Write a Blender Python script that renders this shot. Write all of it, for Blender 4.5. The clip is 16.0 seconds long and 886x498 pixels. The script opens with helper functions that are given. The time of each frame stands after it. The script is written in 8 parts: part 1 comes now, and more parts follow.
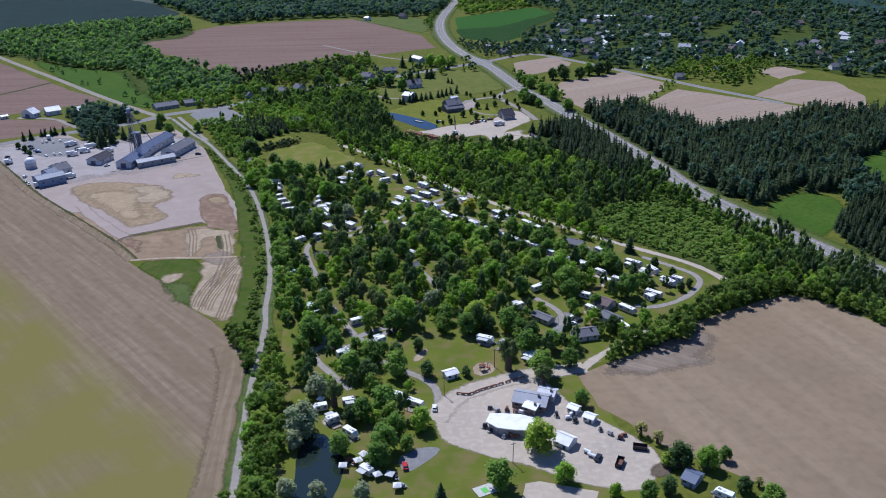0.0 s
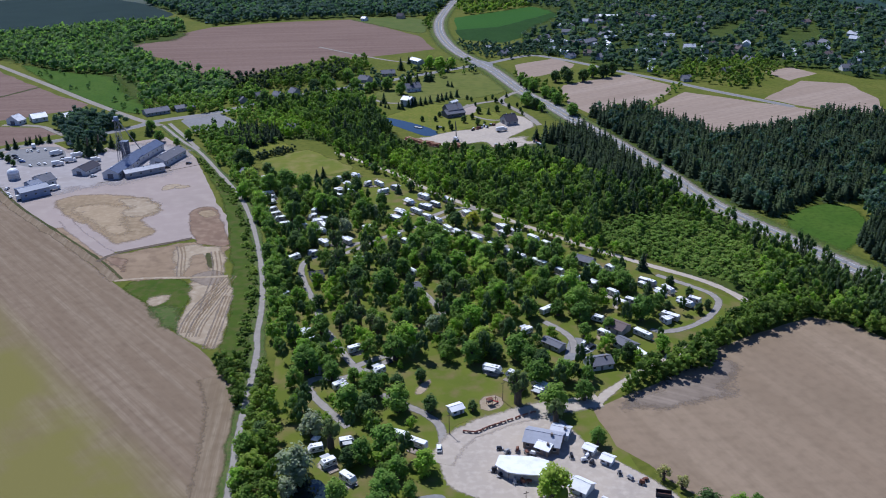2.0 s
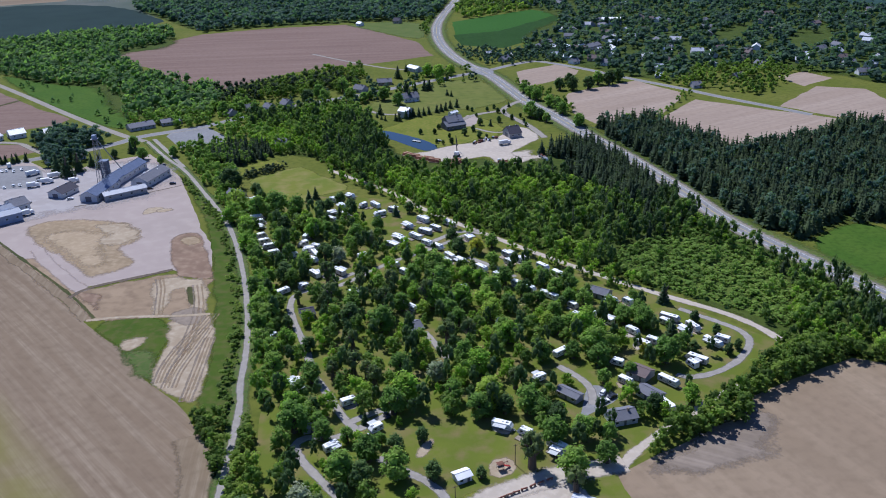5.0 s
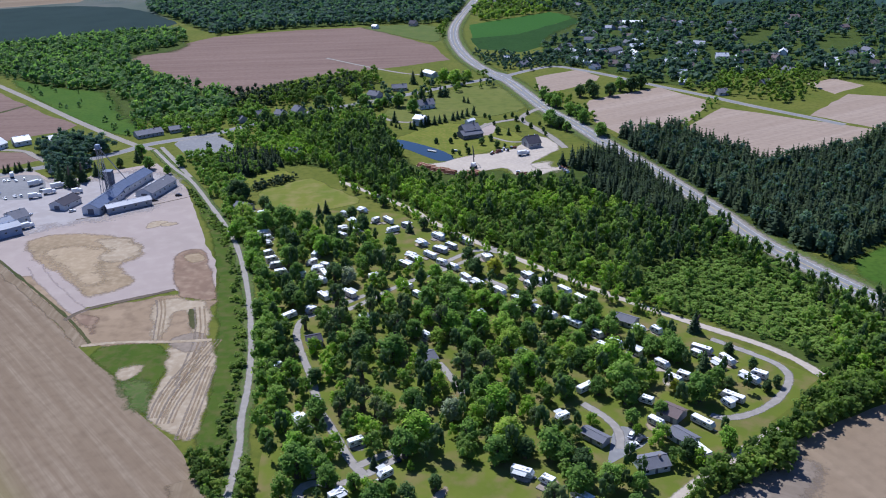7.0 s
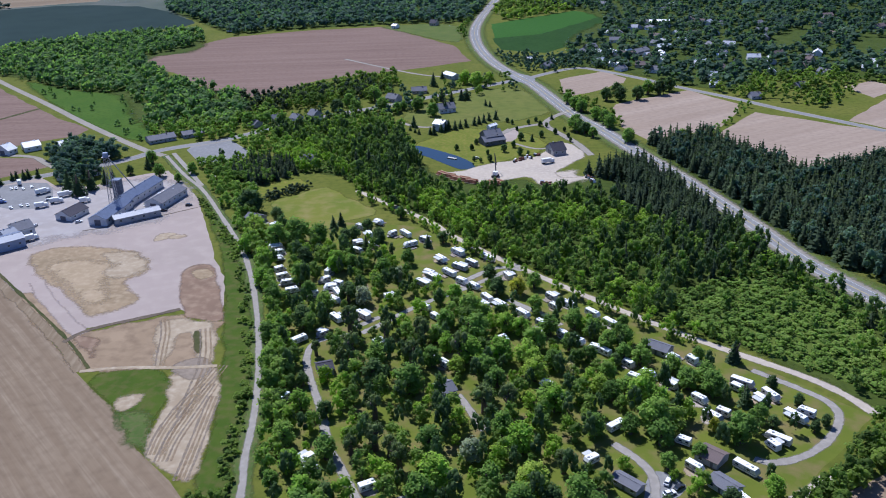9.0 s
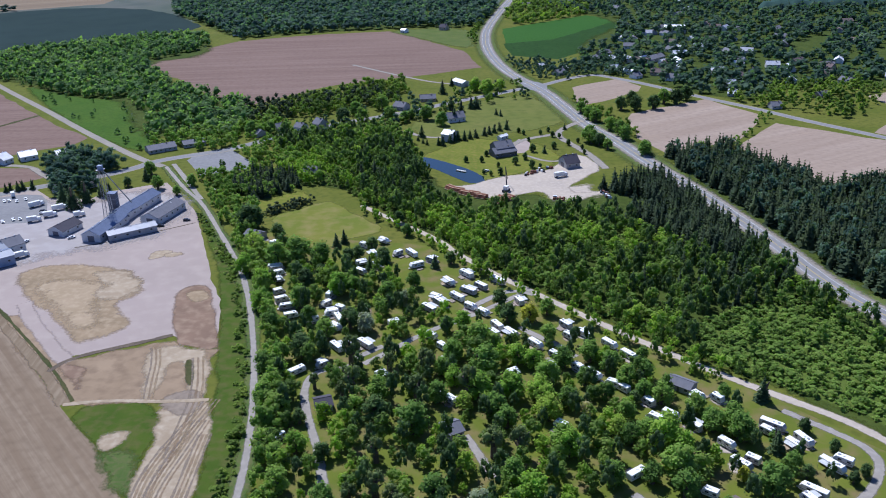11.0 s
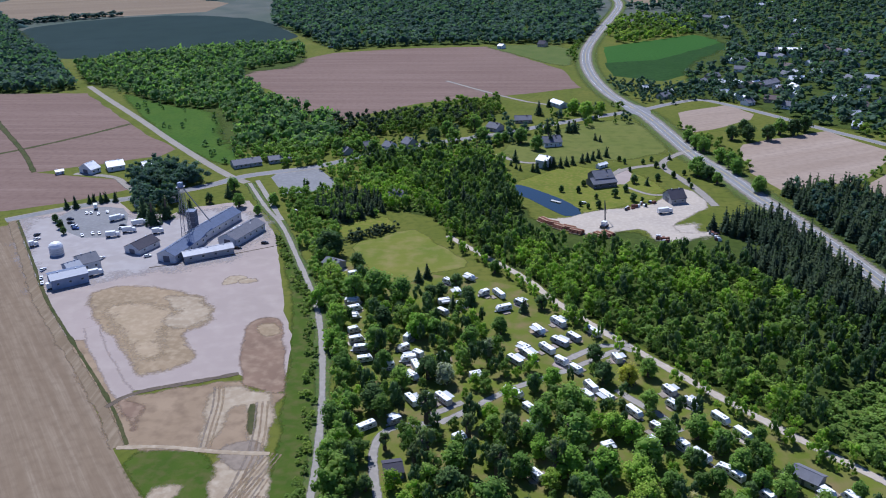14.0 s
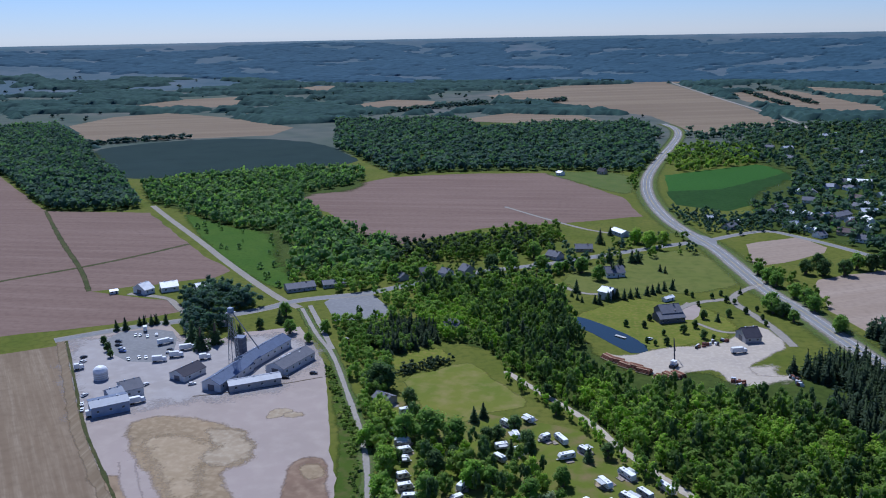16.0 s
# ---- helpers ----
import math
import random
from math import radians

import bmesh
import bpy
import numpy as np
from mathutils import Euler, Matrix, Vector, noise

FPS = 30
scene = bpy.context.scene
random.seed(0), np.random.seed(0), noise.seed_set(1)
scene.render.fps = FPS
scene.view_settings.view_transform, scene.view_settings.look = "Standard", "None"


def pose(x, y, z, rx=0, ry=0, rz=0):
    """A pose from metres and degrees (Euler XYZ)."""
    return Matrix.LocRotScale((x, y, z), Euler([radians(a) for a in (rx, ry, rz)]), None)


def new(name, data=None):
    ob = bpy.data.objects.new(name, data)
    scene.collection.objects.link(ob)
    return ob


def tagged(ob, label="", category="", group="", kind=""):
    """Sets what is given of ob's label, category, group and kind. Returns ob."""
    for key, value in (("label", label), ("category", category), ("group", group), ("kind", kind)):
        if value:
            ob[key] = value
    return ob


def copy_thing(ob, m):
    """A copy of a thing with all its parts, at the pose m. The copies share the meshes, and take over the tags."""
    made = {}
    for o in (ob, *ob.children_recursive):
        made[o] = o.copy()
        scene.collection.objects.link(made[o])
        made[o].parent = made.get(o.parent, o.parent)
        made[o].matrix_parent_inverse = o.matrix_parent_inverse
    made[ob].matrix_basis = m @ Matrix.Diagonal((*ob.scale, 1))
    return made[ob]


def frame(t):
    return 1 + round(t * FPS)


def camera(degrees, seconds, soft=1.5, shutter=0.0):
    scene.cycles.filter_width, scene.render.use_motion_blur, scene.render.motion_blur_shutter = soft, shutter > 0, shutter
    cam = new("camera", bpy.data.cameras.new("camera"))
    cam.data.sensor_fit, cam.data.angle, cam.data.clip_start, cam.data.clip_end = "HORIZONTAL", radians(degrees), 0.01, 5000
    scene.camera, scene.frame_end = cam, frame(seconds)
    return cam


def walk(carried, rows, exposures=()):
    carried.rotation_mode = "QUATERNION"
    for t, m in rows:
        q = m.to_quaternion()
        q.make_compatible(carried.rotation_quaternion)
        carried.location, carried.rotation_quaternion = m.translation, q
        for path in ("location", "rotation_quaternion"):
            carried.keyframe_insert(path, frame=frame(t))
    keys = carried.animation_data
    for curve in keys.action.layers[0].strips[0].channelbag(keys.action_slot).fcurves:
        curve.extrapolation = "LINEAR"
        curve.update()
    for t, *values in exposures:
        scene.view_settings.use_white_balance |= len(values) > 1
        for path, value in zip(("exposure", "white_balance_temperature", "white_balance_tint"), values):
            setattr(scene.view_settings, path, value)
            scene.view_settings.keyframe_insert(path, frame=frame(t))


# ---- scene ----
cam = camera(54.99, 16.0, 1.0)
PATH = [
    (0, pose(-0.00, -0.00, 192.57, 66.90, 0.69, -1.81)),
    (0.5, pose(-0.36, 6.98, 192.64, 66.85, 0.76, -1.83)),
    (1, pose(-0.81, 14.13, 192.70, 66.78, 0.71, -1.80)),
    (1.5, pose(-1.16, 21.35, 192.65, 66.77, 0.81, -1.93)),
    (2, pose(-1.39, 28.45, 192.48, 66.74, 0.87, -2.02)),
    (2.5, pose(-1.51, 35.57, 192.28, 66.83, 0.98, -2.11)),
    (3, pose(-1.60, 42.67, 192.12, 66.84, 1.14, -2.14)),
    (3.5, pose(-1.63, 49.65, 191.93, 66.78, 1.29, -2.25)),
    (4, pose(-1.55, 56.68, 191.71, 66.80, 1.35, -2.29)),
    (6.5, pose(-0.52, 91.23, 191.87, 66.74, 1.47, -2.22)),
    (7, pose(-0.53, 98.14, 191.91, 66.80, 1.40, -1.20)),
    (7.5, pose(-0.33, 104.88, 191.99, 66.85, 1.44, -0.14)),
    (8, pose(-0.07, 111.73, 192.00, 66.76, 1.50, 0.07)),
    (8.5, pose(0.08, 118.92, 191.90, 66.69, 1.61, 0.13)),
    (9, pose(0.28, 125.94, 191.80, 66.62, 1.69, 0.18)),
    (11.5, pose(0.89, 159.08, 192.15, 66.82, 1.54, 1.20)),
    (12, pose(0.22, 166.06, 191.98, 66.96, 1.45, 1.98)),
    (12.5, pose(-0.57, 172.68, 191.44, 67.18, 1.46, 4.20)),
    (13, pose(-1.20, 179.32, 191.08, 67.37, 1.41, 5.91)),
    (13.5, pose(-1.97, 185.86, 190.92, 67.45, 1.31, 6.83)),
    (14, pose(-2.98, 192.32, 191.04, 67.63, 1.23, 7.29)),
    (14.5, pose(-4.32, 198.60, 191.00, 72.41, 1.23, 7.42)),
    (15, pose(-5.80, 204.53, 190.63, 75.59, 1.05, 7.57)),
    (15.5, pose(-7.42, 210.44, 190.28, 75.51, 0.86, 7.69)),
    (16, pose(-9.08, 216.31, 189.96, 75.78, 0.98, 11.16)),
]
walk(cam, PATH, [(0.0, 0.10, 5450, 14), (4.0, 0.15, 5450, 14), (6.5, 0.38, 5450, 14), (12.5, 0.38, 5450, 14), (14.0, 0.30, 5400, 14), (14.5, 0.18, 5300, 13), (15.0, 0.06, 5200, 12), (16.0, 0.02, 5200, 12)])

# ---- sky and sun ----
SUN_DIR = Vector((-0.30, 0.52, 0.80)).normalized()
world = bpy.data.worlds.new("sky")
scene.world = world
world.use_nodes = True
wn = world.node_tree.nodes
sky = wn.new("ShaderNodeTexSky")
sky.sky_type = "NISHITA"
sky.sun_disc = False
sky.sun_elevation = math.asin(SUN_DIR.z)
sky.sun_rotation = math.atan2(SUN_DIR.x, SUN_DIR.y)
sky.altitude = 300
sky.dust_density = 0.0
sky.ozone_density = 4.0
wn["Background"].inputs["Strength"].default_value = 0.07
clear = wn.new("ShaderNodeMix")
clear.data_type, clear.blend_type = "RGBA", "MULTIPLY"
clear.inputs["Factor"].default_value = 1.0
clear.inputs[7].default_value = (0.90, 0.96, 1.26, 1)
world.node_tree.links.new(sky.outputs["Color"], clear.inputs[6])
world.node_tree.links.new(clear.outputs[2], wn["Background"].inputs["Color"])
sun_data = bpy.data.lights.new("sun", "SUN")
sun_data.energy = 4.6
sun_data.angle = radians(0.5)
sun_data.color = (1.0, 0.95, 0.87)
sun = new("sun", sun_data)
sun.rotation_euler = SUN_DIR.to_track_quat("Z", "Y").to_euler()
sun.location = (0, 300, 400)


# ---- materials ----
def material(name, rough=0.9, metal=0.0):
    m = bpy.data.materials.new(name)
    m.use_nodes = True
    b = m.node_tree.nodes["Principled BSDF"]
    b.inputs["Roughness"].default_value = rough
    b.inputs["Metallic"].default_value = metal
    b.inputs["Specular IOR Level"].default_value = 0.25
    return m, m.node_tree.nodes, m.node_tree.links, b


def coords(n, l, scale=(1, 1, 1), turn=0.0):
    """World position, turned about z and scaled."""
    g = n.new("ShaderNodeNewGeometry")
    mp = n.new("ShaderNodeMapping")
    mp.vector_type = "POINT"
    mp.inputs["Rotation"].default_value = (0, 0, radians(turn))
    mp.inputs["Scale"].default_value = scale
    if turn:
        first = n.new("ShaderNodeMapping")
        first.inputs["Rotation"].default_value = (0, 0, radians(turn))
        l.new(g.outputs["Position"], first.inputs["Vector"])
        mp.inputs["Rotation"].default_value = (0, 0, 0)
        l.new(first.outputs["Vector"], mp.inputs["Vector"])
    else:
        l.new(g.outputs["Position"], mp.inputs["Vector"])
    return mp.outputs["Vector"]


def noise_fac(n, l, vec, scale, detail=4.0, low=0.3, high=0.7):
    t = n.new("ShaderNodeTexNoise")
    t.inputs["Scale"].default_value = scale
    t.inputs["Detail"].default_value = detail
    l.new(vec, t.inputs["Vector"])
    r = n.new("ShaderNodeMapRange")
    r.inputs["From Min"].default_value = low
    r.inputs["From Max"].default_value = high
    l.new(t.outputs["Fac"], r.inputs["Value"])
    return r.outputs["Result"]


def blend(n, l, fac, a, b, kind="MIX"):
    x = n.new("ShaderNodeMix")
    x.data_type = "RGBA"
    x.blend_type = kind
    if isinstance(fac, (int, float)):
        x.inputs["Factor"].default_value = fac
    else:
        l.new(fac, x.inputs["Factor"])
    for k, c in ((6, a), (7, b)):
        if isinstance(c, tuple):
            x.inputs[k].default_value = (*c, 1)
        else:
            l.new(c, x.inputs[k])
    return x.outputs[2]


def relief(n, l, b, vec, scale, strength, dist=0.3):
    t = n.new("ShaderNodeTexNoise")
    t.inputs["Scale"].default_value = scale
    t.inputs["Detail"].default_value = 3
    l.new(vec, t.inputs["Vector"])
    u = n.new("ShaderNodeBump")
    u.inputs["Strength"].default_value = strength
    u.inputs["Distance"].default_value = dist
    l.new(t.outputs["Fac"], u.inputs["Height"])
    l.new(u.outputs["Normal"], b.inputs["Normal"])


def patchy(name, a, b2, c, big=0.02, small=0.3, rough=0.95, bump=0.3):
    """Ground cover: two tones in large patches, a third in small flecks."""
    m, n, l, b = material(name, rough)
    b.inputs["Specular IOR Level"].default_value = 0.05
    v = coords(n, l)
    col = blend(n, l, noise_fac(n, l, v, big, 5), a, b2)
    col = blend(n, l, noise_fac(n, l, v, small, 4, 0.45, 0.8), col, c)
    l.new(col, b.inputs["Base Color"])
    relief(n, l, b, v, small * 3, bump)
    return m


def soil(name, a, b2, streak, turn, width=0.05, big=0.012):
    """Tilled soil: patches of damp and dry, and long passes of the tractor."""
    m, n, l, b = material(name, 1.0)
    b.inputs["Specular IOR Level"].default_value = 0.05
    v = coords(n, l)
    s = coords(n, l, (1.0, 0.035, 1.0), turn)
    col = blend(n, l, noise_fac(n, l, v, big, 6, 0.32, 0.68), a, b2)
    col = blend(n, l, noise_fac(n, l, s, width, 6, 0.42, 0.66), col, streak)
    fine = noise_fac(n, l, s, width * 5, 3, 0.35, 0.65)
    dim = n.new("ShaderNodeMath")
    dim.operation = "MULTIPLY"
    dim.inputs[1].default_value = 0.55
    l.new(fine, dim.inputs[0])
    col = blend(n, l, dim.outputs[0], col, b2)
    clod = n.new("ShaderNodeMath")
    clod.operation = "MULTIPLY"
    clod.inputs[1].default_value = 0.5
    l.new(noise_fac(n, l, v, 0.22, 7, 0.45, 0.75), clod.inputs[0])
    col = blend(n, l, clod.outputs[0], col, tuple(x * 0.78 for x in b2))
    l.new(col, b.inputs["Base Color"])
    relief(n, l, b, v, 0.8, 0.25)
    return m


def plain(name, c, rough=0.6, metal=0.0, spread=0.25, scale=1.5):
    """Paint, sheet metal and the like, with faint dirt at two scales."""
    m, n, l, b = material(name, rough, metal)
    v = coords(n, l)
    d = tuple(x * (1 - spread) for x in c)
    col = blend(n, l, noise_fac(n, l, v, scale, 5, 0.4, 0.75), c, d)
    col = blend(n, l, noise_fac(n, l, v, scale * 0.12, 2, 0.45, 0.8), col, tuple(x * (1 - spread * 0.6) for x in c))
    l.new(col, b.inputs["Base Color"])
    return m


def leafy(name, dark, mid, light, through_light=0.3, per_object=False):
    """Foliage: each tree has its own tone, each spray of leaves a little of its own."""
    m, n, l, b = material(name, 0.8)
    b.inputs["Specular IOR Level"].default_value = 0.08
    ramp = n.new("ShaderNodeValToRGB")
    ramp.color_ramp.elements[0].color = (*dark, 1)
    ramp.color_ramp.elements[1].color = (*light, 1)
    e = ramp.color_ramp.elements.new(0.5)
    e.color = (*mid, 1)
    if per_object:
        l.new(n.new("ShaderNodeObjectInfo").outputs["Random"], ramp.inputs["Fac"])
    else:
        at = n.new("ShaderNodeAttribute")
        at.attribute_name = "tone"
        l.new(at.outputs["Fac"], ramp.inputs["Fac"])
    g = n.new("ShaderNodeNewGeometry")
    r = n.new("ShaderNodeMapRange")
    r.inputs["To Min"].default_value = 0.76
    r.inputs["To Max"].default_value = 1.22
    l.new(g.outputs["Random Per Island"], r.inputs["Value"])
    sc = n.new("ShaderNodeVectorMath")
    sc.operation = "SCALE"
    l.new(ramp.outputs["Color"], sc.inputs[0])
    l.new(r.outputs["Result"], sc.inputs["Scale"])
    l.new(sc.outputs["Vector"], b.inputs["Base Color"])
    t = n.new("ShaderNodeBsdfTranslucent")
    warm = n.new("ShaderNodeVectorMath")
    warm.operation = "MULTIPLY"
    warm.inputs[1].default_value = (1.3, 1.55, 0.6)
    l.new(sc.outputs["Vector"], warm.inputs[0])
    l.new(warm.outputs["Vector"], t.inputs["Color"])
    mix = n.new("ShaderNodeMixShader")
    mix.inputs["Fac"].default_value = min(0.55, through_light + 0.1)
    l.new(b.outputs["BSDF"], mix.inputs[1])
    l.new(t.outputs["BSDF"], mix.inputs[2])
    l.new(mix.outputs["Shader"], n["Material Output"].inputs["Surface"])
    return m


GRASS = patchy("meadow_grass", (0.090, 0.110, 0.016), (0.130, 0.132, 0.026), (0.065, 0.082, 0.014), 0.03, 0.25)
LUSH = patchy("lush_grass", (0.067, 0.105, 0.022), (0.101, 0.130, 0.032), (0.112, 0.105, 0.045), 0.06, 0.4)
DRY_GRASS = patchy("dry_yellow_grass", (0.158, 0.160, 0.030), (0.112, 0.140, 0.022), (0.225, 0.188, 0.072), 0.03, 0.10)
CROP = patchy("green_crop", (0.032, 0.093, 0.014), (0.039, 0.104, 0.017), (0.025, 0.071, 0.013), 0.01, 0.3)
CROP_LOW = patchy("young_planting", (0.020, 0.054, 0.010), (0.027, 0.064, 0.014), (0.014, 0.034, 0.008), 0.03, 0.2)
DARK_CROP = patchy("blue_green_crop", (0.019, 0.035, 0.031), (0.022, 0.039, 0.036), (0.015, 0.029, 0.027), 0.006, 0.02)
SOIL_W = soil("tilled_soil_west", (0.213, 0.160, 0.106), (0.170, 0.125, 0.083), (0.255, 0.200, 0.139), 139, 0.30)
SOIL_HEAD = soil("headland_soil", (0.215, 0.163, 0.108), (0.168, 0.126, 0.080), (0.262, 0.208, 0.142), -4, 0.45)


def sprouting(m, start, end, fade, green):
    """A crop that is coming up on one side of a line, with a ragged front."""
    n, l = m.node_tree.nodes, m.node_tree.links
    b = n["Principled BSDF"]
    base = b.inputs["Base Color"].links[0].from_socket
    a, c = Vector(start), Vector(end)
    d = (c - a).normalized()
    side = Vector((-d.y, d.x))
    g = n.new("ShaderNodeNewGeometry")
    dot = n.new("ShaderNodeVectorMath")
    dot.operation = "DOT_PRODUCT"
    dot.inputs[1].default_value = (side.x, side.y, 0)
    l.new(g.outputs["Position"], dot.inputs[0])
    r = n.new("ShaderNodeMapRange")
    off = side.dot(a)
    r.inputs["From Min"].default_value = off + fade
    r.inputs["From Max"].default_value = off - fade
    l.new(dot.outputs["Value"], r.inputs["Value"])
    v = coords(n, l)
    rag = n.new("ShaderNodeMath")
    rag.operation = "MULTIPLY"
    l.new(r.outputs["Result"], rag.inputs[0])
    l.new(noise_fac(n, l, v, 0.03, 6, 0.15, 0.55), rag.inputs[1])
    l.new(blend(n, l, rag.outputs[0], base, green), b.inputs["Base Color"])


SOIL_E = soil("tilled_soil_east", (0.250, 0.185, 0.123), (0.206, 0.154, 0.102), (0.272, 0.206, 0.139), 160, 0.06, 0.02)
SOIL_E_DAMP = soil("grey_trodden_soil", (0.215, 0.172, 0.132), (0.170, 0.136, 0.104), (0.262, 0.212, 0.165), 120, 0.12, 0.03)
SOIL_RED = soil("brown_tilled_soil", (0.194, 0.134, 0.106), (0.160, 0.108, 0.086), (0.218, 0.153, 0.123), 88, 0.10, 0.006)
SOIL_FAR = soil("pale_tilled_soil", (0.206, 0.158, 0.108), (0.168, 0.127, 0.086), (0.250, 0.196, 0.131), 70, 0.02, 0.004)
GRAVEL = patchy("grey_gravel", (0.333, 0.272, 0.239), (0.301, 0.248, 0.215), (0.363, 0.304, 0.261), 0.02, 0.12, bump=0.15)
GRAVEL_WARM = patchy("tan_gravel", (0.419, 0.358, 0.285), (0.353, 0.304, 0.251), (0.476, 0.413, 0.337), 0.05, 0.4, bump=0.2)
SAND = patchy("pale_sand", (0.345, 0.276, 0.19), (0.265, 0.205, 0.136), (0.42, 0.35, 0.255), 0.06, 0.3)
TAN = patchy("tan_subsoil", (0.292, 0.216, 0.134), (0.212, 0.160, 0.098), (0.37, 0.29, 0.19), 0.045, 0.28, bump=0.1)
BROWN = patchy("brown_subsoil", (0.215, 0.145, 0.10), (0.17, 0.115, 0.08), (0.30, 0.22, 0.15), 0.08, 0.2, bump=0.08)
DIRT = patchy("churned_dirt", (0.225, 0.163, 0.103), (0.300, 0.222, 0.144), (0.160, 0.113, 0.074), 0.045, 0.16, bump=0.1)
ASPHALT = patchy("worn_asphalt", (0.213, 0.209, 0.209), (0.180, 0.178, 0.178), (0.254, 0.250, 0.246), 0.05, 0.4, bump=0.05)
SHOULDER = patchy("gravel_shoulder", (0.265, 0.238, 0.201), (0.222, 0.200, 0.168), (0.301, 0.269, 0.233), 0.05, 0.4)
LAWN = patchy("mown_lawn", (0.146, 0.160, 0.024), (0.103, 0.128, 0.018), (0.199, 0.172, 0.045), 0.06, 0.35)
CAMP_GRASS = patchy("worn_camp_lawn", (0.125, 0.146, 0.022), (0.095, 0.120, 0.018), (0.193, 0.138, 0.070), 0.05, 0.11)
FRESH = patchy("fresh_tall_grass", (0.044, 0.078, 0.010), (0.066, 0.096, 0.014), (0.105, 0.096, 0.034), 0.07, 0.2)
TRAIL_STONE = patchy("grey_trail_gravel", (0.281, 0.256, 0.226), (0.236, 0.214, 0.190), (0.329, 0.301, 0.267), 0.05, 0.4, bump=0.1)
ROUGH_GRASS = patchy("rank_rough_grass", (0.045, 0.085, 0.018), (0.095, 0.125, 0.035), (0.13, 0.115, 0.055), 0.09, 0.5)
VIVID = patchy("bright_meadow", (0.046, 0.096, 0.012), (0.066, 0.114, 0.016), (0.034, 0.068, 0.010), 0.04, 0.3)
WEEDS = patchy("dark_weeds", (0.048, 0.060, 0.020), (0.092, 0.082, 0.038), (0.035, 0.048, 0.016), 0.08, 0.5)
UNDERGROWTH = patchy("wood_undergrowth", (0.044, 0.066, 0.012), (0.066, 0.088, 0.018), (0.032, 0.046, 0.010), 0.05, 0.3)
BRAMBLE = patchy("bramble_ground", (0.078, 0.112, 0.020), (0.098, 0.132, 0.026), (0.056, 0.086, 0.016), 0.06, 0.3)
PALE_GRAVEL = patchy("pale_bluish_gravel", (0.330, 0.299, 0.284), (0.295, 0.265, 0.249), (0.365, 0.335, 0.318), 0.03, 0.15, bump=0.1)
BROWN_DARK = patchy("dark_moist_earth", (0.10, 0.08, 0.06), (0.14, 0.11, 0.08), (0.08, 0.065, 0.05), 0.1, 0.6)
WEEDY_TAN = patchy("weedy_tan_subsoil", (0.335, 0.256, 0.166), (0.272, 0.206, 0.126), (0.395, 0.312, 0.208), 0.06, 0.3, bump=0.1)
BROWN_GREY = patchy("grey_brown_spoil", (0.205, 0.165, 0.128), (0.26, 0.21, 0.16), (0.15, 0.12, 0.09), 0.08, 0.3)
MEADOW_MOWN = patchy("mown_meadow", (0.110, 0.132, 0.028), (0.140, 0.145, 0.038), (0.081, 0.102, 0.022), 0.025, 0.12)
YELLOW_LINE = plain("yellow_road_paint", (0.55, 0.42, 0.10), 0.7)
WHITE_LINE = plain("white_road_paint", (0.7, 0.7, 0.68), 0.7)
LEAF_WOOD = leafy("broadleaf_foliage", (0.085, 0.130, 0.032), (0.154, 0.226, 0.043), (0.268, 0.329, 0.063), 0.42)
LEAF_SCRUB = leafy("scrub_foliage", (0.137, 0.212, 0.046), (0.204, 0.296, 0.061), (0.271, 0.347, 0.084), 0.42)
LEAF_FIR = leafy("conifer_foliage", (0.031, 0.050, 0.032), (0.051, 0.075, 0.039), (0.085, 0.114, 0.049), 0.25)
# Foliage green shifted to blue-grey, so the distance haze sits in the colour.
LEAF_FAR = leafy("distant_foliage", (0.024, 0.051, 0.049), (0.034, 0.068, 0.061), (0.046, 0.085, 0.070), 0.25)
# Dark cool green with extra blue that stands for haze over farther trees.
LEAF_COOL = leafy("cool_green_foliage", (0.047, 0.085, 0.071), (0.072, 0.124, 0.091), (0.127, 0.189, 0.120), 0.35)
LEAF_VALLEY = leafy("valley_foliage", (0.081, 0.139, 0.061), (0.131, 0.212, 0.078), (0.210, 0.290, 0.100), 0.4)
LEAF_MIXED = leafy("mixed_foliage", (0.094, 0.148, 0.041), (0.162, 0.238, 0.053), (0.259, 0.340, 0.075), 0.42)
LEAF_POPLAR = leafy("poplar_foliage", (0.062, 0.098, 0.043), (0.094, 0.141, 0.053), (0.138, 0.188, 0.066), 0.4)
LEAF_YOUNG = leafy("young_yellow_green_foliage", (0.171, 0.252, 0.037), (0.244, 0.347, 0.048), (0.328, 0.422, 0.068), 0.45)
# Town trees: colour bluer and duller to carry the haze.
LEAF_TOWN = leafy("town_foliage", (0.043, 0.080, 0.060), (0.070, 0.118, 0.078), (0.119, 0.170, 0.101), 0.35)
SOIL_PALE = soil("pale_dry_soil", (0.307, 0.237, 0.179), (0.260, 0.198, 0.151), (0.343, 0.272, 0.213), 60, 0.05, 0.012)
LEAF_PINE = leafy("pine_foliage", (0.067, 0.106, 0.041), (0.092, 0.140, 0.054), (0.124, 0.181, 0.071), 0.35)
# Far treetops: haze painted in as a blue cast.
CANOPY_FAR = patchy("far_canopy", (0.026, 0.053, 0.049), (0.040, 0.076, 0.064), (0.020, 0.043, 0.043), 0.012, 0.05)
# Blue of the distance haze is mixed into these treetops' base colour.
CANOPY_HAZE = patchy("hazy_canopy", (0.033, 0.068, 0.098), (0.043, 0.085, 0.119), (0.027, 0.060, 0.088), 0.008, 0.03)
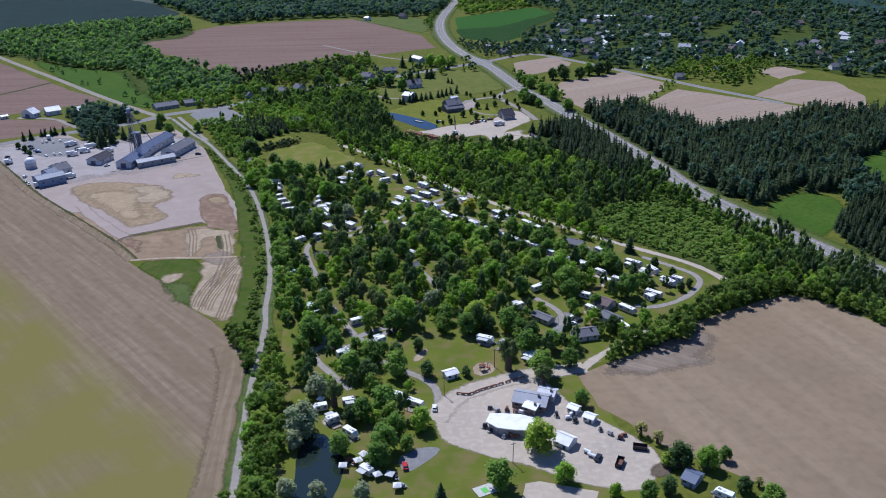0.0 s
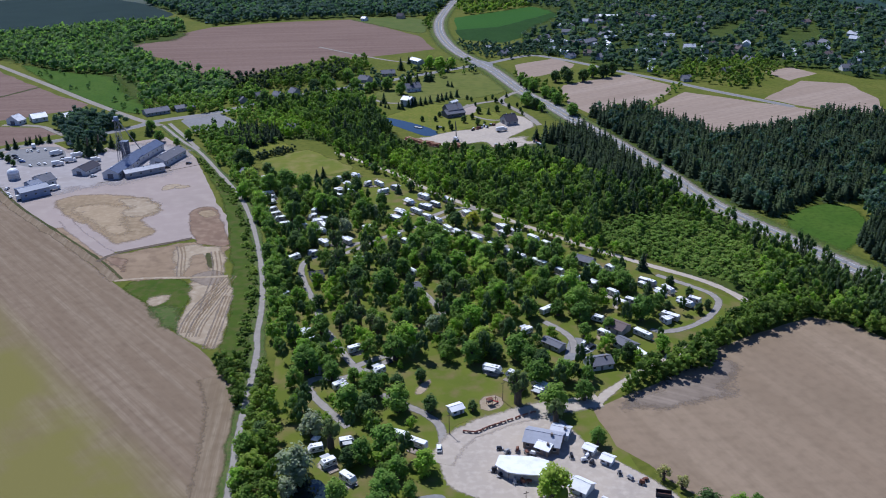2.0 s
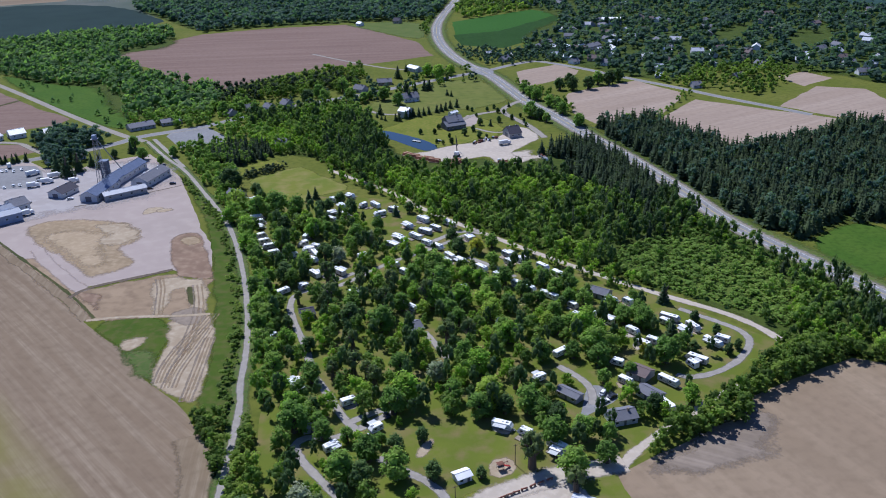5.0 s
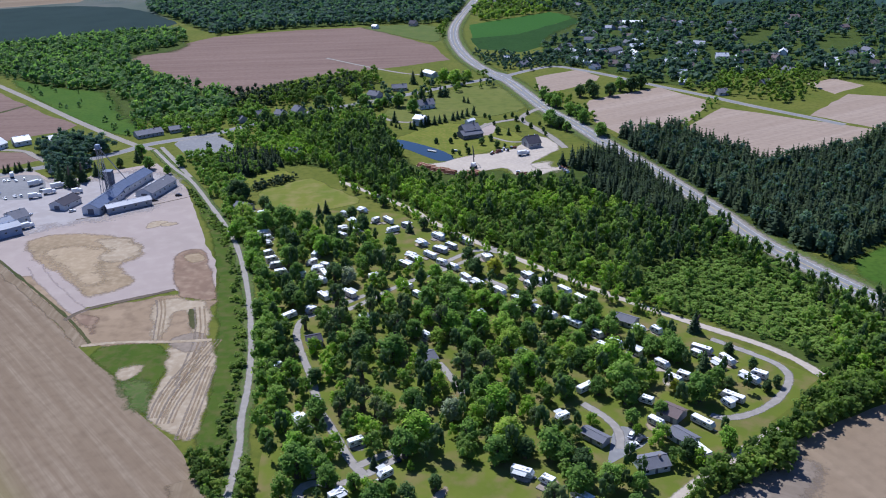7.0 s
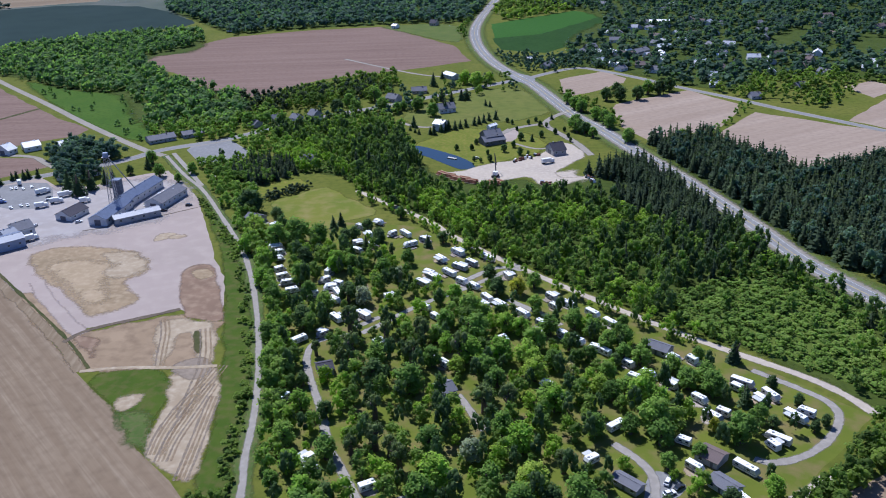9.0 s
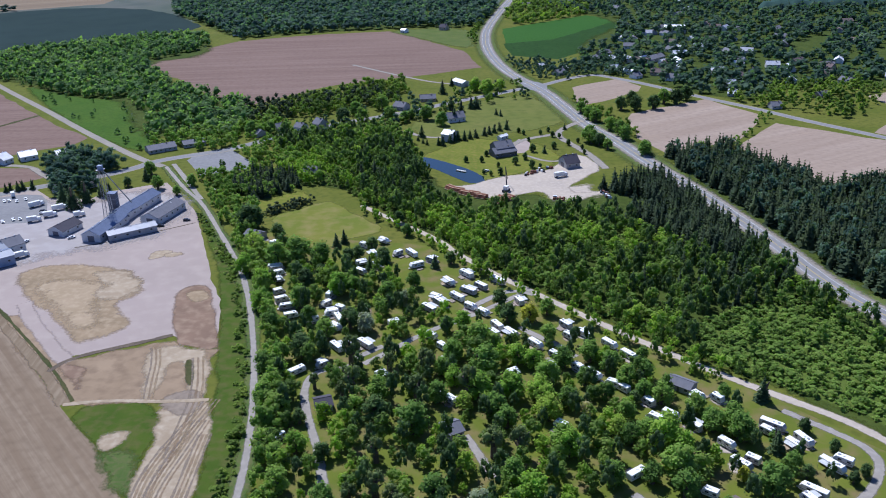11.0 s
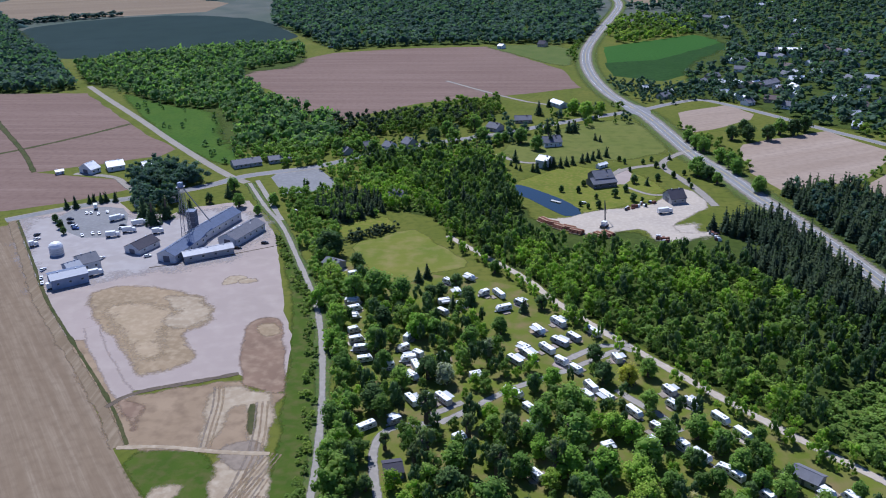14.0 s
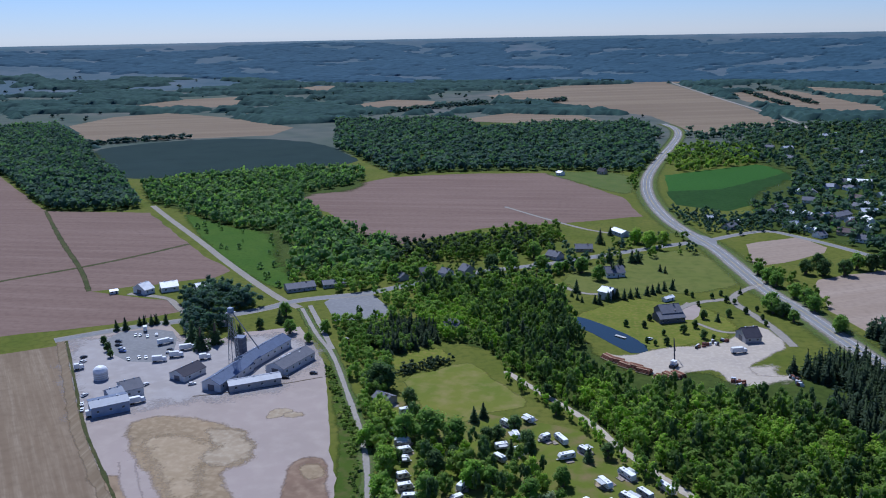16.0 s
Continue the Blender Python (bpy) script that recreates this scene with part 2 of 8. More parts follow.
BARK = plain("grey_brown_bark", (0.12, 0.095, 0.07), 0.95, 0, 0.4, 6.0)


# ---- terrain ----
def rise(x, y):
    """Height of the land: level, climbing to a far ridge."""
    r = math.hypot(x, y - 100)
    k = max(0.0, (r - 3500.0) / 1350.0)
    return 163.0 * k ** 1.25


def mesh_object(name, verts, faces, mat, label="", category="", kind="structure", smooth=False):
    me = bpy.data.meshes.new(name)
    me.from_pydata(verts, [], faces)
    me.materials.append(mat)
    if smooth:
        for p in me.polygons:
            p.use_smooth = True
    me.update()
    return tagged(new(name, me), label, category, "", kind)


# Field and wood tones of the far land, greyed and blued by painted haze.
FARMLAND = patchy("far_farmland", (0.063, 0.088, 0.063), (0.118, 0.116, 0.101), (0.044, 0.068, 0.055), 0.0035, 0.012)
# The ridge's blue is haze laid into the ground colour.
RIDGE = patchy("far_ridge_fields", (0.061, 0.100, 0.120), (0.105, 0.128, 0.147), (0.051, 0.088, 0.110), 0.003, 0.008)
radii = [0, 40, 120, 300, 700, 1500, 2500, 3400, 3500] + [3500 + 1350 * (i / 14) for i in range(1, 15)] + [4900]
SEG = 120
gv, gf = [(0, 100, 0)], []
for r in radii[1:]:
    for s in range(SEG):
        a = 2 * math.pi * s / SEG
        x, y = r * math.cos(a), 100 + r * math.sin(a)
        gv.append((x, y, rise(x, y) if r < 4880 else 60.0))
for s in range(SEG):
    gf.append((0, 1 + s, 1 + (s + 1) % SEG))
for k in range(len(radii) - 2):
    for s in range(SEG):
        a, b_ = 1 + k * SEG + s, 1 + k * SEG + (s + 1) % SEG
        gf.append((a, a + SEG, b_ + SEG, b_))
ground = mesh_object("ground", gv, gf, GRASS, "green meadow land reaching to a haze-coloured ridge", "ground", smooth=True)
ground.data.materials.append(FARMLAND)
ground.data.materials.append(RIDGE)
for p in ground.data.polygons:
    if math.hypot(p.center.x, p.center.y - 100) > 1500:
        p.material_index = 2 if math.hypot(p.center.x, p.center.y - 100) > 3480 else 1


def softened(points, step, wobble, closed=True, seed=0):
    """Points along a line through the given corners, no farther apart than step, each a little off it."""
    out, n = [], len(points)
    for i in range(n if closed else n - 1):
        a, b2 = Vector(points[i]), Vector(points[(i + 1) % n])
        k = max(1, int((b2 - a).length / step))
        side = Vector((a.y - b2.y, b2.x - a.x)).normalized() if (b2 - a).length > 0 else Vector((0, 0))
        for j in range(k):
            p = a.lerp(b2, j / k)
            w = noise.noise((p.x * 0.6 / step, p.y * 0.6 / step, seed)) * wobble
            out.append(p + side * w)
    if not closed:
        out.append(Vector(points[-1]))
    return out


def rounded(points, closed=True, times=2):
    """Corner cutting."""
    for _ in range(times):
        out, n = [], len(points)
        if not closed:
            out.append(Vector(points[0]))
        for i in range(n if closed else n - 1):
            a, b2 = Vector(points[i]), Vector(points[(i + 1) % n])
            out += [a.lerp(b2, 0.25), a.lerp(b2, 0.75)]
        if not closed:
            out.append(Vector(points[-1]))
        points = out
    return points


def patch(name, outline, mat, z, label, category="field", step=8.0, wobble=1.2, round_times=1, seed=0):
    pts = softened(rounded(outline, True, round_times), step, wobble, True, seed) if round_times else softened(outline, step, wobble, True, seed)
    bm = bmesh.new()
    vs = [bm.verts.new((p.x, p.y, z * 0.3)) for p in pts]
    face = bm.faces.new(vs)
    bmesh.ops.triangulate(bm, faces=[face])
    bm.normal_update()
    for fc in bm.faces:
        if fc.normal.z < 0:
            fc.normal_flip()
    me = bpy.data.meshes.new(name)
    bm.to_mesh(me)
    bm.free()
    me.materials.append(mat)
    return tagged(new(name, me), label, category, "", "structure")


SOFT = {}


def inside(poly, xs, ys):
    ok = np.zeros(len(xs), bool)
    n = len(poly)
    for i in range(n):
        (x1, y1), (x2, y2) = poly[i], poly[(i + 1) % n]
        if y1 == y2:
            continue
        c = ((y1 > ys) != (y2 > ys)) & (xs < (x2 - x1) * (ys - y1) / (y2 - y1) + x1)
        ok ^= c
    return ok


def soft(mat):
    """The same ground cover, thinning out raggedly where the mesh says that the ground lies bare of it."""
    if mat.name in SOFT:
        return SOFT[mat.name]
    m = mat.copy()
    m.name = mat.name + "_thinning"
    n, l = m.node_tree.nodes, m.node_tree.links
    at = n.new("ShaderNodeAttribute")
    at.attribute_name = "bare"
    speck = n.new("ShaderNodeTexNoise")
    speck.inputs["Scale"].default_value = 0.45
    speck.inputs["Detail"].default_value = 5
    speck.inputs["Roughness"].default_value = 0.65
    l.new(coords(n, l), speck.inputs["Vector"])
    add = n.new("ShaderNodeMath")
    add.operation = "MULTIPLY_ADD"
    add.inputs[1].default_value = 1.1
    l.new(speck.outputs["Fac"], add.inputs[0])
    l.new(at.outputs["Fac"], add.inputs[2])
    r = n.new("ShaderNodeMapRange")
    r.inputs["From Min"].default_value = 0.80
    r.inputs["From Max"].default_value = 1.30
    r.inputs["To Min"].default_value = 1.0
    r.inputs["To Max"].default_value = 0.0
    l.new(add.outputs[0], r.inputs["Value"])
    l.new(r.outputs["Result"], n["Principled BSDF"].inputs["Alpha"])
    SOFT[mat.name] = m
    return m


def edge_distance(poly, xs, ys):
    best = np.full(len(xs), 1e9)
    n = len(poly)
    for i in range(n):
        (x1, y1), (x2, y2) = poly[i], poly[(i + 1) % n]
        dx, dy = x2 - x1, y2 - y1
        t = np.clip(((xs - x1) * dx + (ys - y1) * dy) / (dx * dx + dy * dy + 1e-9), 0, 1)
        best = np.minimum(best, np.hypot(xs - x1 - t * dx, ys - y1 - t * dy))
    return best


def soft_patch(name, outline, mat, z, label, category="bare ground", feather=3.0, cell=None, wobble=0.0):
    """Ground cover on a fine net, whose edge fades into what lies below."""
    LAID.append(name)
    z = z * 0.3 + 0.0004 * len(LAID)
    cell = cell or feather * 0.7
    pts = [tuple(p) for p in rounded(outline, True, 1)]
    a = np.array(pts)
    lo, hi = a.min(0) - feather * 1.5, a.max(0) + feather * 1.5
    nx, ny = int((hi[0] - lo[0]) / cell) + 2, int((hi[1] - lo[1]) / cell) + 2
    gx, gy = np.meshgrid(lo[0] + np.arange(nx) * cell, lo[1] + np.arange(ny) * cell)
    xs, ys = gx.ravel(), gy.ravel()
    d = edge_distance(pts, xs, ys) * np.where(inside(pts, xs, ys), 1, -1)
    if wobble:
        d += np.array([noise.noise((x * 0.09, y * 0.09, 4.0)) for x, y in zip(xs, ys)]) * wobble
    bare = np.clip(0.5 - d / (2 * feather), 0, 1)
    idx = np.arange(nx * ny).reshape(ny, nx)
    q = np.stack([idx[:-1, :-1], idx[:-1, 1:], idx[1:, 1:], idx[1:, :-1]], -1).reshape(-1, 4)
    q = q[(bare[q] < 1).any(1)]
    used, back = np.unique(q, return_inverse=True)
    me = bpy.data.meshes.new(name)
    me.from_pydata([(xs[i], ys[i], z) for i in used], [], [tuple(f) for f in back.reshape(-1, 4).tolist()])
    at = me.attributes.new("bare", "FLOAT", "POINT")
    at.data.foreach_set("value", np.ascontiguousarray(bare[used], np.float32))
    me.materials.append(soft(mat))
    return tagged(new(name, me), label, category, "", "structure")


LAID = []


def ribbon(name, line, width, mat, z, label="", category="road", offset=0.0, wobble=0.0, parent=None, ragged=False, thin=0.0):
    """A strip along a line; ragged: its edges thin out into the ground; thin: how worn it is in its middle."""
    LAID.append(name)
    z = z * 0.3 + 0.0004 * len(LAID)
    pts = softened(rounded(line, False, 3), 3.0 if ragged else 8.0, 0.0, False)
    across = ((0.75, 1.0), (0.3, thin), (-0.3, thin), (-0.75, 1.0)) if ragged else ((0.5, 0.0), (-0.5, 0.0))
    verts, faces, bare, n = [], [], [], len(across)
    for i, p in enumerate(pts):
        a, b2 = pts[max(0, i - 1)], pts[min(len(pts) - 1, i + 1)]
        d = (b2 - a).normalized()
        side = Vector((-d.y, d.x))
        w = width * (1 + wobble * noise.noise((p.x * 0.11, p.y * 0.11, 3.0)))
        for k, worn in across:
            q = p + side * (offset + k * w)
            verts.append((q.x, q.y, z))
            bare.append(1.0 if ragged and i in (0, len(pts) - 1) else worn)
        if i:
            for k in range(n - 1):
                o = n * (i - 1) + k
                faces.append((o, o + 1, o + n + 1, o + n))
    me = bpy.data.meshes.new(name)
    me.from_pydata(verts, [], faces)
    if ragged:
        me.attributes.new("bare", "FLOAT", "POINT").data.foreach_set("value", bare)
        mat = soft(mat)
    me.materials.append(mat)
    ob = new(name, me)
    if parent:
        ob.parent = parent
        return tagged(ob, label)
    return tagged(ob, label, category, "", "structure")


# ---- fields ----
FIELD_WEST = [(-405, 635), (-355, 671), (-351, 676), (-319, 634), (-265, 565.7), (-215.9, 505.3), (-164, 441.9), (-140.3, 417.2), (-121.4, 388.4), (-103.1, 369.8), (-90.9, 350.9), (-80, 329.8), (-75.5, 302.3), (-72.9, 271), (-69.4, 237.7), (-75, 60), (-300, 60)]
patch("field_west", FIELD_WEST, SOIL_W, 0.05, "tilled bare brown field beside the trail", "field", 10, 1.5, 0)
YARD_GRAVEL = [(-354, 680), (-339, 698), (-304, 722), (-285, 702), (-255, 698), (-249, 713), (-226, 723), (-212, 730), (-195, 705), (-172, 665), (-157, 624), (-140.3, 577.6), (-125, 539.9), (-116, 506.2), (-117.5, 489.5), (-137.7, 502.4), (-149.6, 497.1), (-178.3, 484.7), (-183.6, 472.4), (-209.3, 499), (-246.8, 541.4), (-268.8, 571.7), (-319, 634)]
patch("yard_gravel", YARD_GRAVEL, GRAVEL, 0.12, "pale grey gravel works yard", "yard", 6, 1.5, 0)
PAD_TAN = [(-244.8, 570.6), (-244.4, 581.9), (-228.2, 588.3), (-208.8, 584.8), (-193.2, 581.8), (-180.3, 573.2), (-169.6, 555.8), (-169.8, 546.6), (-179.2, 538.1), (-170.4, 525.3), (-163.1, 516.4), (-163.3, 507.2), (-178.9, 497.9), (-184.7, 501.7), (-199.7, 518.4), (-210.5, 531.3), (-220.4, 539.3), (-232.6, 553.7)]
soft_patch("works_apron", [(-331.5, 648.2), (-347.7, 673.2), (-344.3, 686.3), (-316.8, 694.7), (-289.5, 696.6), (-249.7, 688.0), (-230.1, 714.2), (-196.6, 703.1), (-184.5, 684.9), (-179.0, 664.3), (-191.0, 645.2), (-184.4, 628.4), (-211.7, 614.9), (-251.0, 595.4), (-267.9, 580.2), (-275.1, 576.3), (-296.4, 603.1)], PALE_GRAVEL, 0.13, "pale bluish gravel apron round the works sheds", "yard", 11, 4, 8)
soft_patch("pad_tan", PAD_TAN, TAN, 0.2, "stripped tan subsoil in the gravel yard", "bare ground", 3.2, 2.0, 3)
soft_patch("pad_sprouts", [(-226, 566), (-205, 568), (-190, 552), (-186, 528), (-178, 510), (-192, 514), (-212, 540), (-226, 554)], WEEDY_TAN, 0.22, "thin yellow weeds on the tan subsoil", "bare ground", 6, 3, 5)
PAD_BROWN = [(-149.8, 551.4), (-144.3, 556.8), (-133.9, 555.8), (-126.3, 535.9), (-112.6, 491.0), (-118.3, 489.5), (-129.0, 491.7), (-136.7, 502.7), (-143.3, 523.4), (-148.0, 539.7)]
soft_patch("pad_brown", PAD_BROWN, BROWN, 0.2, "stripped brown subsoil in the gravel yard", "bare ground", 1.6, 1.6, 2)
soft_patch("pale_crust", [(-144.6, 548.8), (-133.8, 550.9), (-129.4, 541.3), (-133.8, 537.5), (-141.1, 542.6)], TAN, 0.23, "pale crust on the brown subsoil", "bare ground", 2, 1.5, 3)
DIRT_LOW = [(-183.0, 479.9), (-164.5, 486.1), (-137.5, 497.9), (-128.2, 489.5), (-117.7, 487.8), (-111.1, 488.4), (-114.8, 478.6), (-105.8, 449.5), (-132.2, 447.0), (-164.6, 443.8), (-173.6, 456.8), (-180.4, 472.4)]
soft_patch("dirt_low", DIRT_LOW, DIRT, 0.16, "churned brown dirt below the gravel yard", "bare ground", 1.6, 1.8, 2)
soft_patch("dirt_stain", [(-182.3, 478.7), (-170.2, 476.8), (-166.9, 467.4), (-162.1, 454.0), (-172.7, 466.9)], BROWN, 0.19, "darker brown scrape in the churned dirt", "bare ground", 2, 1.5, 3)
soft_patch("sand_track", [(-144.6, 488.0), (-134.3, 492.6), (-116.3, 487.1), (-105.6, 450.3), (-114.2, 449.4), (-124.1, 477.7), (-131.9, 476.1), (-130.2, 461.0), (-130.4, 447.9), (-134.7, 447.5), (-138.4, 468.1)], SAND, 0.2, "pale sand tracked down from the yard", "bare ground", 2.2, 1.6, 3)
soft_patch("weed_sliver", [(-124.0, 481.1), (-120.3, 478.1), (-114.9, 457.8), (-118.0, 459.1), (-123.4, 473.6)], WEEDS, 0.22, "sliver of green weeds between wheel tracks", "grass", 0.9, 0.8, 1)
soft_patch("dirt_mound", [(-125.4, 446.6), (-122.9, 451.9), (-115.0, 454.8), (-107.9, 451.9), (-105.9, 443.2), (-109.9, 437.1), (-117.4, 437.0)], BROWN_GREY, 0.27, "grey-brown spread of spoil on the sand", "bare ground", 1.6, 1.2, 3)
SAND_TAIL = [(-124.2, 443.0), (-116.4, 444.7), (-106.4, 451.6), (-100.2, 433.0), (-95.1, 397.1), (-93.1, 374.2), (-96.9, 366.6), (-103.8, 373.8), (-116.1, 383.1), (-118.4, 392.0), (-119.3, 410.7), (-118.9, 424.2)]
soft_patch("sand_tail", SAND_TAIL, SAND, 0.2, "pale sand with wheel ruts", "bare ground", 1.6, 1.4, 3)
GRASS_PATCH = [(-162.9, 440.5), (-137, 449.6), (-123.7, 438.8), (-118.3, 424.6), (-120.3, 408.5), (-118.2, 391.8), (-105, 376.2), (-121.4, 388.4), (-140.3, 417.2)]
soft_patch("grass_patch", GRASS_PATCH, FRESH, 0.1, "rank green grass beside the sand", "grass", 2, 1.8, 2)
soft_patch("grass_worn", [(-138, 413), (-121, 412), (-119, 392), (-106, 378), (-121, 389), (-137, 408)], ROUGH_GRASS, 0.12, "thin brown-green grass running out into the field", "grass", 4, 2, 4)
soft_patch("grass_sand", [(-142.6, 422.9), (-131.5, 426.7), (-131.1, 419.2), (-134.7, 414.0), (-139.4, 415.1)], SAND, 0.14, "pale sand showing through the grass", "bare ground", 1.6, 1.0, 3)
FIELD_EAST = [(64.6, 312), (89.5, 324.9), (118.5, 338.1), (128.2, 354.6), (152.4, 368), (183.6, 382.6), (197.5, 374.8), (216.9, 347), (238.8, 304), (330, 40), (150, 60), (123.1, 228.8), (108.5, 242.2), (89.1, 259.6), (77.8, 274.7), (69.2, 286.8)]
patch("field_east", FIELD_EAST, SOIL_E, 0.05, "tilled bare brown field behind a hedgerow", "field", 8, 2.5, 0)
soft_patch("headland", [(104.7, 335.2), (127.9, 347.3), (133.1, 338.9), (120.5, 319.4), (109.3, 315.2), (88.8, 311.6), (73.7, 308.7)], SOIL_E_DAMP, 0.08, "rougher darker headland of the bare field", "field", 5, 2.5, 6)
ribbon("headland", [(-92, 345), (-84, 325), (-80.5, 300), (-78, 270), (-75.5, 238), (-78, 120)], 11, SOIL_HEAD, 0.08, "headland of the bare field worked along the trail", "field", ragged=True)
FIELD_W_ALL = [(-900, 1270), (-643, 1066), (-517, 1070), (-400, 937), (-322, 852), (-330, 834), (-403, 784), (-332, 770), (-312, 747), (-342, 718), (-445, 657), (-540, 762), (-935, 1205)]
patch("field_west_far", FIELD_W_ALL, SOIL_RED, 0.035, "broad sweep of bare brown fields", "field", 14, 3, 0)
FIELD_BIG = [(-388, 1196), (-304, 1337), (-216, 1373), (-98, 1390), (-72, 1351), (3, 1221), (24, 1116), (-56, 1072), (-140, 1036), (-163, 1005), (-207, 957), (-255, 1007)]
patch("field_big", FIELD_BIG, SOIL_RED, 0.05, "large reddish-brown tilled field", "field", 15, 4, 0)
FIELD_DARK = [(-924, 1572), (-836, 1710), (-693, 1768), (-521, 1690), (-418, 1527), (-386, 1466), (-457, 1399), (-560, 1356), (-648, 1283), (-686, 1291), (-819, 1432)]
patch("field_dark", FIELD_DARK, DARK_CROP, 0.05, "large dark blue-green crop field", "field", 20, 8, 1)
FIELD_E1 = [(112, 1003), (164, 1039), (180, 1000), (174, 979), (145, 950), (108, 926)]
patch("field_e1", FIELD_E1, SOIL_PALE, 0.05, "bare tilled brown field", "field", 14, 3, 0)
FIELD_E2 = [(150, 894), (228, 940), (258, 882), (250, 856), (216, 801), (154, 775), (141, 815), (143, 866)]
patch("field_e2", FIELD_E2, SOIL_PALE, 0.05, "bare tilled brown field", "field", 14, 3, 0)
FIELD_E3 = [(213, 789), (263, 851), (360, 766), (329, 717), (286, 707), (243, 683), (219, 731)]
patch("field_e3", FIELD_E3, SOIL_PALE, 0.05, "bare tilled brown field", "field", 14, 3, 0)
FIELD_E4 = [(328, 815), (395, 889), (435, 871), (433, 806), (411, 751), (384, 739), (365, 766)]
patch("field_e4", FIELD_E4, SOIL_PALE, 0.05, "bare tilled brown field", "field", 14, 3, 0)
FIELD_E5 = [(376, 936), (411, 958), (427, 922), (383, 890)]
patch("field_e5", FIELD_E5, SOIL_PALE, 0.05, "bare tilled brown field", "field", 14, 3, 0)
FIELD_E6 = [(353, 1138), (448, 1262), (467, 1243), (390, 1112)]
patch("field_e6", FIELD_E6, SOIL_PALE, 0.05, "bare tilled brown field", "field", 14, 3, 0)
FIELD_E7 = [(430, 1070), (510, 1187), (563, 1181), (492, 1088)]
patch("field_e7", FIELD_E7, SOIL_PALE, 0.05, "bare tilled brown field", "field", 14, 3, 0)
FIELD_W1 = [(-880, 1292), (-643, 1064), (-460, 854), (-452, 833), (-496, 800), (-552, 773), (-941, 1201)]
patch("field_w1", FIELD_W1, SOIL_RED, 0.05, "bare tilled brown field", "field", 14, 3, 0)
FIELD_W2 = [(-640, 1067), (-517, 1072), (-406, 944), (-451, 848)]
patch("field_w2", FIELD_W2, SOIL_RED, 0.05, "bare tilled brown field", "field", 14, 3, 0)
FIELD_W3 = [(-442, 835), (-396, 929), (-319, 855), (-324, 834), (-403, 786)]
patch("field_w3", FIELD_W3, SOIL_RED, 0.05, "bare tilled brown field", "field", 14, 3, 0)
FIELD_W4 = [(-491, 793), (-447, 825), (-404, 779), (-330, 772), (-309, 747), (-342, 716), (-403, 681), (-445, 655), (-540, 760)]
patch("field_w4", FIELD_W4, SOIL_RED, 0.05, "bare tilled brown field", "field", 14, 3, 0)
FIELD_N1 = [(-1220, 1930), (-1240, 2164), (-1152, 2287), (-896, 2141), (-680, 1949), (-672, 1805), (-821, 1742), (-1004, 1687)]
patch("field_n1", FIELD_N1, SOIL_FAR, 0.05, "bare tilled brown field", "field", 14, 3, 0)
FIELD_N2 = [(-759, 2457), (-655, 2733), (-425, 2602), (-554, 2338)]
patch("field_n2", FIELD_N2, SOIL_FAR, 0.05, "bare tilled brown field", "field", 14, 3, 0)
FIELD_N3 = [(-349, 2126), (-260, 2293), (-81, 2223), (-28, 2084), (-271, 1912)]
patch("field_n3", FIELD_N3, SOIL_FAR, 0.05, "bare tilled brown field", "field", 14, 3, 0)
FIELD_N4 = [(-399, 2861), (-184, 3350), (178, 3485), (292, 2624), (343, 2049), (223, 1961), (149, 1845), (72, 2225), (-133, 2452)]
patch("field_n4", FIELD_N4, SOIL_FAR, 0.05, "bare tilled brown field", "field", 14, 3, 0)
FIELD_N5 = [(315, 2947), (529, 3060), (631, 2446), (572, 2232), (425, 2297), (335, 2623)]
patch("field_n5", FIELD_N5, SOIL_FAR, 0.05, "bare tilled brown field", "field", 14, 3, 0)
FIELD_N6 = [(-1419, 2424), (-1348, 2755), (-1215, 2847), (-1057, 2535), (-1188, 2353)]
patch("field_n6", FIELD_N6, SOIL_FAR, 0.05, "bare tilled brown field", "field", 14, 3, 0)
FIELD_N7 = [(-1189, 3175), (-1152, 3437), (-1057, 3428), (-955, 2989)]
patch("field_n7", FIELD_N7, SOIL_FAR, 0.05, "bare tilled brown field", "field", 14, 3, 0)
CROP_EAST = [(60, 1383), (195, 1494), (234, 1441), (184, 1366), (122, 1279), (59, 1257)]
patch("crop_east", CROP_EAST, CROP, 0.06, "even bright green crop field", "field", 12, 3, 0)
CROP_EAST_LOW = [(56, 1263), (122, 1286), (186, 1371), (234, 1442), (213, 1349), (191, 1246), (114, 1151), (62, 1181)]
patch("crop_east_low", CROP_EAST_LOW, CROP_LOW, 0.09, "dark green planting below the crop", "field", 12, 3, 0)
LAWN_NORTH = [(-106, 1394), (12, 1412), (19, 1260), (3, 1236), (-72, 1347)]
soft_patch("lawn_north", LAWN_NORTH, LUSH, 0.06, "mown green lawn by a far house", "grass", 6, 6, 2)
MEADOW_NW = [(-485, 1081), (-447, 1056), (-387, 1011), (-340, 1000), (-291, 930), (-275, 873), (-249, 817), (-269, 815), (-305, 850), (-369, 921)]
soft_patch("meadow_nw", MEADOW_NW, VIVID, 0.06, "bright green meadow strip", "grass", 5, 5, 2)
FIELD_YELLOW = [(-124, 656), (-103, 671), (-97, 681), (-85, 683), (-63, 651), (-45, 629), (-60, 621), (-71, 616), (-77, 604), (-87, 602), (-100, 613), (-108, 629)]
soft_patch("field_yellow", FIELD_YELLOW, DRY_GRASS, 0.06, "dry yellow-green playing field", "grass", 1.8, 1.8, 2)
MEADOW_STRIP = [(-139, 682), (-126, 695), (-110, 707), (-102, 691), (-106, 683), (-121, 673), (-127, 664)]
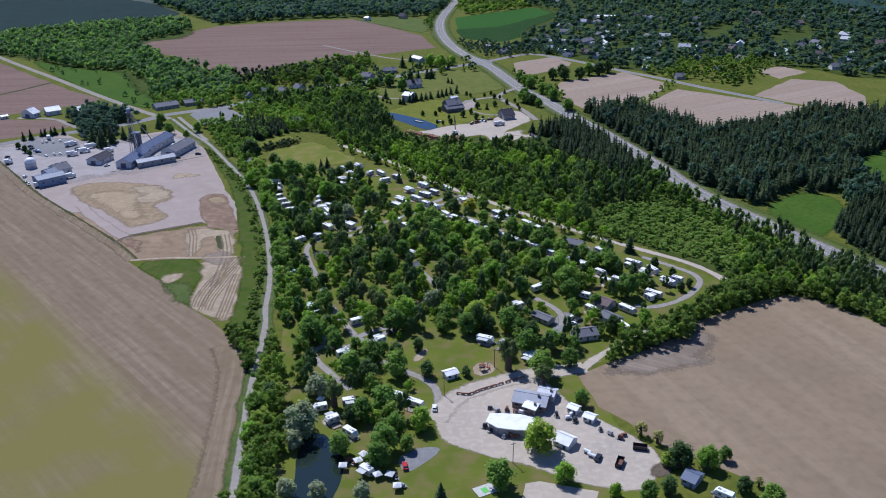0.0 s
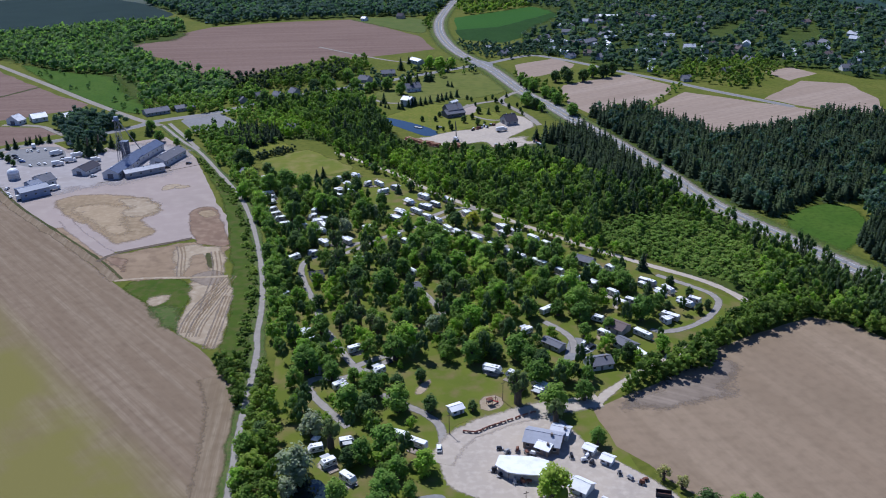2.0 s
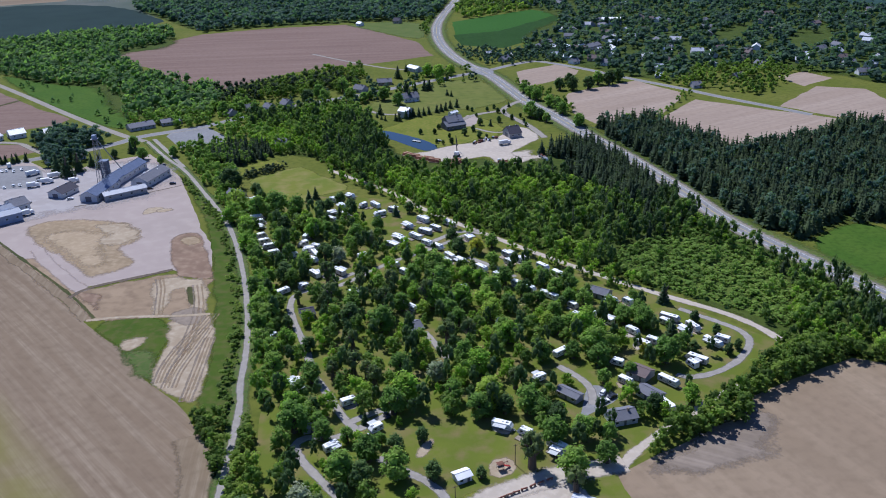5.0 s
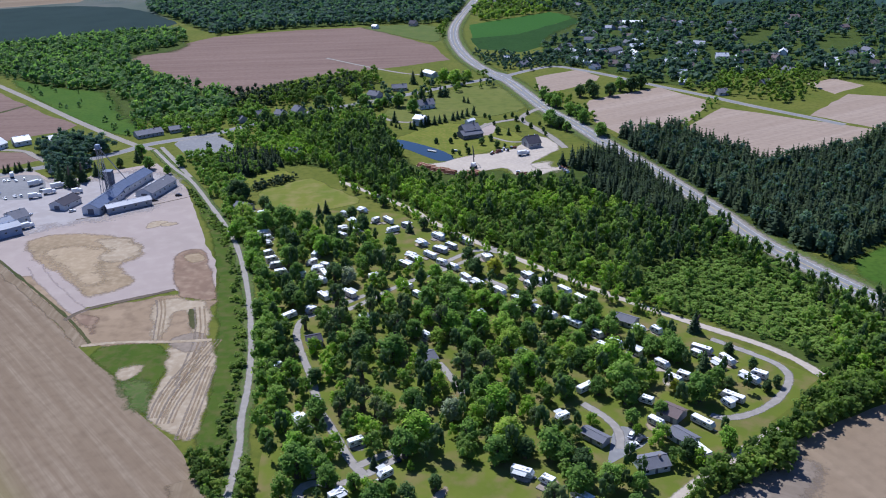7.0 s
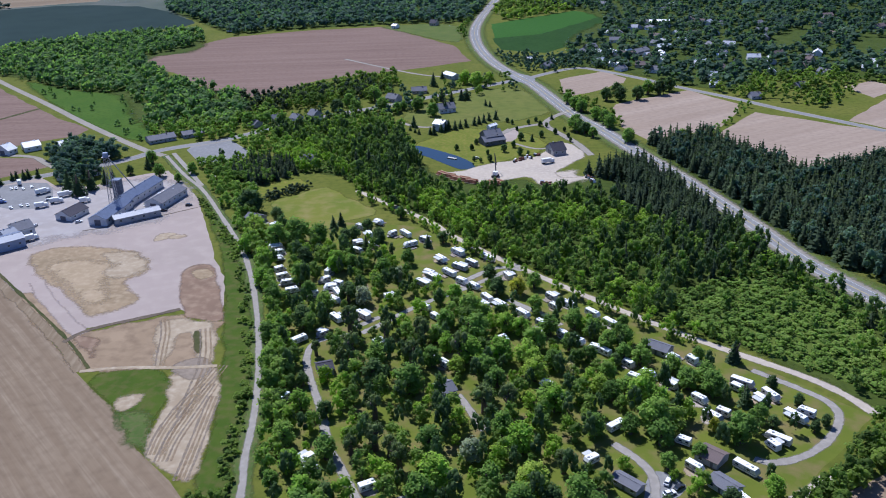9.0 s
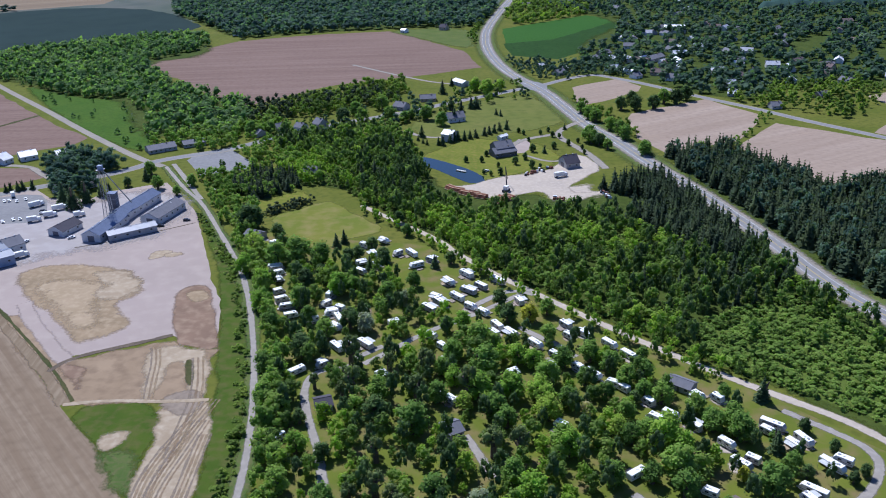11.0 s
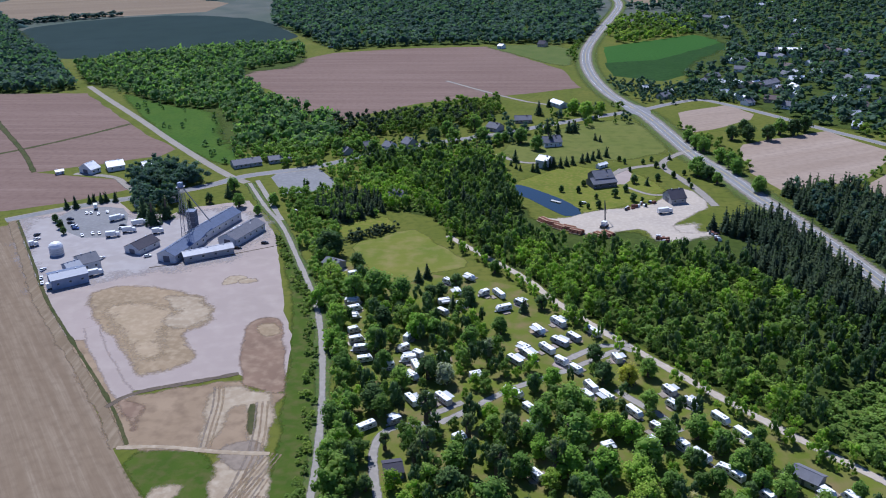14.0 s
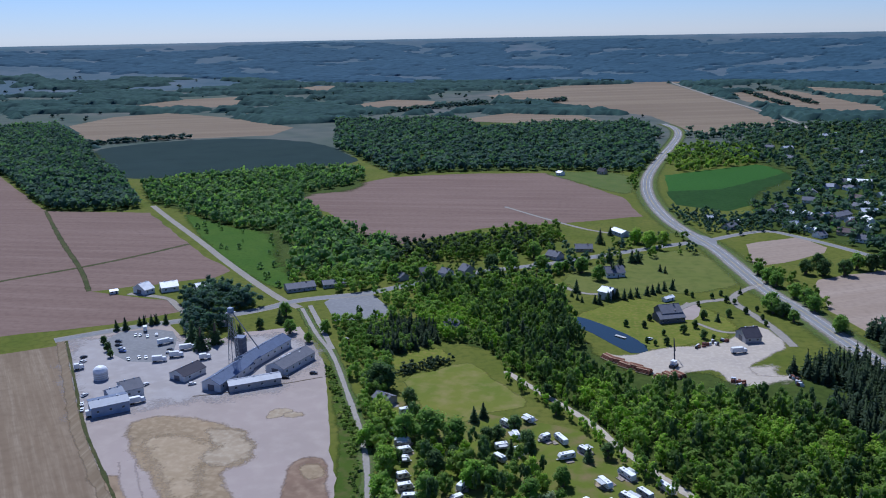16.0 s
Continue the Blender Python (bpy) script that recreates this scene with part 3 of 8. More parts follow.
soft_patch("meadow_strip", MEADOW_STRIP, LAWN, 0.06, "mown green strip behind a clipped hedge", "grass", 1.5, 1.5, 2)
MEADOW_E1 = [(214.9, 504.8), (257.9, 537.2), (274.3, 522.5), (270.1, 496.2), (243.2, 462.5), (228.3, 451.9)]
soft_patch("meadow_e1", MEADOW_E1, VIVID, 0.06, "bright green clearing in the conifers", "grass", 3, 3, 2)
MEADOW_E2 = [(313.9, 594.5), (362, 628), (395, 630), (345.2, 540.8), (309.2, 531.5)]
soft_patch("meadow_e2", MEADOW_E2, VIVID, 0.06, "bright green clearing in the conifers", "grass", 3, 3, 2)
POND = [(-45.6, 275.1), (-38.2, 272.9), (-29.9, 258.5), (-30.3, 245.6), (-33.9, 230.9), (-47.3, 231.5), (-46.9, 246.4), (-48.4, 262.8)]
POND_BLUE = [(-32.9, 772.8), (-27.1, 778.3), (-9.8, 761.6), (5.8, 744.5), (18.8, 721.7), (7.4, 711.4), (0.2, 719.4), (-17.1, 744.2), (-28.5, 756.7)]
HOUSE_LAWN = [(-30, 781.0), (-10.7, 808.0), (10.4, 826.7), (31.4, 817.6), (59.8, 807.9), (76.7, 777.0), (61.8, 742.4), (27.7, 726.7), (18, 720), (0, 728), (-30, 760)]
soft_patch("house_lawn", HOUSE_LAWN, LAWN, 0.05, "mown lawn between the house and the pond", "grass", 3, 3, 3)
MEADOW_HOUSE = [(-49.1, 873.2), (-13.0, 924.3), (53.6, 982.8), (81.1, 948.2), (94.3, 875.4), (72.2, 853.2), (43.1, 840.7), (6.2, 834.0), (-30.7, 828.9)]
soft_patch("house_meadow", MEADOW_HOUSE, MEADOW_MOWN, 0.045, "green meadow between the houses", "grass", 5, 5, 4)
LOG_YARD = [(-13, 711), (3, 707), (24, 725), (45, 731), (70, 745), (77, 771), (90, 778), (103, 741), (78, 711), (71, 697), (76, 687), (101, 694), (91, 678), (75, 668), (58, 673), (54, 697), (41, 690), (31, 681), (22, 673), (13, 682), (0, 693)]
soft_patch("log_yard", LOG_YARD, GRAVEL_WARM, 0.1, "pale gravel log yard", "yard", 2, 2, 2)
LOG_BARE = [(57.6, 697.6), (82.7, 706.3), (90.5, 690.3), (112.6, 684.5), (113.8, 658.2), (101.5, 642.7), (87.8, 652.1), (70.5, 663.5), (58.9, 675.9)]
soft_patch("log_yard_end", LOG_BARE, GRAVEL_WARM, 0.09, "worn gravel end of the log yard", "yard", 5, 2.5, 6)
SHOP_YARD = [(2.5, 288.1), (10.7, 295.9), (22.7, 301.6), (45.4, 313.9), (54.2, 300), (59.9, 285.3), (74.8, 271.1), (86.1, 254.7), (79.8, 240.4), (72.3, 234.1), (55.6, 238.5), (41.1, 247.9), (25.6, 255.2), (9.4, 263.5), (3.7, 272.7)]
soft_patch("shop_yard", SHOP_YARD, GRAVEL_WARM, 0.12, "pale gravel yard round the shop", "yard", 1.0, 1.2, 1)
soft_patch("spoil_heap", [(81.9, 248.2), (90.9, 251.1), (88.1, 244.7), (78.3, 242.0)], BROWN_DARK, 0.16, "dark spoil spread on the gravel", "bare ground", 1.5, 1, 2)
soft_patch("planting_bed", [(8.6, 302.3), (17.1, 306.2), (17.8, 297.6), (10.3, 285.7), (7.0, 287.8)], LAWN, 0.22, "grassy bed at the mouth of the drive", "grass", 0.8, 0.8, 1)
PLAY_SAND = [(20.5, 322.2), (29.3, 324.1), (30.9, 314.6), (21.0, 311.4)]
soft_patch("play_sand", PLAY_SAND, SAND, 0.12, "sand pit of the playground", "playground", 0.7, 0.7, 0.5)
soft_patch("worn_lawn", [(-4.2, 333.3), (2.2, 338.0), (-1.7, 325.7), (-6.0, 325.9)], SAND, 0.12, "bare worn earth on the lawn", "bare ground", 1, 0.8, 1)
PARKING_CROSS = [(-213, 783), (-210, 802), (-183, 808), (-153, 764), (-171, 751), (-192, 745)]
patch("parking_cross", PARKING_CROSS, ASPHALT, 0.1, "grey asphalt car park", "car park", 5, 0.3, 0)
PARKING_YARD = [(-338, 698), (-298, 715), (-279, 689), (-271, 656), (-302, 653)]
patch("parking_yard", PARKING_YARD, ASPHALT, 0.16, "grey asphalt car park of the works", "car park", 5, 0.5, 1)
LOT_PAD = [(43, 822), (56, 816), (51, 783), (38, 781)]
patch("lot_pad", LOT_PAD, GRAVEL, 0.1, "pale gravel forecourt of a house", "yard", 5, 1, 1)
COURT = [(34.2, 240.7), (39.2, 241.7), (58.9, 235.3), (55.3, 226.8), (30.7, 227.9)]
patch("court", COURT, GRAVEL_WARM, 0.1, "sand riding court with a border", "court", 5, 0.3, 0)
PAD_CRUST = [(-205.7, 574.5), (-192.6, 580.4), (-181.0, 572.4), (-170.2, 555.8), (-171.1, 547.7), (-181.0, 540.9), (-190.8, 544.8), (-192.0, 553.9), (-185.9, 560.8), (-194.5, 566.6)]
soft_patch("pad_crust", PAD_CRUST, SAND, 0.24, "pale crust on the stripped subsoil", "bare ground", 3, 2, 4)
PALE_SPILL = [(-180.3, 591.5), (-181, 604), (-176, 606), (-168, 602), (-172, 596.9), (-176.2, 592.2)]
soft_patch("pale_spill", PALE_SPILL, SAND, 0.24, "pale sand spilled on the gravel", "bare ground", 1.6, 1.2, 3)
PALE_SPILL2 = [(-172.2, 597.5), (-165, 603), (-159.1, 599.6), (-166.1, 593.8)]
soft_patch("pale_spill", PALE_SPILL2, SAND, 0.245, "pale sand spilled on the gravel", "bare ground", 1.6, 1.2, 3)
PAD_BROWN2 = [(-230.9, 523.9), (-220.1, 527.7), (-198.7, 502.9), (-184.9, 485.2), (-177.2, 468.5), (-168.0, 446.0), (-182.1, 463.9), (-199.1, 483.8), (-220.9, 511.2)]
soft_patch("pad_strip", PAD_BROWN2, DIRT, 0.2, "stripped brown soil along the ditch", "bare ground", 1.8, 1.6, 2)
CAMP_LAWN = [(-120, 630), (-57, 613), (-15, 604), (29, 548.8), (78.7, 486.7), (124.9, 439.5), (157.3, 398.3), (120.7, 362.2), (98.6, 341.9), (67.2, 312.7), (80.6, 234.3), (70, 215), (-75, 215), (-63.4, 328.9), (-73.1, 411.3)]
patch("camp_lawn", CAMP_LAWN, CAMP_GRASS, 0.03, "mown green campground lawn", "grass", 8, 1.5, 0)
JUNCTION = [(59, 1049), (71, 1040), (84, 1026), (89, 1005), (80, 986), (66, 1001)]
patch("junction", JUNCTION, ASPHALT, 0.21, "wide asphalt apron of the highway junction", "road", 5, 0.4, 1)
FIELD_N8 = [(17, 3773), (227, 3963), (325, 3369), (218, 3481), (56, 3463)]
patch("field_n8", FIELD_N8, SOIL_FAR, 0.05, "bare tilled brown field", "field", 14, 3, 0)
FIELD_N9 = [(570, 3283), (797, 3042), (689, 2652), (595, 2775)]
patch("field_n9", FIELD_N9, SOIL_FAR, 0.05, "bare tilled brown field", "field", 14, 3, 0)
ASPHALT_DRIVE = [(-11, 256.9), (-5.4, 262.1), (3.1, 263.8), (5.5, 260.9), (-3.7, 250.7), (-8.6, 248.3)]
patch("asphalt_drive", ASPHALT_DRIVE, ASPHALT, 0.14, "grey asphalt drive beside the lawn", "drive", 3, 0.4, 1)
TURNAROUND = [(64.3, 365.4), (70, 369.9), (75.9, 363), (77.3, 358.3), (62.7, 348.3), (58.4, 345.3), (61.8, 356.1)]
patch("turnaround", TURNAROUND, ASPHALT, 0.17, "grey asphalt turning place between the cabins", "drive", 3, 0.4, 1)
VERGE = [(-177, 674), (-159, 646), (-139, 614), (-114.3, 553.9), (-98, 493.2), (-89.1, 450.3), (-81.8, 407), (-78.5, 372.1), (-78.3, 360), (-94.4, 360.5), (-95.6, 400), (-104.3, 451), (-116, 506.2), (-135.4, 578.9), (-160, 640)]
soft_patch("weedy_strip", VERGE, FRESH, 0.045, "rank green strip between the yard and the trail", "grass", 2, 2, 2)

WATER, wn_, wl_, wb_ = material("pond_water", 0.06)
wb_.inputs["Base Color"].default_value = (0.016, 0.026, 0.022, 1)
wb_.inputs["Specular IOR Level"].default_value = 0.5
relief(wn_, wl_, wb_, coords(wn_, wl_), 1.2, 0.05, 0.1)
patch("pond", POND, WATER, 0.2, "dark still pond between the trees", "pond", 3, 0.8, 2)
patch("pond", POND_BLUE, WATER, 0.3, "blue pond with sky in it below the lawn", "pond", 3, 0.8, 1)
sprouting(SOIL_W, (-233.2, 435.0), (-87.4, 264.6), 9.0, (0.168, 0.150, 0.048))

# ---- roads ----
HIGHWAY = [(93, 2046), (112, 1968), (113, 1868), (92, 1714), (65, 1560), (45, 1433), (35, 1345), (33, 1260), (37, 1187), (46, 1117), (58, 1062), (72, 1023), (84, 984), (96, 916), (108, 850), (122, 817), (137, 751), (156, 688), (169, 629), (177.6, 590.3), (183.2, 551.9), (192, 521.1), (230, 433.5), (246.2, 403.7)]
CROSS_ROAD = [(-362, 680), (-336, 703), (-308, 724), (-275, 742), (-250, 763), (-237, 784), (-211, 798), (-188, 809), (-159, 839), (-128, 869), (-94, 892), (-56, 913), (-23, 940), (22, 974), (63, 1003)]
EAST_ROAD = [(78, 1011), (114, 1046), (141, 1063), (161, 1042), (189, 1007), (227, 947), (262, 901), (288, 858), (321, 814), (343, 782)]
LANE_NW = [(-227, 769), (-251, 788), (-333, 878), (-394, 950), (-480, 1046), (-535, 1110)]
TRAIL = [(-225, 769), (-193, 712), (-175, 688), (-147, 629), (-122.7, 578.1), (-107.1, 531.8), (-94, 481.5), (-85.7, 440.7), (-80.6, 406.9), (-78.9, 378.5), (-75.9, 366.8), (-74.2, 329.5), (-73.1, 302.2), (-71, 278.2), (-68.4, 250.5), (-67.4, 237.6)]
TRAIL_SPUR = [(-221, 775), (-196, 729), (-177, 693)]
TRACK_E = [(-66, 674), (-37, 639), (-15, 614), (-1.6, 588.6), (20.3, 559.3), (42.7, 532), (67.7, 502.3), (100.4, 466.3), (125.9, 442.7), (143.9, 427), (154.1, 413.1), (159.3, 399.3)]
TRACK_S = [(127.7, 364.5), (108.9, 351.1), (92.6, 338.5), (74.2, 323.8), (67.6, 315)]
LOOP = [(123, 433.6), (138.1, 417.9), (145.6, 408.7), (145.8, 398.7), (136.2, 384.8), (122.6, 374.6), (109.4, 371.2), (104.6, 374.6)]
LOOP2 = [(56.4, 385.3), (65.3, 373.4), (67.2, 364.1), (65.1, 354.8)]
CAMP_ROAD_W = [(-31.3, 304.3), (-39.4, 315.9), (-47.9, 328.1), (-51.4, 337.3), (-45.5, 342.1), (-37.5, 338.6), (-23.8, 347.3), (-13.6, 356.6)]
CAMP_ROAD = [(3.9, 282.1), (5.8, 302.5), (-1.8, 312.6), (-10.4, 319), (-19.2, 326.7)]
CAMP_ROAD_N = [(-44.4, 473.5), (-34.5, 483), (-18.9, 500.9), (-2, 512.5), (12.7, 524.8), (34.8, 544.7)]
CAMP_ROAD_C = [(-49.2, 387.5), (-54.2, 409.8), (-62.9, 435.2), (-67.7, 454.1), (-64.8, 469.2), (-44.4, 473.5)]
SHOP_ROAD = [(3.4, 280.2), (10.7, 295.9), (22.9, 303.8), (45.3, 312.9), (60.3, 315.4), (69.2, 317.3)]
DRIVE_A = [(104, 739), (98, 772), (88, 800), (77, 831), (87, 853), (106, 875)]
DRIVE_B = [(77, 832), (61, 826), (46, 815), (37, 798)]
DRIVE_C = [(49, 776), (64, 758), (77, 762)]
DRIVE_D = [(-48, 854), (-32, 834), (-16, 830), (-5, 843)]
DRIVE_E = [(-73, 906), (-65, 925), (-52, 909), (-44, 924)]
FARM_DRIVE = [(-371, 783), (-334, 778), (-320, 762), (-302, 744)]
STRIP_W = [(-357, 679), (-309, 617), (-269.7, 565.4), (-245.3, 538.5), (-209.3, 499), (-182, 468.7), (-164.8, 445.2)]
HEDGE_W1 = [(-519, 765), (-496, 800), (-455, 846), (-424, 894), (-401, 940)]
HEDGE_W2 = [(-645, 1067), (-528, 928), (-449, 841), (-405, 784)]
YARD_BANK = [(-183.1, 471.3), (-177.9, 483.5), (-149.4, 496.4), (-137.3, 503)]
YARD_KERB = [(-230, 612), (-214, 619), (-187, 636), (-168, 649)]
RUT_C = [(-118, 482.7), (-109.4, 451.2), (-108.8, 428.4), (-107.8, 408)]
RUT_E = [(-104.5, 433.1), (-107.3, 410.2), (-109.8, 393.7), (-109.3, 380.2)]
RUT_F = [(-99.7, 423.4), (-99.2, 401.4), (-98.7, 381.7), (-98.6, 369.1)]
RUT_G = [(-105.6, 448.4), (-108.3, 433.3), (-113.3, 414.9), (-115.6, 397.9), (-114.9, 384.2)]
RUT_I = [(-142, 492), (-137, 478), (-134, 462), (-131, 449)]
YARD_TRACK = [(-226, 540), (-214, 521), (-202.5, 507.7), (-187.8, 489.5), (-177.5, 479.1)]
LANE_P = [(25.7, 504.7), (34.1, 494.7), (42.3, 487.3), (48.5, 476.2)]
LANE_Q = [(1.1, 523.5), (12.4, 534.7), (20.2, 542.2), (27.9, 542.9), (35.2, 538.3)]
LANE_R = [(-50.2, 477.3), (-36.7, 489.3)]
LANE_S = [(-141.4, 647.5), (-127.0, 631.5), (-116.1, 616.2)]
LANE_T = [(-49.2, 387.5), (-41.3, 371.1), (-33.9, 353.2), (-28.3, 344.9)]
LANE_U = [(-30.7, 350.0), (-22.1, 355.9), (-10.3, 360.9), (-4.2, 364.9)]
LANE_V = [(-0.5, 420.3), (5.1, 407.1), (9.3, 394.8)]
RUT_D = [(-165.3, 445.2), (-146.5, 448.1), (-126, 446.2), (-105.1, 447.2)]
LOG_EDGE = [(-13, 704), (0, 690), (12, 677), (31, 675), (41, 686), (54, 692), (60, 667), (90, 671), (100, 666)]
FIELD_TRACK = [(-126, 1150), (-79, 1095), (-36, 1049), (-14, 1035), (5, 1027)]
FAR_ROAD = [(361, 1928), (359, 2165), (292, 2624), (209, 3347), (141, 4121)]

ribbon("highway_verge", HIGHWAY, 26, LUSH, 0.04, "mown green verge of the highway", "verge", ragged=True)
ribbon("highway_shoulder", HIGHWAY, 14.0, SHOULDER, 0.12, "pale gravel shoulders of the highway", "road", ragged=True)
highway = ribbon("highway", HIGHWAY, 9.5, ASPHALT, 0.17, "worn grey two-lane asphalt highway", "road")
for side in (-3.9, 3.9):
    ribbon("edge_line", HIGHWAY, 0.22, WHITE_LINE, 0.19, "white painted edge line", offset=side, parent=highway)
ribbon("centre_line", HIGHWAY, 0.35, YELLOW_LINE, 0.19, "yellow painted centre line", parent=highway)
for line, wide in ((CROSS_ROAD, 10.5), (EAST_ROAD, 9.0)):
    ribbon("road_shoulder", line, wide, SHOULDER, 0.13, "gravel shoulders of a country road", "road")
    ribbon("road", line, wide - 3.5, ASPHALT, 0.18, "worn grey asphalt country road", "road")
ribbon("lane", LANE_NW, 6.5, SHOULDER, 0.13, "pale straight gravel lane", "road")
ribbon("trail_verge", TRAIL, 7, ROUGH_GRASS, 0.06, "rank green verge of the trail", "verge", wobble=0.4, ragged=True)
ribbon("trail", TRAIL, 2.7, TRAIL_STONE, 0.13, "pale gravel trail on an old railway bed", "path", wobble=0.25, ragged=True)
ribbon("trail", TRAIL_SPUR, 3.4, TRAIL_STONE, 0.135, "pale gravel path", "path", wobble=0.2)
ribbon("camp_track", TRACK_E, 3.8, GRAVEL_WARM, 0.14, "pale gravel track round the campground", "path", wobble=0.25, ragged=True)
ribbon("camp_track", TRACK_S, 4.0, GRAVEL_WARM, 0.14, "pale gravel track by the hedgerow", "path", wobble=0.3, ragged=True)
for line in (LOOP, LOOP2, CAMP_ROAD_W, CAMP_ROAD, CAMP_ROAD_N, CAMP_ROAD_C, LANE_P, LANE_Q, LANE_R, LANE_S, LANE_T, LANE_U, LANE_V):
    ribbon("camp_road", line, 3.2, TRAIL_STONE, 0.15, "grey gravel campground lane", "path", wobble=0.2, ragged=True)
for line, wide in ((DRIVE_A, 5.5), (DRIVE_B, 5.0), (DRIVE_C, 3.0), (DRIVE_D, 4.0), (DRIVE_E, 4.0), (FARM_DRIVE, 5.0), (FIELD_TRACK, 4.0), (FAR_ROAD, 9.0)):
    ribbon("drive", line, wide, SHOULDER, 0.15, "pale gravel drive or lane", "path", wobble=0.25, ragged=True)
ribbon("field_margin", STRIP_W, 5.0, SOIL_HEAD, 0.17, "sandy margin between the field and the yard", "margin", wobble=0.5, ragged=True)
ribbon("ditch", STRIP_W, 1.5, WEEDS, 0.21, "dark weedy ditch along the yard", "ditch", offset=3.6, wobble=0.6, ragged=True)
for line in (HEDGE_W1, HEDGE_W2):
    ribbon("field_border", line, 4.0, WEEDS, 0.12, "weedy border between two bare fields", "border", wobble=0.5, ragged=True)
ribbon("bank", YARD_BANK, 2.6, BROWN_DARK, 0.26, "dark earth bank at the yard's edge", "bank", wobble=0.6, ragged=True)
ribbon("bank", YARD_KERB, 1.0, BROWN_DARK, 0.2, "low dark edge in the gravel", "bank", wobble=0.5, ragged=True)
ribbon("yard_track", YARD_TRACK, 7.0, GRAVEL, 0.23, "grey gravel ramp down from the yard", "track", wobble=0.3, ragged=True)
for line, shifts, wide in ((RUT_G, (-1.5, 0, 1.6, 3.4, 5.0), 1.1), (RUT_E, (-2.6, -1.2, 0.4, 2.0, 3.6), 0.9), (RUT_F, (-3.0, -1.4, 0.2, 1.8), 1.0), (RUT_C, (-4.0, -1.6, 0.6), 1.2), (RUT_I, (-2.0, 0.0, 1.8), 1.0)):
    for k, shift in enumerate(shifts):
        ribbon("wheel_rut", line, wide, (BROWN_GREY, DIRT, TAN)[k % 3], 0.25, "faint wheel track worn into the sand", "track", offset=shift, wobble=0.8, ragged=True, thin=0.46)
ribbon("wheel_rut", RUT_D, 2.4, SAND, 0.25, "pale sandy track across the dirt", "track", wobble=0.4, ragged=True)
ribbon("shop_road", SHOP_ROAD, 9.0, GRAVEL_WARM, 0.14, "wide pale gravel drive", "road", wobble=0.2, ragged=True)


# ---- woods ----
def near_line(line, xs, ys, dist):
    ok = np.zeros(len(xs), bool)
    for (x1, y1), (x2, y2) in zip(line, line[1:]):
        dx, dy = x2 - x1, y2 - y1
        t = np.clip(((xs - x1) * dx + (ys - y1) * dy) / (dx * dx + dy * dy), 0, 1)
        ok |= np.hypot(xs - x1 - t * dx, ys - y1 - t * dy) < dist
    return ok


def scattered(poly, spacing, rng, cuts=(), lines=(), keep=1.0, mask=None):
    """Places in an outline, on a shaken grid, clear of other outlines and of lines with their half widths."""
    a = np.array(poly)
    lo, hi = a.min(0), a.max(0)
    gx, gy = np.meshgrid(np.arange(lo[0], hi[0], spacing), np.arange(lo[1], hi[1], spacing))
    xs = (gx + rng.uniform(-0.45, 0.45, gx.shape) * spacing).ravel()
    ys = (gy + rng.uniform(-0.45, 0.45, gy.shape) * spacing).ravel()
    ok = inside(poly, xs, ys)
    for c in cuts:
        ok &= ~inside(c, xs, ys)
    for line, w in lines:
        ok &= ~near_line(line, xs, ys, w)
    ok &= rng.random(len(xs)) < keep
    if mask:
        ok &= np.array([noise.noise((x * mask[0], y * mask[0] * 0.6, 2.0)) > mask[1] for x, y in zip(xs, ys)])
    return np.stack([xs[ok], ys[ok]], 1)


def ico(sub):
    bm = bmesh.new()
    bmesh.ops.create_icosphere(bm, subdivisions=sub, radius=1.0)
    v = np.array([x.co for x in bm.verts])
    t = np.array([[x.index for x in fc.verts] for fc in bm.faces])
    bm.free()
    return v, t


def sprays(centres, normals, sizes, rng):
    """A small bent spray of leaves at each centre: two triangles, folded along the middle."""
    n = len(centres)
    up = rng.normal(size=(n, 3))
    u = np.cross(normals, up)
    u /= np.linalg.norm(u, axis=1)[:, None] + 1e-9
    w = np.cross(normals, u)
    s = sizes[:, None]
    fold = normals * s * rng.uniform(-0.35, 0.1, n)[:, None]
    q = np.stack([centres - u * s, centres - w * s * 0.8 + fold, centres + u * s * rng.uniform(0.7, 1.2, n)[:, None], centres + w * s + fold], 1)
    k = np.arange(n)[:, None] * 4
    return q.reshape(-1, 3), np.concatenate([k + [0, 1, 2], k + [0, 2, 3]])


def joined(pieces):
    vs, ts, at = [], [], 0
    for v, t in pieces:
        vs.append(v)
        ts.append(t + at)
        at += len(v)
    return np.concatenate(vs), np.concatenate(ts)


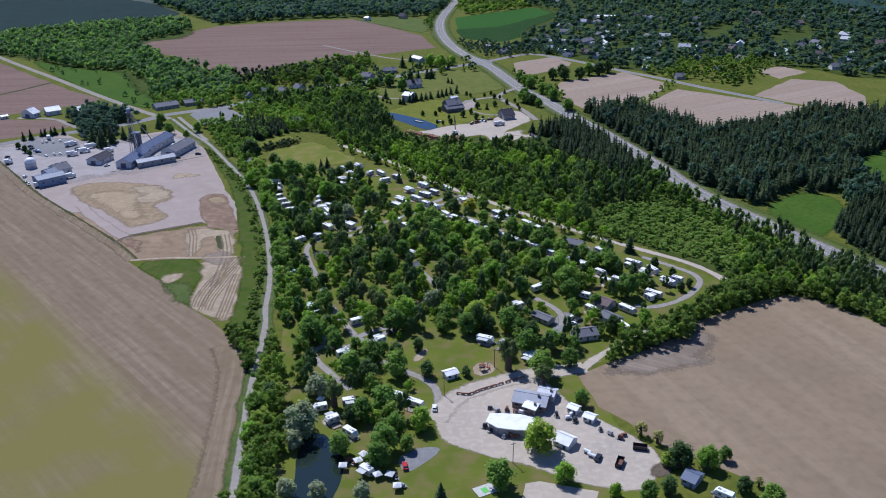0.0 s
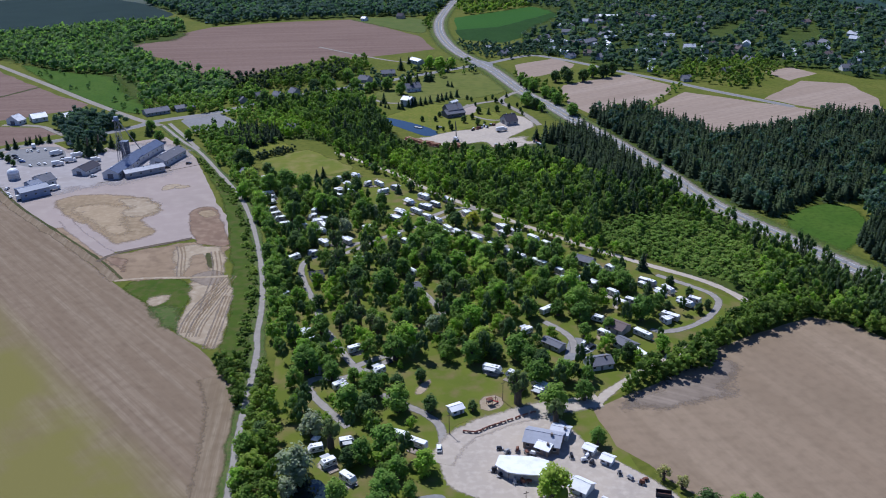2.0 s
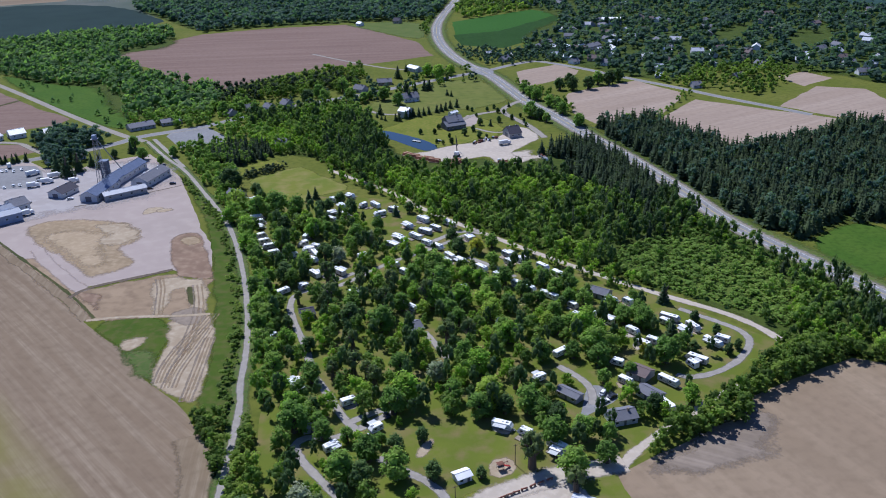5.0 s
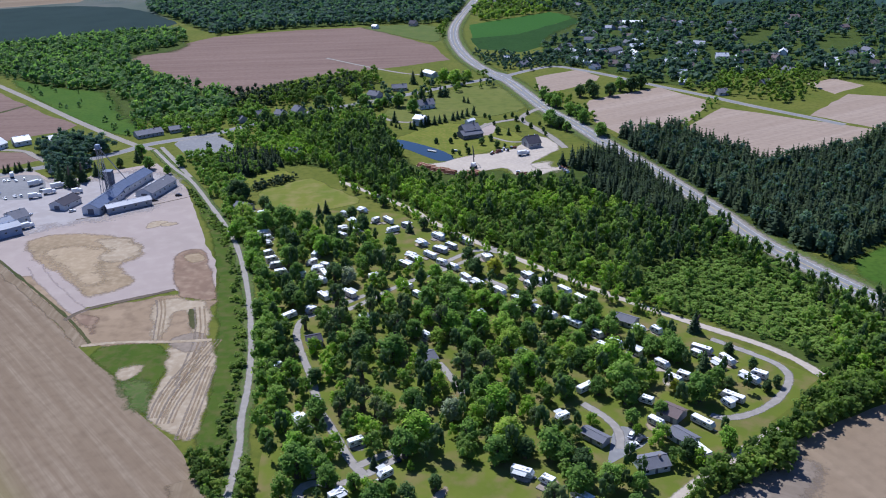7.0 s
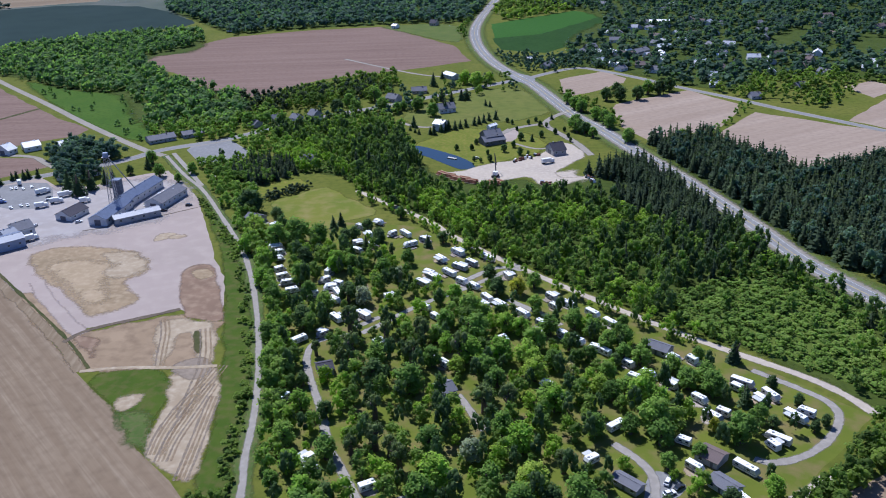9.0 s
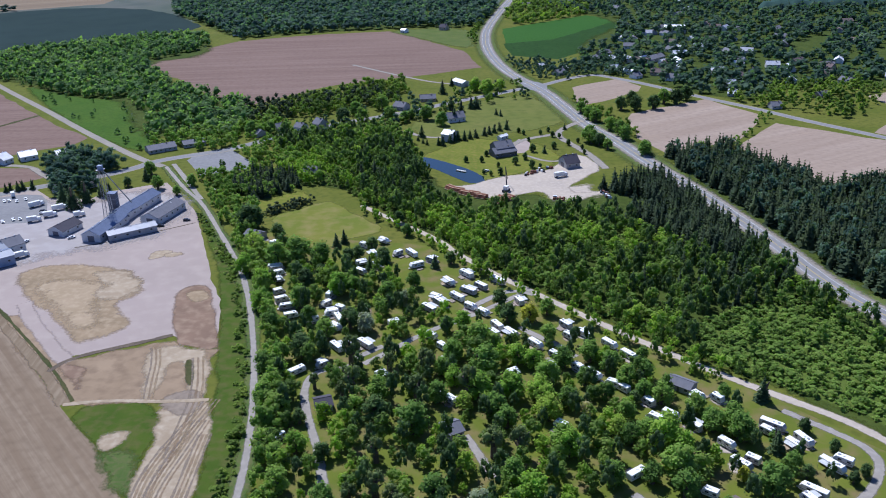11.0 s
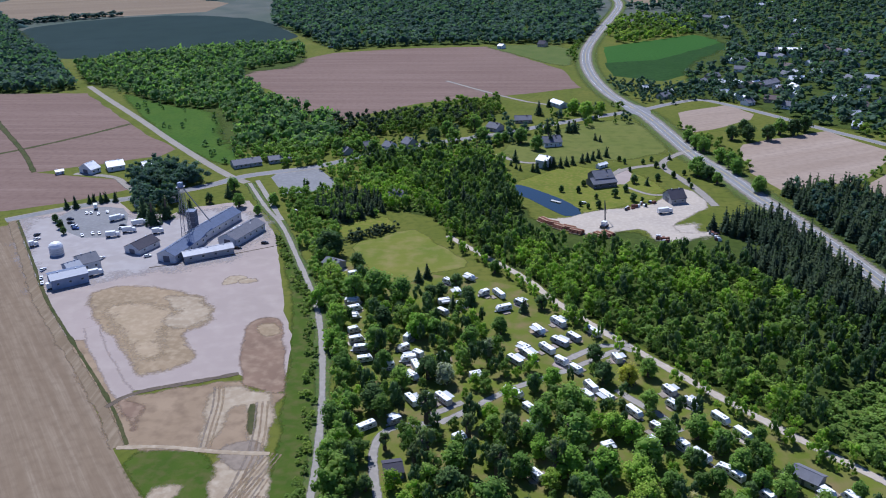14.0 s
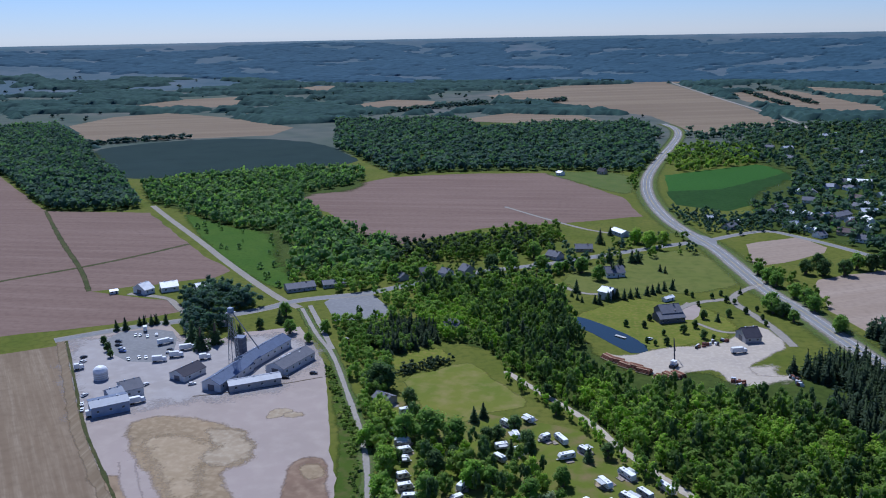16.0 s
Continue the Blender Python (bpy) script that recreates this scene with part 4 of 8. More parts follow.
def broad_crown(rng, lobes, cards, core_sub, size, low=0.22):
    """A rounded crown of unit height and about 0.8 unit width, made of lobes hung with sprays."""
    pieces = []
    cv, ct = ico(core_sub)
    for k in range(lobes):
        a = 2.4 * k + rng.uniform(-0.5, 0.5)
        h = low + 0.14 + (0.92 - low - 0.26) * (k + 0.5) / lobes
        ring = 0.27 * math.sin(math.pi * (0.24 + 0.68 * (k + 0.5) / lobes)) if lobes > 1 else 0
        c = np.array([math.cos(a) * ring, math.sin(a) * ring, h])
        r = rng.uniform(0.13, 0.23) if lobes > 1 else 0.36
        core = cv * (r * 0.78) * rng.uniform(0.82, 1.15, (len(cv), 1)) * [1, 1, 0.9] + c
        pieces.append((core, ct))
        d = rng.normal(size=(cards, 3))
        d[:, 2] = d[:, 2] * 0.9 + 0.25
        d /= np.linalg.norm(d, axis=1)[:, None]
        pos = c + d * r * rng.uniform(0.78, 1.2, (cards, 1)) * [1, 1, 0.95]
        nrm = d * 0.55 + [0, 0, 0.75] + rng.normal(size=d.shape) * 0.35
        nrm /= np.linalg.norm(nrm, axis=1)[:, None]
        pieces.append(sprays(pos, nrm, rng.uniform(0.6, 1.3, cards) * size, rng))
    return joined(pieces)


def fir_crown(rng, tiers, per, size, spread=0.2, low=0.06):
    """A pointed crown of drooping boughs, unit height."""
    cv, ct = [], []
    ring = 7
    cv = [(math.cos(6.2832 * k / ring) * spread * 0.62, math.sin(6.2832 * k / ring) * spread * 0.62, low) for k in range(ring)] + [(0, 0, 0.96)]
    ct = [(k, (k + 1) % ring, ring) for k in range(ring)]
    pieces = [(np.array(cv), np.array(ct))]
    pos, nrm, sz = [], [], []
    for k in range(tiers):
        h = low + (0.98 - low) * k / (tiers - 1)
        r = spread * (1 - k / (tiers - 1)) ** 0.85
        m = max(2, int(per * (0.3 + r / spread)))
        for j in range(m):
            a = 6.2832 * j / m + k * 1.7 + rng.uniform(-0.3, 0.3)
            q = r * rng.uniform(0.7, 1.12)
            pos.append((math.cos(a) * q, math.sin(a) * q, h - 0.02 + rng.uniform(-0.02, 0.02)))
            nrm.append((math.cos(a) * 0.45, math.sin(a) * 0.45, 0.9))
            sz.append(size * rng.uniform(0.7, 1.25) * (0.5 + 0.6 * r / spread))
    nrm = np.array(nrm) + rng.normal(size=(len(nrm), 3)) * 0.3
    nrm /= np.linalg.norm(nrm, axis=1)[:, None]
    pieces.append(sprays(np.array(pos), nrm, np.array(sz), rng))
    return joined(pieces)


def fast_mesh(name, v, t, mat, tone=None):
    me = bpy.data.meshes.new(name)
    me.vertices.add(len(v))
    me.vertices.foreach_set("co", np.ascontiguousarray(v, np.float32).ravel())
    me.loops.add(len(t) * 3)
    me.loops.foreach_set("vertex_index", np.ascontiguousarray(t, np.int32).ravel())
    me.polygons.add(len(t))
    me.polygons.foreach_set("loop_start", np.arange(0, len(t) * 3, 3, dtype=np.int32))
    me.update(calc_edges=True)
    me.materials.append(mat)
    if tone is not None:
        a = me.attributes.new("tone", "FLOAT", "POINT")
        a.data.foreach_set("value", np.ascontiguousarray(tone, np.float32))
    return me


def wood(name, places, protos, mat, height, label, rng, wide=1.0, spread_h=0.3, tone=(0.0, 1.0), clump=0.012):
    """Many trees as one sheet of canopy and stems: each a turned, stretched crown."""
    vs, ts, tn, at = [], [], [], 0
    for x, y in places:
        v, t = protos[rng.integers(len(protos))]
        a = rng.uniform(0, 6.2832)
        h = height * rng.uniform(1 - spread_h, 1 + spread_h)
        w = h * wide * rng.uniform(0.8, 1.2)
        c, s = math.cos(a), math.sin(a)
        q = np.empty_like(v)
        q[:, 0] = (v[:, 0] * c - v[:, 1] * s) * w + x
        q[:, 1] = (v[:, 0] * s + v[:, 1] * c) * w + y
        q[:, 2] = v[:, 2] * h + rise(x, y)
        vs.append(q)
        ts.append(t + at)
        at += len(v)
        g = noise.noise((x * clump, y * clump, 5.0)) * 0.9 + 0.5
        tn.append(np.full(len(v), min(1, max(0, tone[0] + (tone[1] - tone[0]) * (0.3 * g + 0.7 * rng.random())))))
    me = fast_mesh(name, np.concatenate(vs), np.concatenate(ts), mat, np.concatenate(tn))
    return tagged(new(name, me), label, "trees", "", "stuff")



def canopy(name, poly, cell, mat, low, high, label, rng, mask, cuts=(), lines=()):
    """Far woods as one uneven roof of treetops that comes down to the ground at its edges."""
    a = np.array(poly)
    lo, hi = a.min(0), a.max(0)
    nx, ny = int((hi[0] - lo[0]) / cell) + 1, int((hi[1] - lo[1]) / cell) + 1
    gx, gy = np.meshgrid(lo[0] + np.arange(nx) * cell, lo[1] + np.arange(ny) * cell)
    xs = (gx + rng.uniform(-0.35, 0.35, gx.shape) * cell).ravel()
    ys = (gy + rng.uniform(-0.35, 0.35, gy.shape) * cell).ravel()
    ok = inside(poly, xs, ys)
    for c in cuts:
        ok &= ~inside(c, xs, ys)
    for line, w in lines:
        ok &= ~near_line(line, xs, ys, w)
    k = np.where(ok)[0]
    ok[k] = [noise.noise((xs[i] * mask[0], ys[i] * mask[0] * 1.7, 2.0)) + 0.45 * noise.noise((xs[i] * mask[0] * 4, ys[i] * mask[0] * 6, 7.0)) > mask[1] for i in k]
    h = np.where(ok, rng.uniform(low, high, len(xs)), -0.5)
    h += np.array([rise(x, y) for x, y in zip(xs, ys)])
    idx = np.arange(nx * ny).reshape(ny, nx)
    q = np.stack([idx[:-1, :-1], idx[:-1, 1:], idx[1:, 1:], idx[1:, :-1]], -1).reshape(-1, 4)
    q = q[ok[q].any(1)]
    used, back = np.unique(q, return_inverse=True)
    q = back.reshape(-1, 4)
    v = np.stack([xs, ys, h], 1)[used]
    t = np.concatenate([q[:, [0, 1, 2]], q[:, [0, 2, 3]]])
    return tagged(new(name, fast_mesh(name, v, t, mat)), label, "trees", "", "stuff")


rng = np.random.default_rng(4)
BROAD_MID = [broad_crown(rng, 5, 23, 1, 0.062, 0.03) for _ in range(6)]
BROAD_LOW = [broad_crown(rng, 3, 18, 1, 0.10, 0.0) for _ in range(6)]
BROAD_DOT = [broad_crown(rng, 1, 11, 1, 0.2, 0.0) for _ in range(5)]
BROAD_FAR = [broad_crown(rng, 1, 18, 1, 0.16, 0.0) for _ in range(5)]
FIR_MID = [fir_crown(rng, 8, 6, 0.085) for _ in range(4)]
POPLAR = [broad_crown(rng, 6, 22, 1, 0.055, 0.08) for _ in range(5)]
SHRUB = [broad_crown(rng, 3, 18, 1, 0.10, -0.1) for _ in range(4)]
W_NW = [(-1600, 1928), (-1339, 1879), (-1242, 1941), (-983, 1654), (-701, 1308), (-543, 1098), (-581, 1067), (-652, 1076), (-835, 1257), (-888, 1302), (-979, 1244)]
W_VALLEY = [(-624, 1240), (-548, 1332), (-446, 1394), (-358, 1385), (-316, 1225), (-390, 1200), (-320, 1077), (-262, 1010), (-197, 957), (-189, 893), (-196, 841), (-229, 855), (-277, 852), (-336, 996), (-394, 1013), (-492, 1093), (-553, 1130)]
W_NORTH = [(-617, 2054), (-370, 2104), (-172, 2035), (-16, 2017), (58, 1780), (62, 1612), (33, 1433), (12, 1412), (-108, 1410), (-236, 1392), (-309, 1356), (-387, 1484), (-480, 1629)]
W_MID = [(-193, 744), (-154, 749), (-117, 762), (-155, 824), (-115, 847), (-70, 853), (-41, 824), (-30, 753), (-15, 704), (13, 676), (47, 693), (63, 666), (98, 688), (79, 671), (136, 723), (151, 671), (172.2, 583.7), (195.5, 481.2), (220.9, 427.7), (240.9, 393.4), (218.9, 350.8), (185.1, 386.5), (158.8, 394.7), (158.2, 410.9), (125.6, 452.1), (56.9, 520.2), (-10, 610), (-46, 657), (-89, 717), (-122, 714), (-151, 740)]
W_SCRUB = [(104.1, 503.4), (160.4, 529.9), (187.1, 489.7), (185.2, 447), (169, 412.5), (128.3, 449.8), (102.4, 474.3)]
W_CONIFER_HWY = [(82, 689), (135, 719), (167.9, 591), (143, 572.9), (105, 624)]
W_EAST = [(153, 768), (199, 775), (242, 678), (322, 712), (351, 745), (415, 730), (415, 665), (364, 632), (317.2, 597.1), (286.8, 533), (250.3, 537.7), (216.8, 509.9), (185.2, 579.1), (160, 693)]
W_EAST2 = [(268, 493.3), (312.1, 531.3), (354.6, 517.2), (287.2, 404.9), (251.1, 418.2), (244.8, 462.4)]
W_VILLAGE = [(124, 1612), (350, 2012), (696, 2171), (309, 1055), (193, 1049), (104, 1064), (196, 1235), (240, 1435)]
W_HEDGE = [(68.9, 322.1), (98.6, 341.9), (126.8, 361.6), (158.8, 394.7), (185.9, 388.4), (198.6, 377.3), (218.3, 349.7), (215.5, 344.3), (195.3, 369.9), (182, 378.8), (151.4, 365), (128.3, 352.9), (118.7, 337.1), (89.1, 323.5), (69.4, 311.7)]
W_TRAILSIDE = [(-131, 626), (-109, 571.1), (-86.2, 493.9), (-70.4, 425.6), (-66.3, 372.1), (-72.7, 372.5), (-80.7, 426.2), (-94, 494.4), (-117, 571.6)]
W_LOW = [(-83.3, 347.8), (-67.7, 344.3), (-59.1, 301.5), (-53.6, 263), (-51.1, 231.7), (-64.5, 232.3), (-72.1, 293.8)]
W_HOUSE = [(-175, 908), (-167, 970), (-93, 1034), (-60, 1048), (-51, 988), (-84, 943), (-135, 910)]
W_HOUSE2 = [(-215, 812), (-159, 839), (-116, 805), (-118, 765), (-156, 754)]
W_CROSS = [(-328, 789), (-306, 808), (-252, 767), (-268, 755), (-256, 702), (-282, 703)]
W_TOWN = [(131, 1208), (239, 1407), (468, 1563), (821, 1516), (944, 1500), (585, 901), (479, 881), (452, 907), (441, 939), (371, 993), (298, 972), (272, 923), (230, 959), (168, 1057)]
W_EASTROAD = [(201, 1103), (340, 1095), (466, 1043), (429, 964), (335, 856), (268, 907), (230, 964)]
W_E2 = [(203, 797), (252, 874), (266, 868), (238, 829), (213, 783)]
W_LANE = [(-334, 991), (-285, 975), (-223, 934), (-188, 879), (-193, 829), (-231, 818), (-265, 824)]
W_STRIP = [(-130, 664), (-121, 673), (-106, 685), (-100, 687), (-97, 678), (-104, 674), (-119, 662), (-124, 656)]
W_TRAIL_E = [(-174, 693), (-166, 734), (-141, 706), (-130, 659), (-132, 646), (-131, 627), (-117, 605), (-109.8, 574.4), (-112.1, 556.9), (-127.2, 591.6), (-149, 641)]
W_TIP = [(-230, 859), (-172, 895), (-158, 834), (-188, 811), (-213, 805)]
W_HWY_E = [(93, 950), (107, 945), (133, 892), (142, 824), (135, 810), (124, 867), (97, 925)]
W_HWY_N = [(44, 1612), (62, 1612), (25, 1300), (18, 1240), (13, 1309)]
CAMP = [(-117, 627), (-79.7, 575.3), (-55, 590.5), (-34.9, 589.2), (-14.1, 547.7), (42.1, 497.6), (94.3, 441.8), (118.1, 418.7), (135, 398.4), (118.9, 378), (100.3, 348.8), (62.3, 327.3), (43.9, 321), (39.1, 346.6), (13, 350.7), (-8.1, 346.5), (-12.9, 321.5), (0.2, 288.2), (-11.7, 261), (-32.3, 285.8), (-54.4, 301.2), (-64.9, 372.1)]
LAWN_N = [(-37.2, 587.8), (16.9, 578.2), (26.8, 546.1), (-0.6, 539.5), (-28.7, 551), (-41.4, 566.8)]
LAWN_NW = [(-40, 575), (18, 580), (32, 545), (5, 515), (-20, 520), (-30, 545)]
LAWN_PLAY = [(-9.3, 333.5), (7.5, 345.6), (33.4, 341.6), (46, 318.5), (10.8, 298), (1.6, 302.7)]
W_TRAIL_N = [(-195, 748), (-173, 743), (-130, 729), (-100, 688), (-133, 679), (-125, 638), (-129, 615), (-141, 635), (-159, 675), (-177, 711)]
W_GARDENS = [(-192, 936), (-136, 862), (-77, 872), (-45, 888), (-51, 836), (-115, 847), (-156, 828), (-182, 859)]
W_GARDENS2 = [(-206, 947), (-172, 962), (-83, 1007), (-58, 966), (-96, 941), (-144, 925), (-158, 894), (-186, 891)]
W_TRAILW = [(-92.6, 359.2), (-71.3, 358), (-64.2, 301.7), (-61.6, 263.4), (-58.8, 232), (-71.2, 232.6)]
W_VERGE = [(-177, 674), (-159, 646), (-139, 614), (-114.3, 553.9), (-98, 493.2), (-89.1, 450.3), (-81.8, 407), (-78.5, 372.1), (-78.3, 360), (-94.4, 360.5), (-95.6, 400), (-104.3, 451), (-116, 506.2), (-135.4, 578.9), (-160, 640)]
HEDGE_N1 = [(370, 2993), (383, 3018), (423, 2480), (409, 2447)]
HEDGE_N2 = [(438, 3120), (454, 3147), (499, 2530), (483, 2496)]
HEDGE_N3 = [(-339, 2453), (-148, 2717), (-140, 2635), (-324, 2370)]
HEDGE_N4 = [(-977, 1646), (-904, 1719), (-817, 1770), (-804, 1743), (-884, 1686), (-957, 1615)]
HEDGE_N5 = [(-573, 2354), (-363, 2620), (-349, 2543), (-554, 2291)]
HEDGE_N6 = [(-907, 2741), (-703, 2924), (-684, 2849), (-884, 2674)]
W_BELT = [(51, 1148), (75, 1047), (112, 1039), (147, 1056), (172, 1047), (183, 1135), (148, 1134), (110, 1120), (71, 1149)]
W_CROP_N = [(88, 1667), (138, 1722), (213, 1675), (200, 1501), (135, 1443), (80, 1408), (69, 1479)]
W_EAST3 = [(280.7, 526.5), (317.2, 597.1), (309.2, 531.5), (342, 535.1), (395, 630), (364, 632), (382, 667), (446, 654), (361.8, 516.8), (313.3, 533.5), (268.7, 493.2)]

FAR_GAP_A = [(51.4, 1664.7), (88.3, 1878.4), (31.6, 2085.6), (-49.2, 1993.0), (-14.3, 1873.8), (46.0, 1788.1)]
FAR_GAP_B = [(107.5, 1825.4), (171.1, 2089.2), (265.3, 2115.0), (331.6, 1985.4), (259.8, 1799.5), (149.3, 1745.3)]
ROAD_HOUSES = [(-122.3, 873.3), (-137.5, 863.7), (-156.7, 867.3), (-55.1, 930.6), (-31.7, 962.1), (-5.3, 883.7), (0.6, 1026.2)]
W_SPRUCE = [(-162.4, 710.5), (-153.7, 749.1), (-122.8, 739.0), (-110.5, 714.3), (-123.3, 700.0), (-138.6, 683.2)]

WAYS = [(LOG_EDGE, 18), (DRIVE_A, 5), (DRIVE_B, 5), (DRIVE_D, 5), (FARM_DRIVE, 6), (FIELD_TRACK, 6), (HIGHWAY, 12), (CROSS_ROAD, 8), (EAST_ROAD, 8), (LANE_NW, 7), (TRAIL, 5), (TRACK_E, 5.5), (TRACK_S, 4), (LOOP, 4)]
BARE = [FIELD_N8, FIELD_N9, FIELD_WEST, YARD_GRAVEL, FIELD_EAST, FIELD_BIG, FIELD_DARK, FIELD_E1, FIELD_E2, FIELD_E3, FIELD_E4, FIELD_E5, FIELD_E6, FIELD_E7, FIELD_W1, FIELD_W2, FIELD_W3, FIELD_W4, FIELD_N1, FIELD_N2, FIELD_N3, FIELD_N4, FIELD_N5, FIELD_N6, FIELD_N7, CROP_EAST, CROP_EAST_LOW, LAWN_NORTH, MEADOW_NW, FIELD_YELLOW, MEADOW_E1, MEADOW_E2, POND_BLUE, LOG_YARD, SHOP_YARD, PARKING_CROSS, MEADOW_STRIP]
soft_patch("wood_floor", W_MID, UNDERGROWTH, 0.02, "dark green undergrowth of the wood", "grass", 3, 4, 4)
# Town and village floors take the dark undergrowth green as painted tree shade.
for name, outline, words in (("town_floor", W_TOWN, "gardens under the town trees, shade put in their colour"), ("village_floor", W_VILLAGE, "gardens under the village trees, shade put in their colour"), ("valley_floor", W_VALLEY, "undergrowth of the valley wood"), ("wood_floor", W_NORTH, "undergrowth of the north wood"), ("wood_floor", W_EAST, "needle litter and undergrowth of the conifers"), ("wood_floor", W_NW, "undergrowth of the west wood")):
    soft_patch(name, outline, UNDERGROWTH, 0.02, words, "grass", 8, 10, 8)
mid_cut = BARE + [W_SCRUB, W_CONIFER_HWY]
mid = scattered(W_MID, 5.5, rng, mid_cut + [LOG_BARE, W_SPRUCE], WAYS)
by_track = near_line(TRACK_E, mid[:, 0], mid[:, 1], 24)
by_highway = near_line(HIGHWAY, mid[:, 0], mid[:, 1], 52)
stands = {"young": [], "poplar": [], "mixed": [], "shrub": [], "fir": []}
for (x, y), track, road in zip(mid, by_track, by_highway):
    g = noise.noise((x * 0.014, y * 0.014, 9.0)) + 0.4 * noise.noise((x * 0.05, y * 0.05, 1.0)) + rng.normal() * 0.12 + (0.3 if track else 0) - (0.22 if road else 0)
    pick = rng.random()
    if g > 0.32:
        kind = "young" if pick < 0.62 else "shrub" if pick < 0.82 else "mixed"
    elif g > -0.08:
        kind = "mixed" if pick < 0.6 else "young" if pick < 0.72 else "shrub" if pick < 0.84 else "poplar"
    else:
        kind = "poplar" if pick < 0.55 else "fir" if pick < (0.8 if road else 0.64) else "mixed"
    stands[kind].append((x, y))
wood("mixed_wood", stands["mixed"], BROAD_MID, LEAF_MIXED, 10.0, "dense mixed green wood in full leaf", rng, 0.72, 0.45)
wood("young_wood", stands["young"], BROAD_MID, LEAF_YOUNG, 8.5, "fresh yellow-green young trees in the wood", rng, 0.85, 0.4)
wood("poplar_wood", stands["poplar"], POPLAR, LEAF_POPLAR, 13.0, "slender grey-green poplars of the wood", rng, 0.46, 0.35)
wood("wood_shrubs", stands["shrub"], SHRUB, LEAF_SCRUB, 5.0, "bright shrubs inside the mixed wood", rng, 1.3, 0.4)
wood("wood_conifers", stands["fir"], FIR_MID, LEAF_FIR, 12.5, "dark conifers inside the mixed wood", rng, 1.0, 0.35)
border = scattered([(-70, 690), (-20, 690), (130, 470), (110, 430), (30, 510), (-60, 640)], 4.2, rng, [FIELD_YELLOW], [(TRACK_E, 2.8)], 0.62)
border = border[near_line(TRACK_E, border[:, 0], border[:, 1], 8.5) & (border[:, 1] > 450)]
wood("track_trees", border[::2], BROAD_MID, LEAF_YOUNG, 7.0, "young trees lining the campground track", rng, 0.75, 0.5)
wood("track_trees", border[1::2], POPLAR, LEAF_MIXED, 9.0, "slim trees lining the campground track", rng, 0.5, 0.4)
soft_patch("bramble_floor", W_SCRUB, BRAMBLE, 0.04, "bright brambles and tall weeds", "grass", 4, 3, 5)
verge_trees = scattered([(-150, 820), (-150, 930), (60, 1080), (90, 985), (20, 900)], 9.5, rng, BARE, [(CROSS_ROAD, 9), (HIGHWAY, 14), (DRIVE_D, 5), (DRIVE_E, 5)], 0.6)
verge_trees = verge_trees[near_line(CROSS_ROAD, verge_trees[:, 0], verge_trees[:, 1], 34)]
verge_trees = np.array([p for p in verge_trees if min(math.hypot(p[0] - a, p[1] - b) for a, b in ROAD_HOUSES) > 13])
wood("roadside_gardens", verge_trees[::2], BROAD_MID, LEAF_WOOD, 8.5, "garden trees along the cross road", rng, 0.9, 0.4)
wood("roadside_gardens", verge_trees[1::2], BROAD_MID, LEAF_COOL, 9.5, "dark garden trees along the cross road", rng, 0.85, 0.4)
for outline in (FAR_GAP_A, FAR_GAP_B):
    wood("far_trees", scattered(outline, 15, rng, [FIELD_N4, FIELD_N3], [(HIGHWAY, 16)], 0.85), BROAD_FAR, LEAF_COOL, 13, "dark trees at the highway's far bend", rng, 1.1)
wood("spruce_stand", scattered(W_SPRUCE, 4.2, rng, [MEADOW_STRIP], WAYS), FIR_MID, LEAF_FIR, 9.0, "dark stand of young spruces by the playing field", rng, 1.2)
wood("scrub_trees", scattered(W_SCRUB, 11, rng, BARE, WAYS, 0.55), BROAD_MID, LEAF_MIXED, 8.0, "scattered taller trees in the thicket", rng, 0.8, 0.4)
wood("scrub", scattered(W_SCRUB, 3.6, rng, BARE, WAYS), SHRUB, LEAF_SCRUB, 3.2, "bright green thicket of low shrubs", rng, 1.6, 0.4)
wood("conifer_belt", scattered(W_CONIFER_HWY, 4.6, rng, BARE, WAYS), FIR_MID, LEAF_FIR, 12.5, "dark conifer belt along the highway", rng, 1.15)
wood("conifer_wood", scattered(W_EAST, 4.6, rng, BARE, WAYS, 0.85), FIR_MID, LEAF_FIR, 13, "dark dense conifer wood", rng, 1.25)
wood("mixed_wood", scattered(W_EAST, 12, rng, BARE, WAYS), BROAD_MID, LEAF_COOL, 13, "broadleaf trees among the conifers", rng, 0.75)
wood("clearing_trees", scattered(W_EAST3, 6.0, rng, BARE, WAYS, 0.9), BROAD_MID, LEAF_COOL, 11, "broadleaf trees between the clearings", rng, 0.8)
wood("clearing_conifers", scattered(W_EAST3, 9.0, rng, BARE, WAYS, 0.9), FIR_MID, LEAF_FIR, 13, "conifers between the clearings", rng, 1.1)
wood("conifer_plantation", scattered(W_EAST2, 4.4, rng, BARE, WAYS), FIR_MID, LEAF_FIR, 11, "young conifer plantation", rng, 0.9)
wood("hedgerow", scattered(W_HEDGE, 4.2, rng, BARE, [(TRACK_S, 3), (TRACK_E, 4)]), BROAD_MID, LEAF_WOOD, 9.5, "thick leafy hedgerow of young trees", rng, 0.85)
wood("tree_belt", scattered(W_TRAILSIDE, 5.0, rng, BARE, WAYS), BROAD_MID, LEAF_SCRUB, 10, "leafy tree belt beside the trail", rng, 0.8)
wood("tree_belt", scattered(W_LOW, 5.0, rng, BARE, WAYS), BROAD_MID, LEAF_WOOD, 9, "leafy belt between the trail and the pond", rng, 0.85)
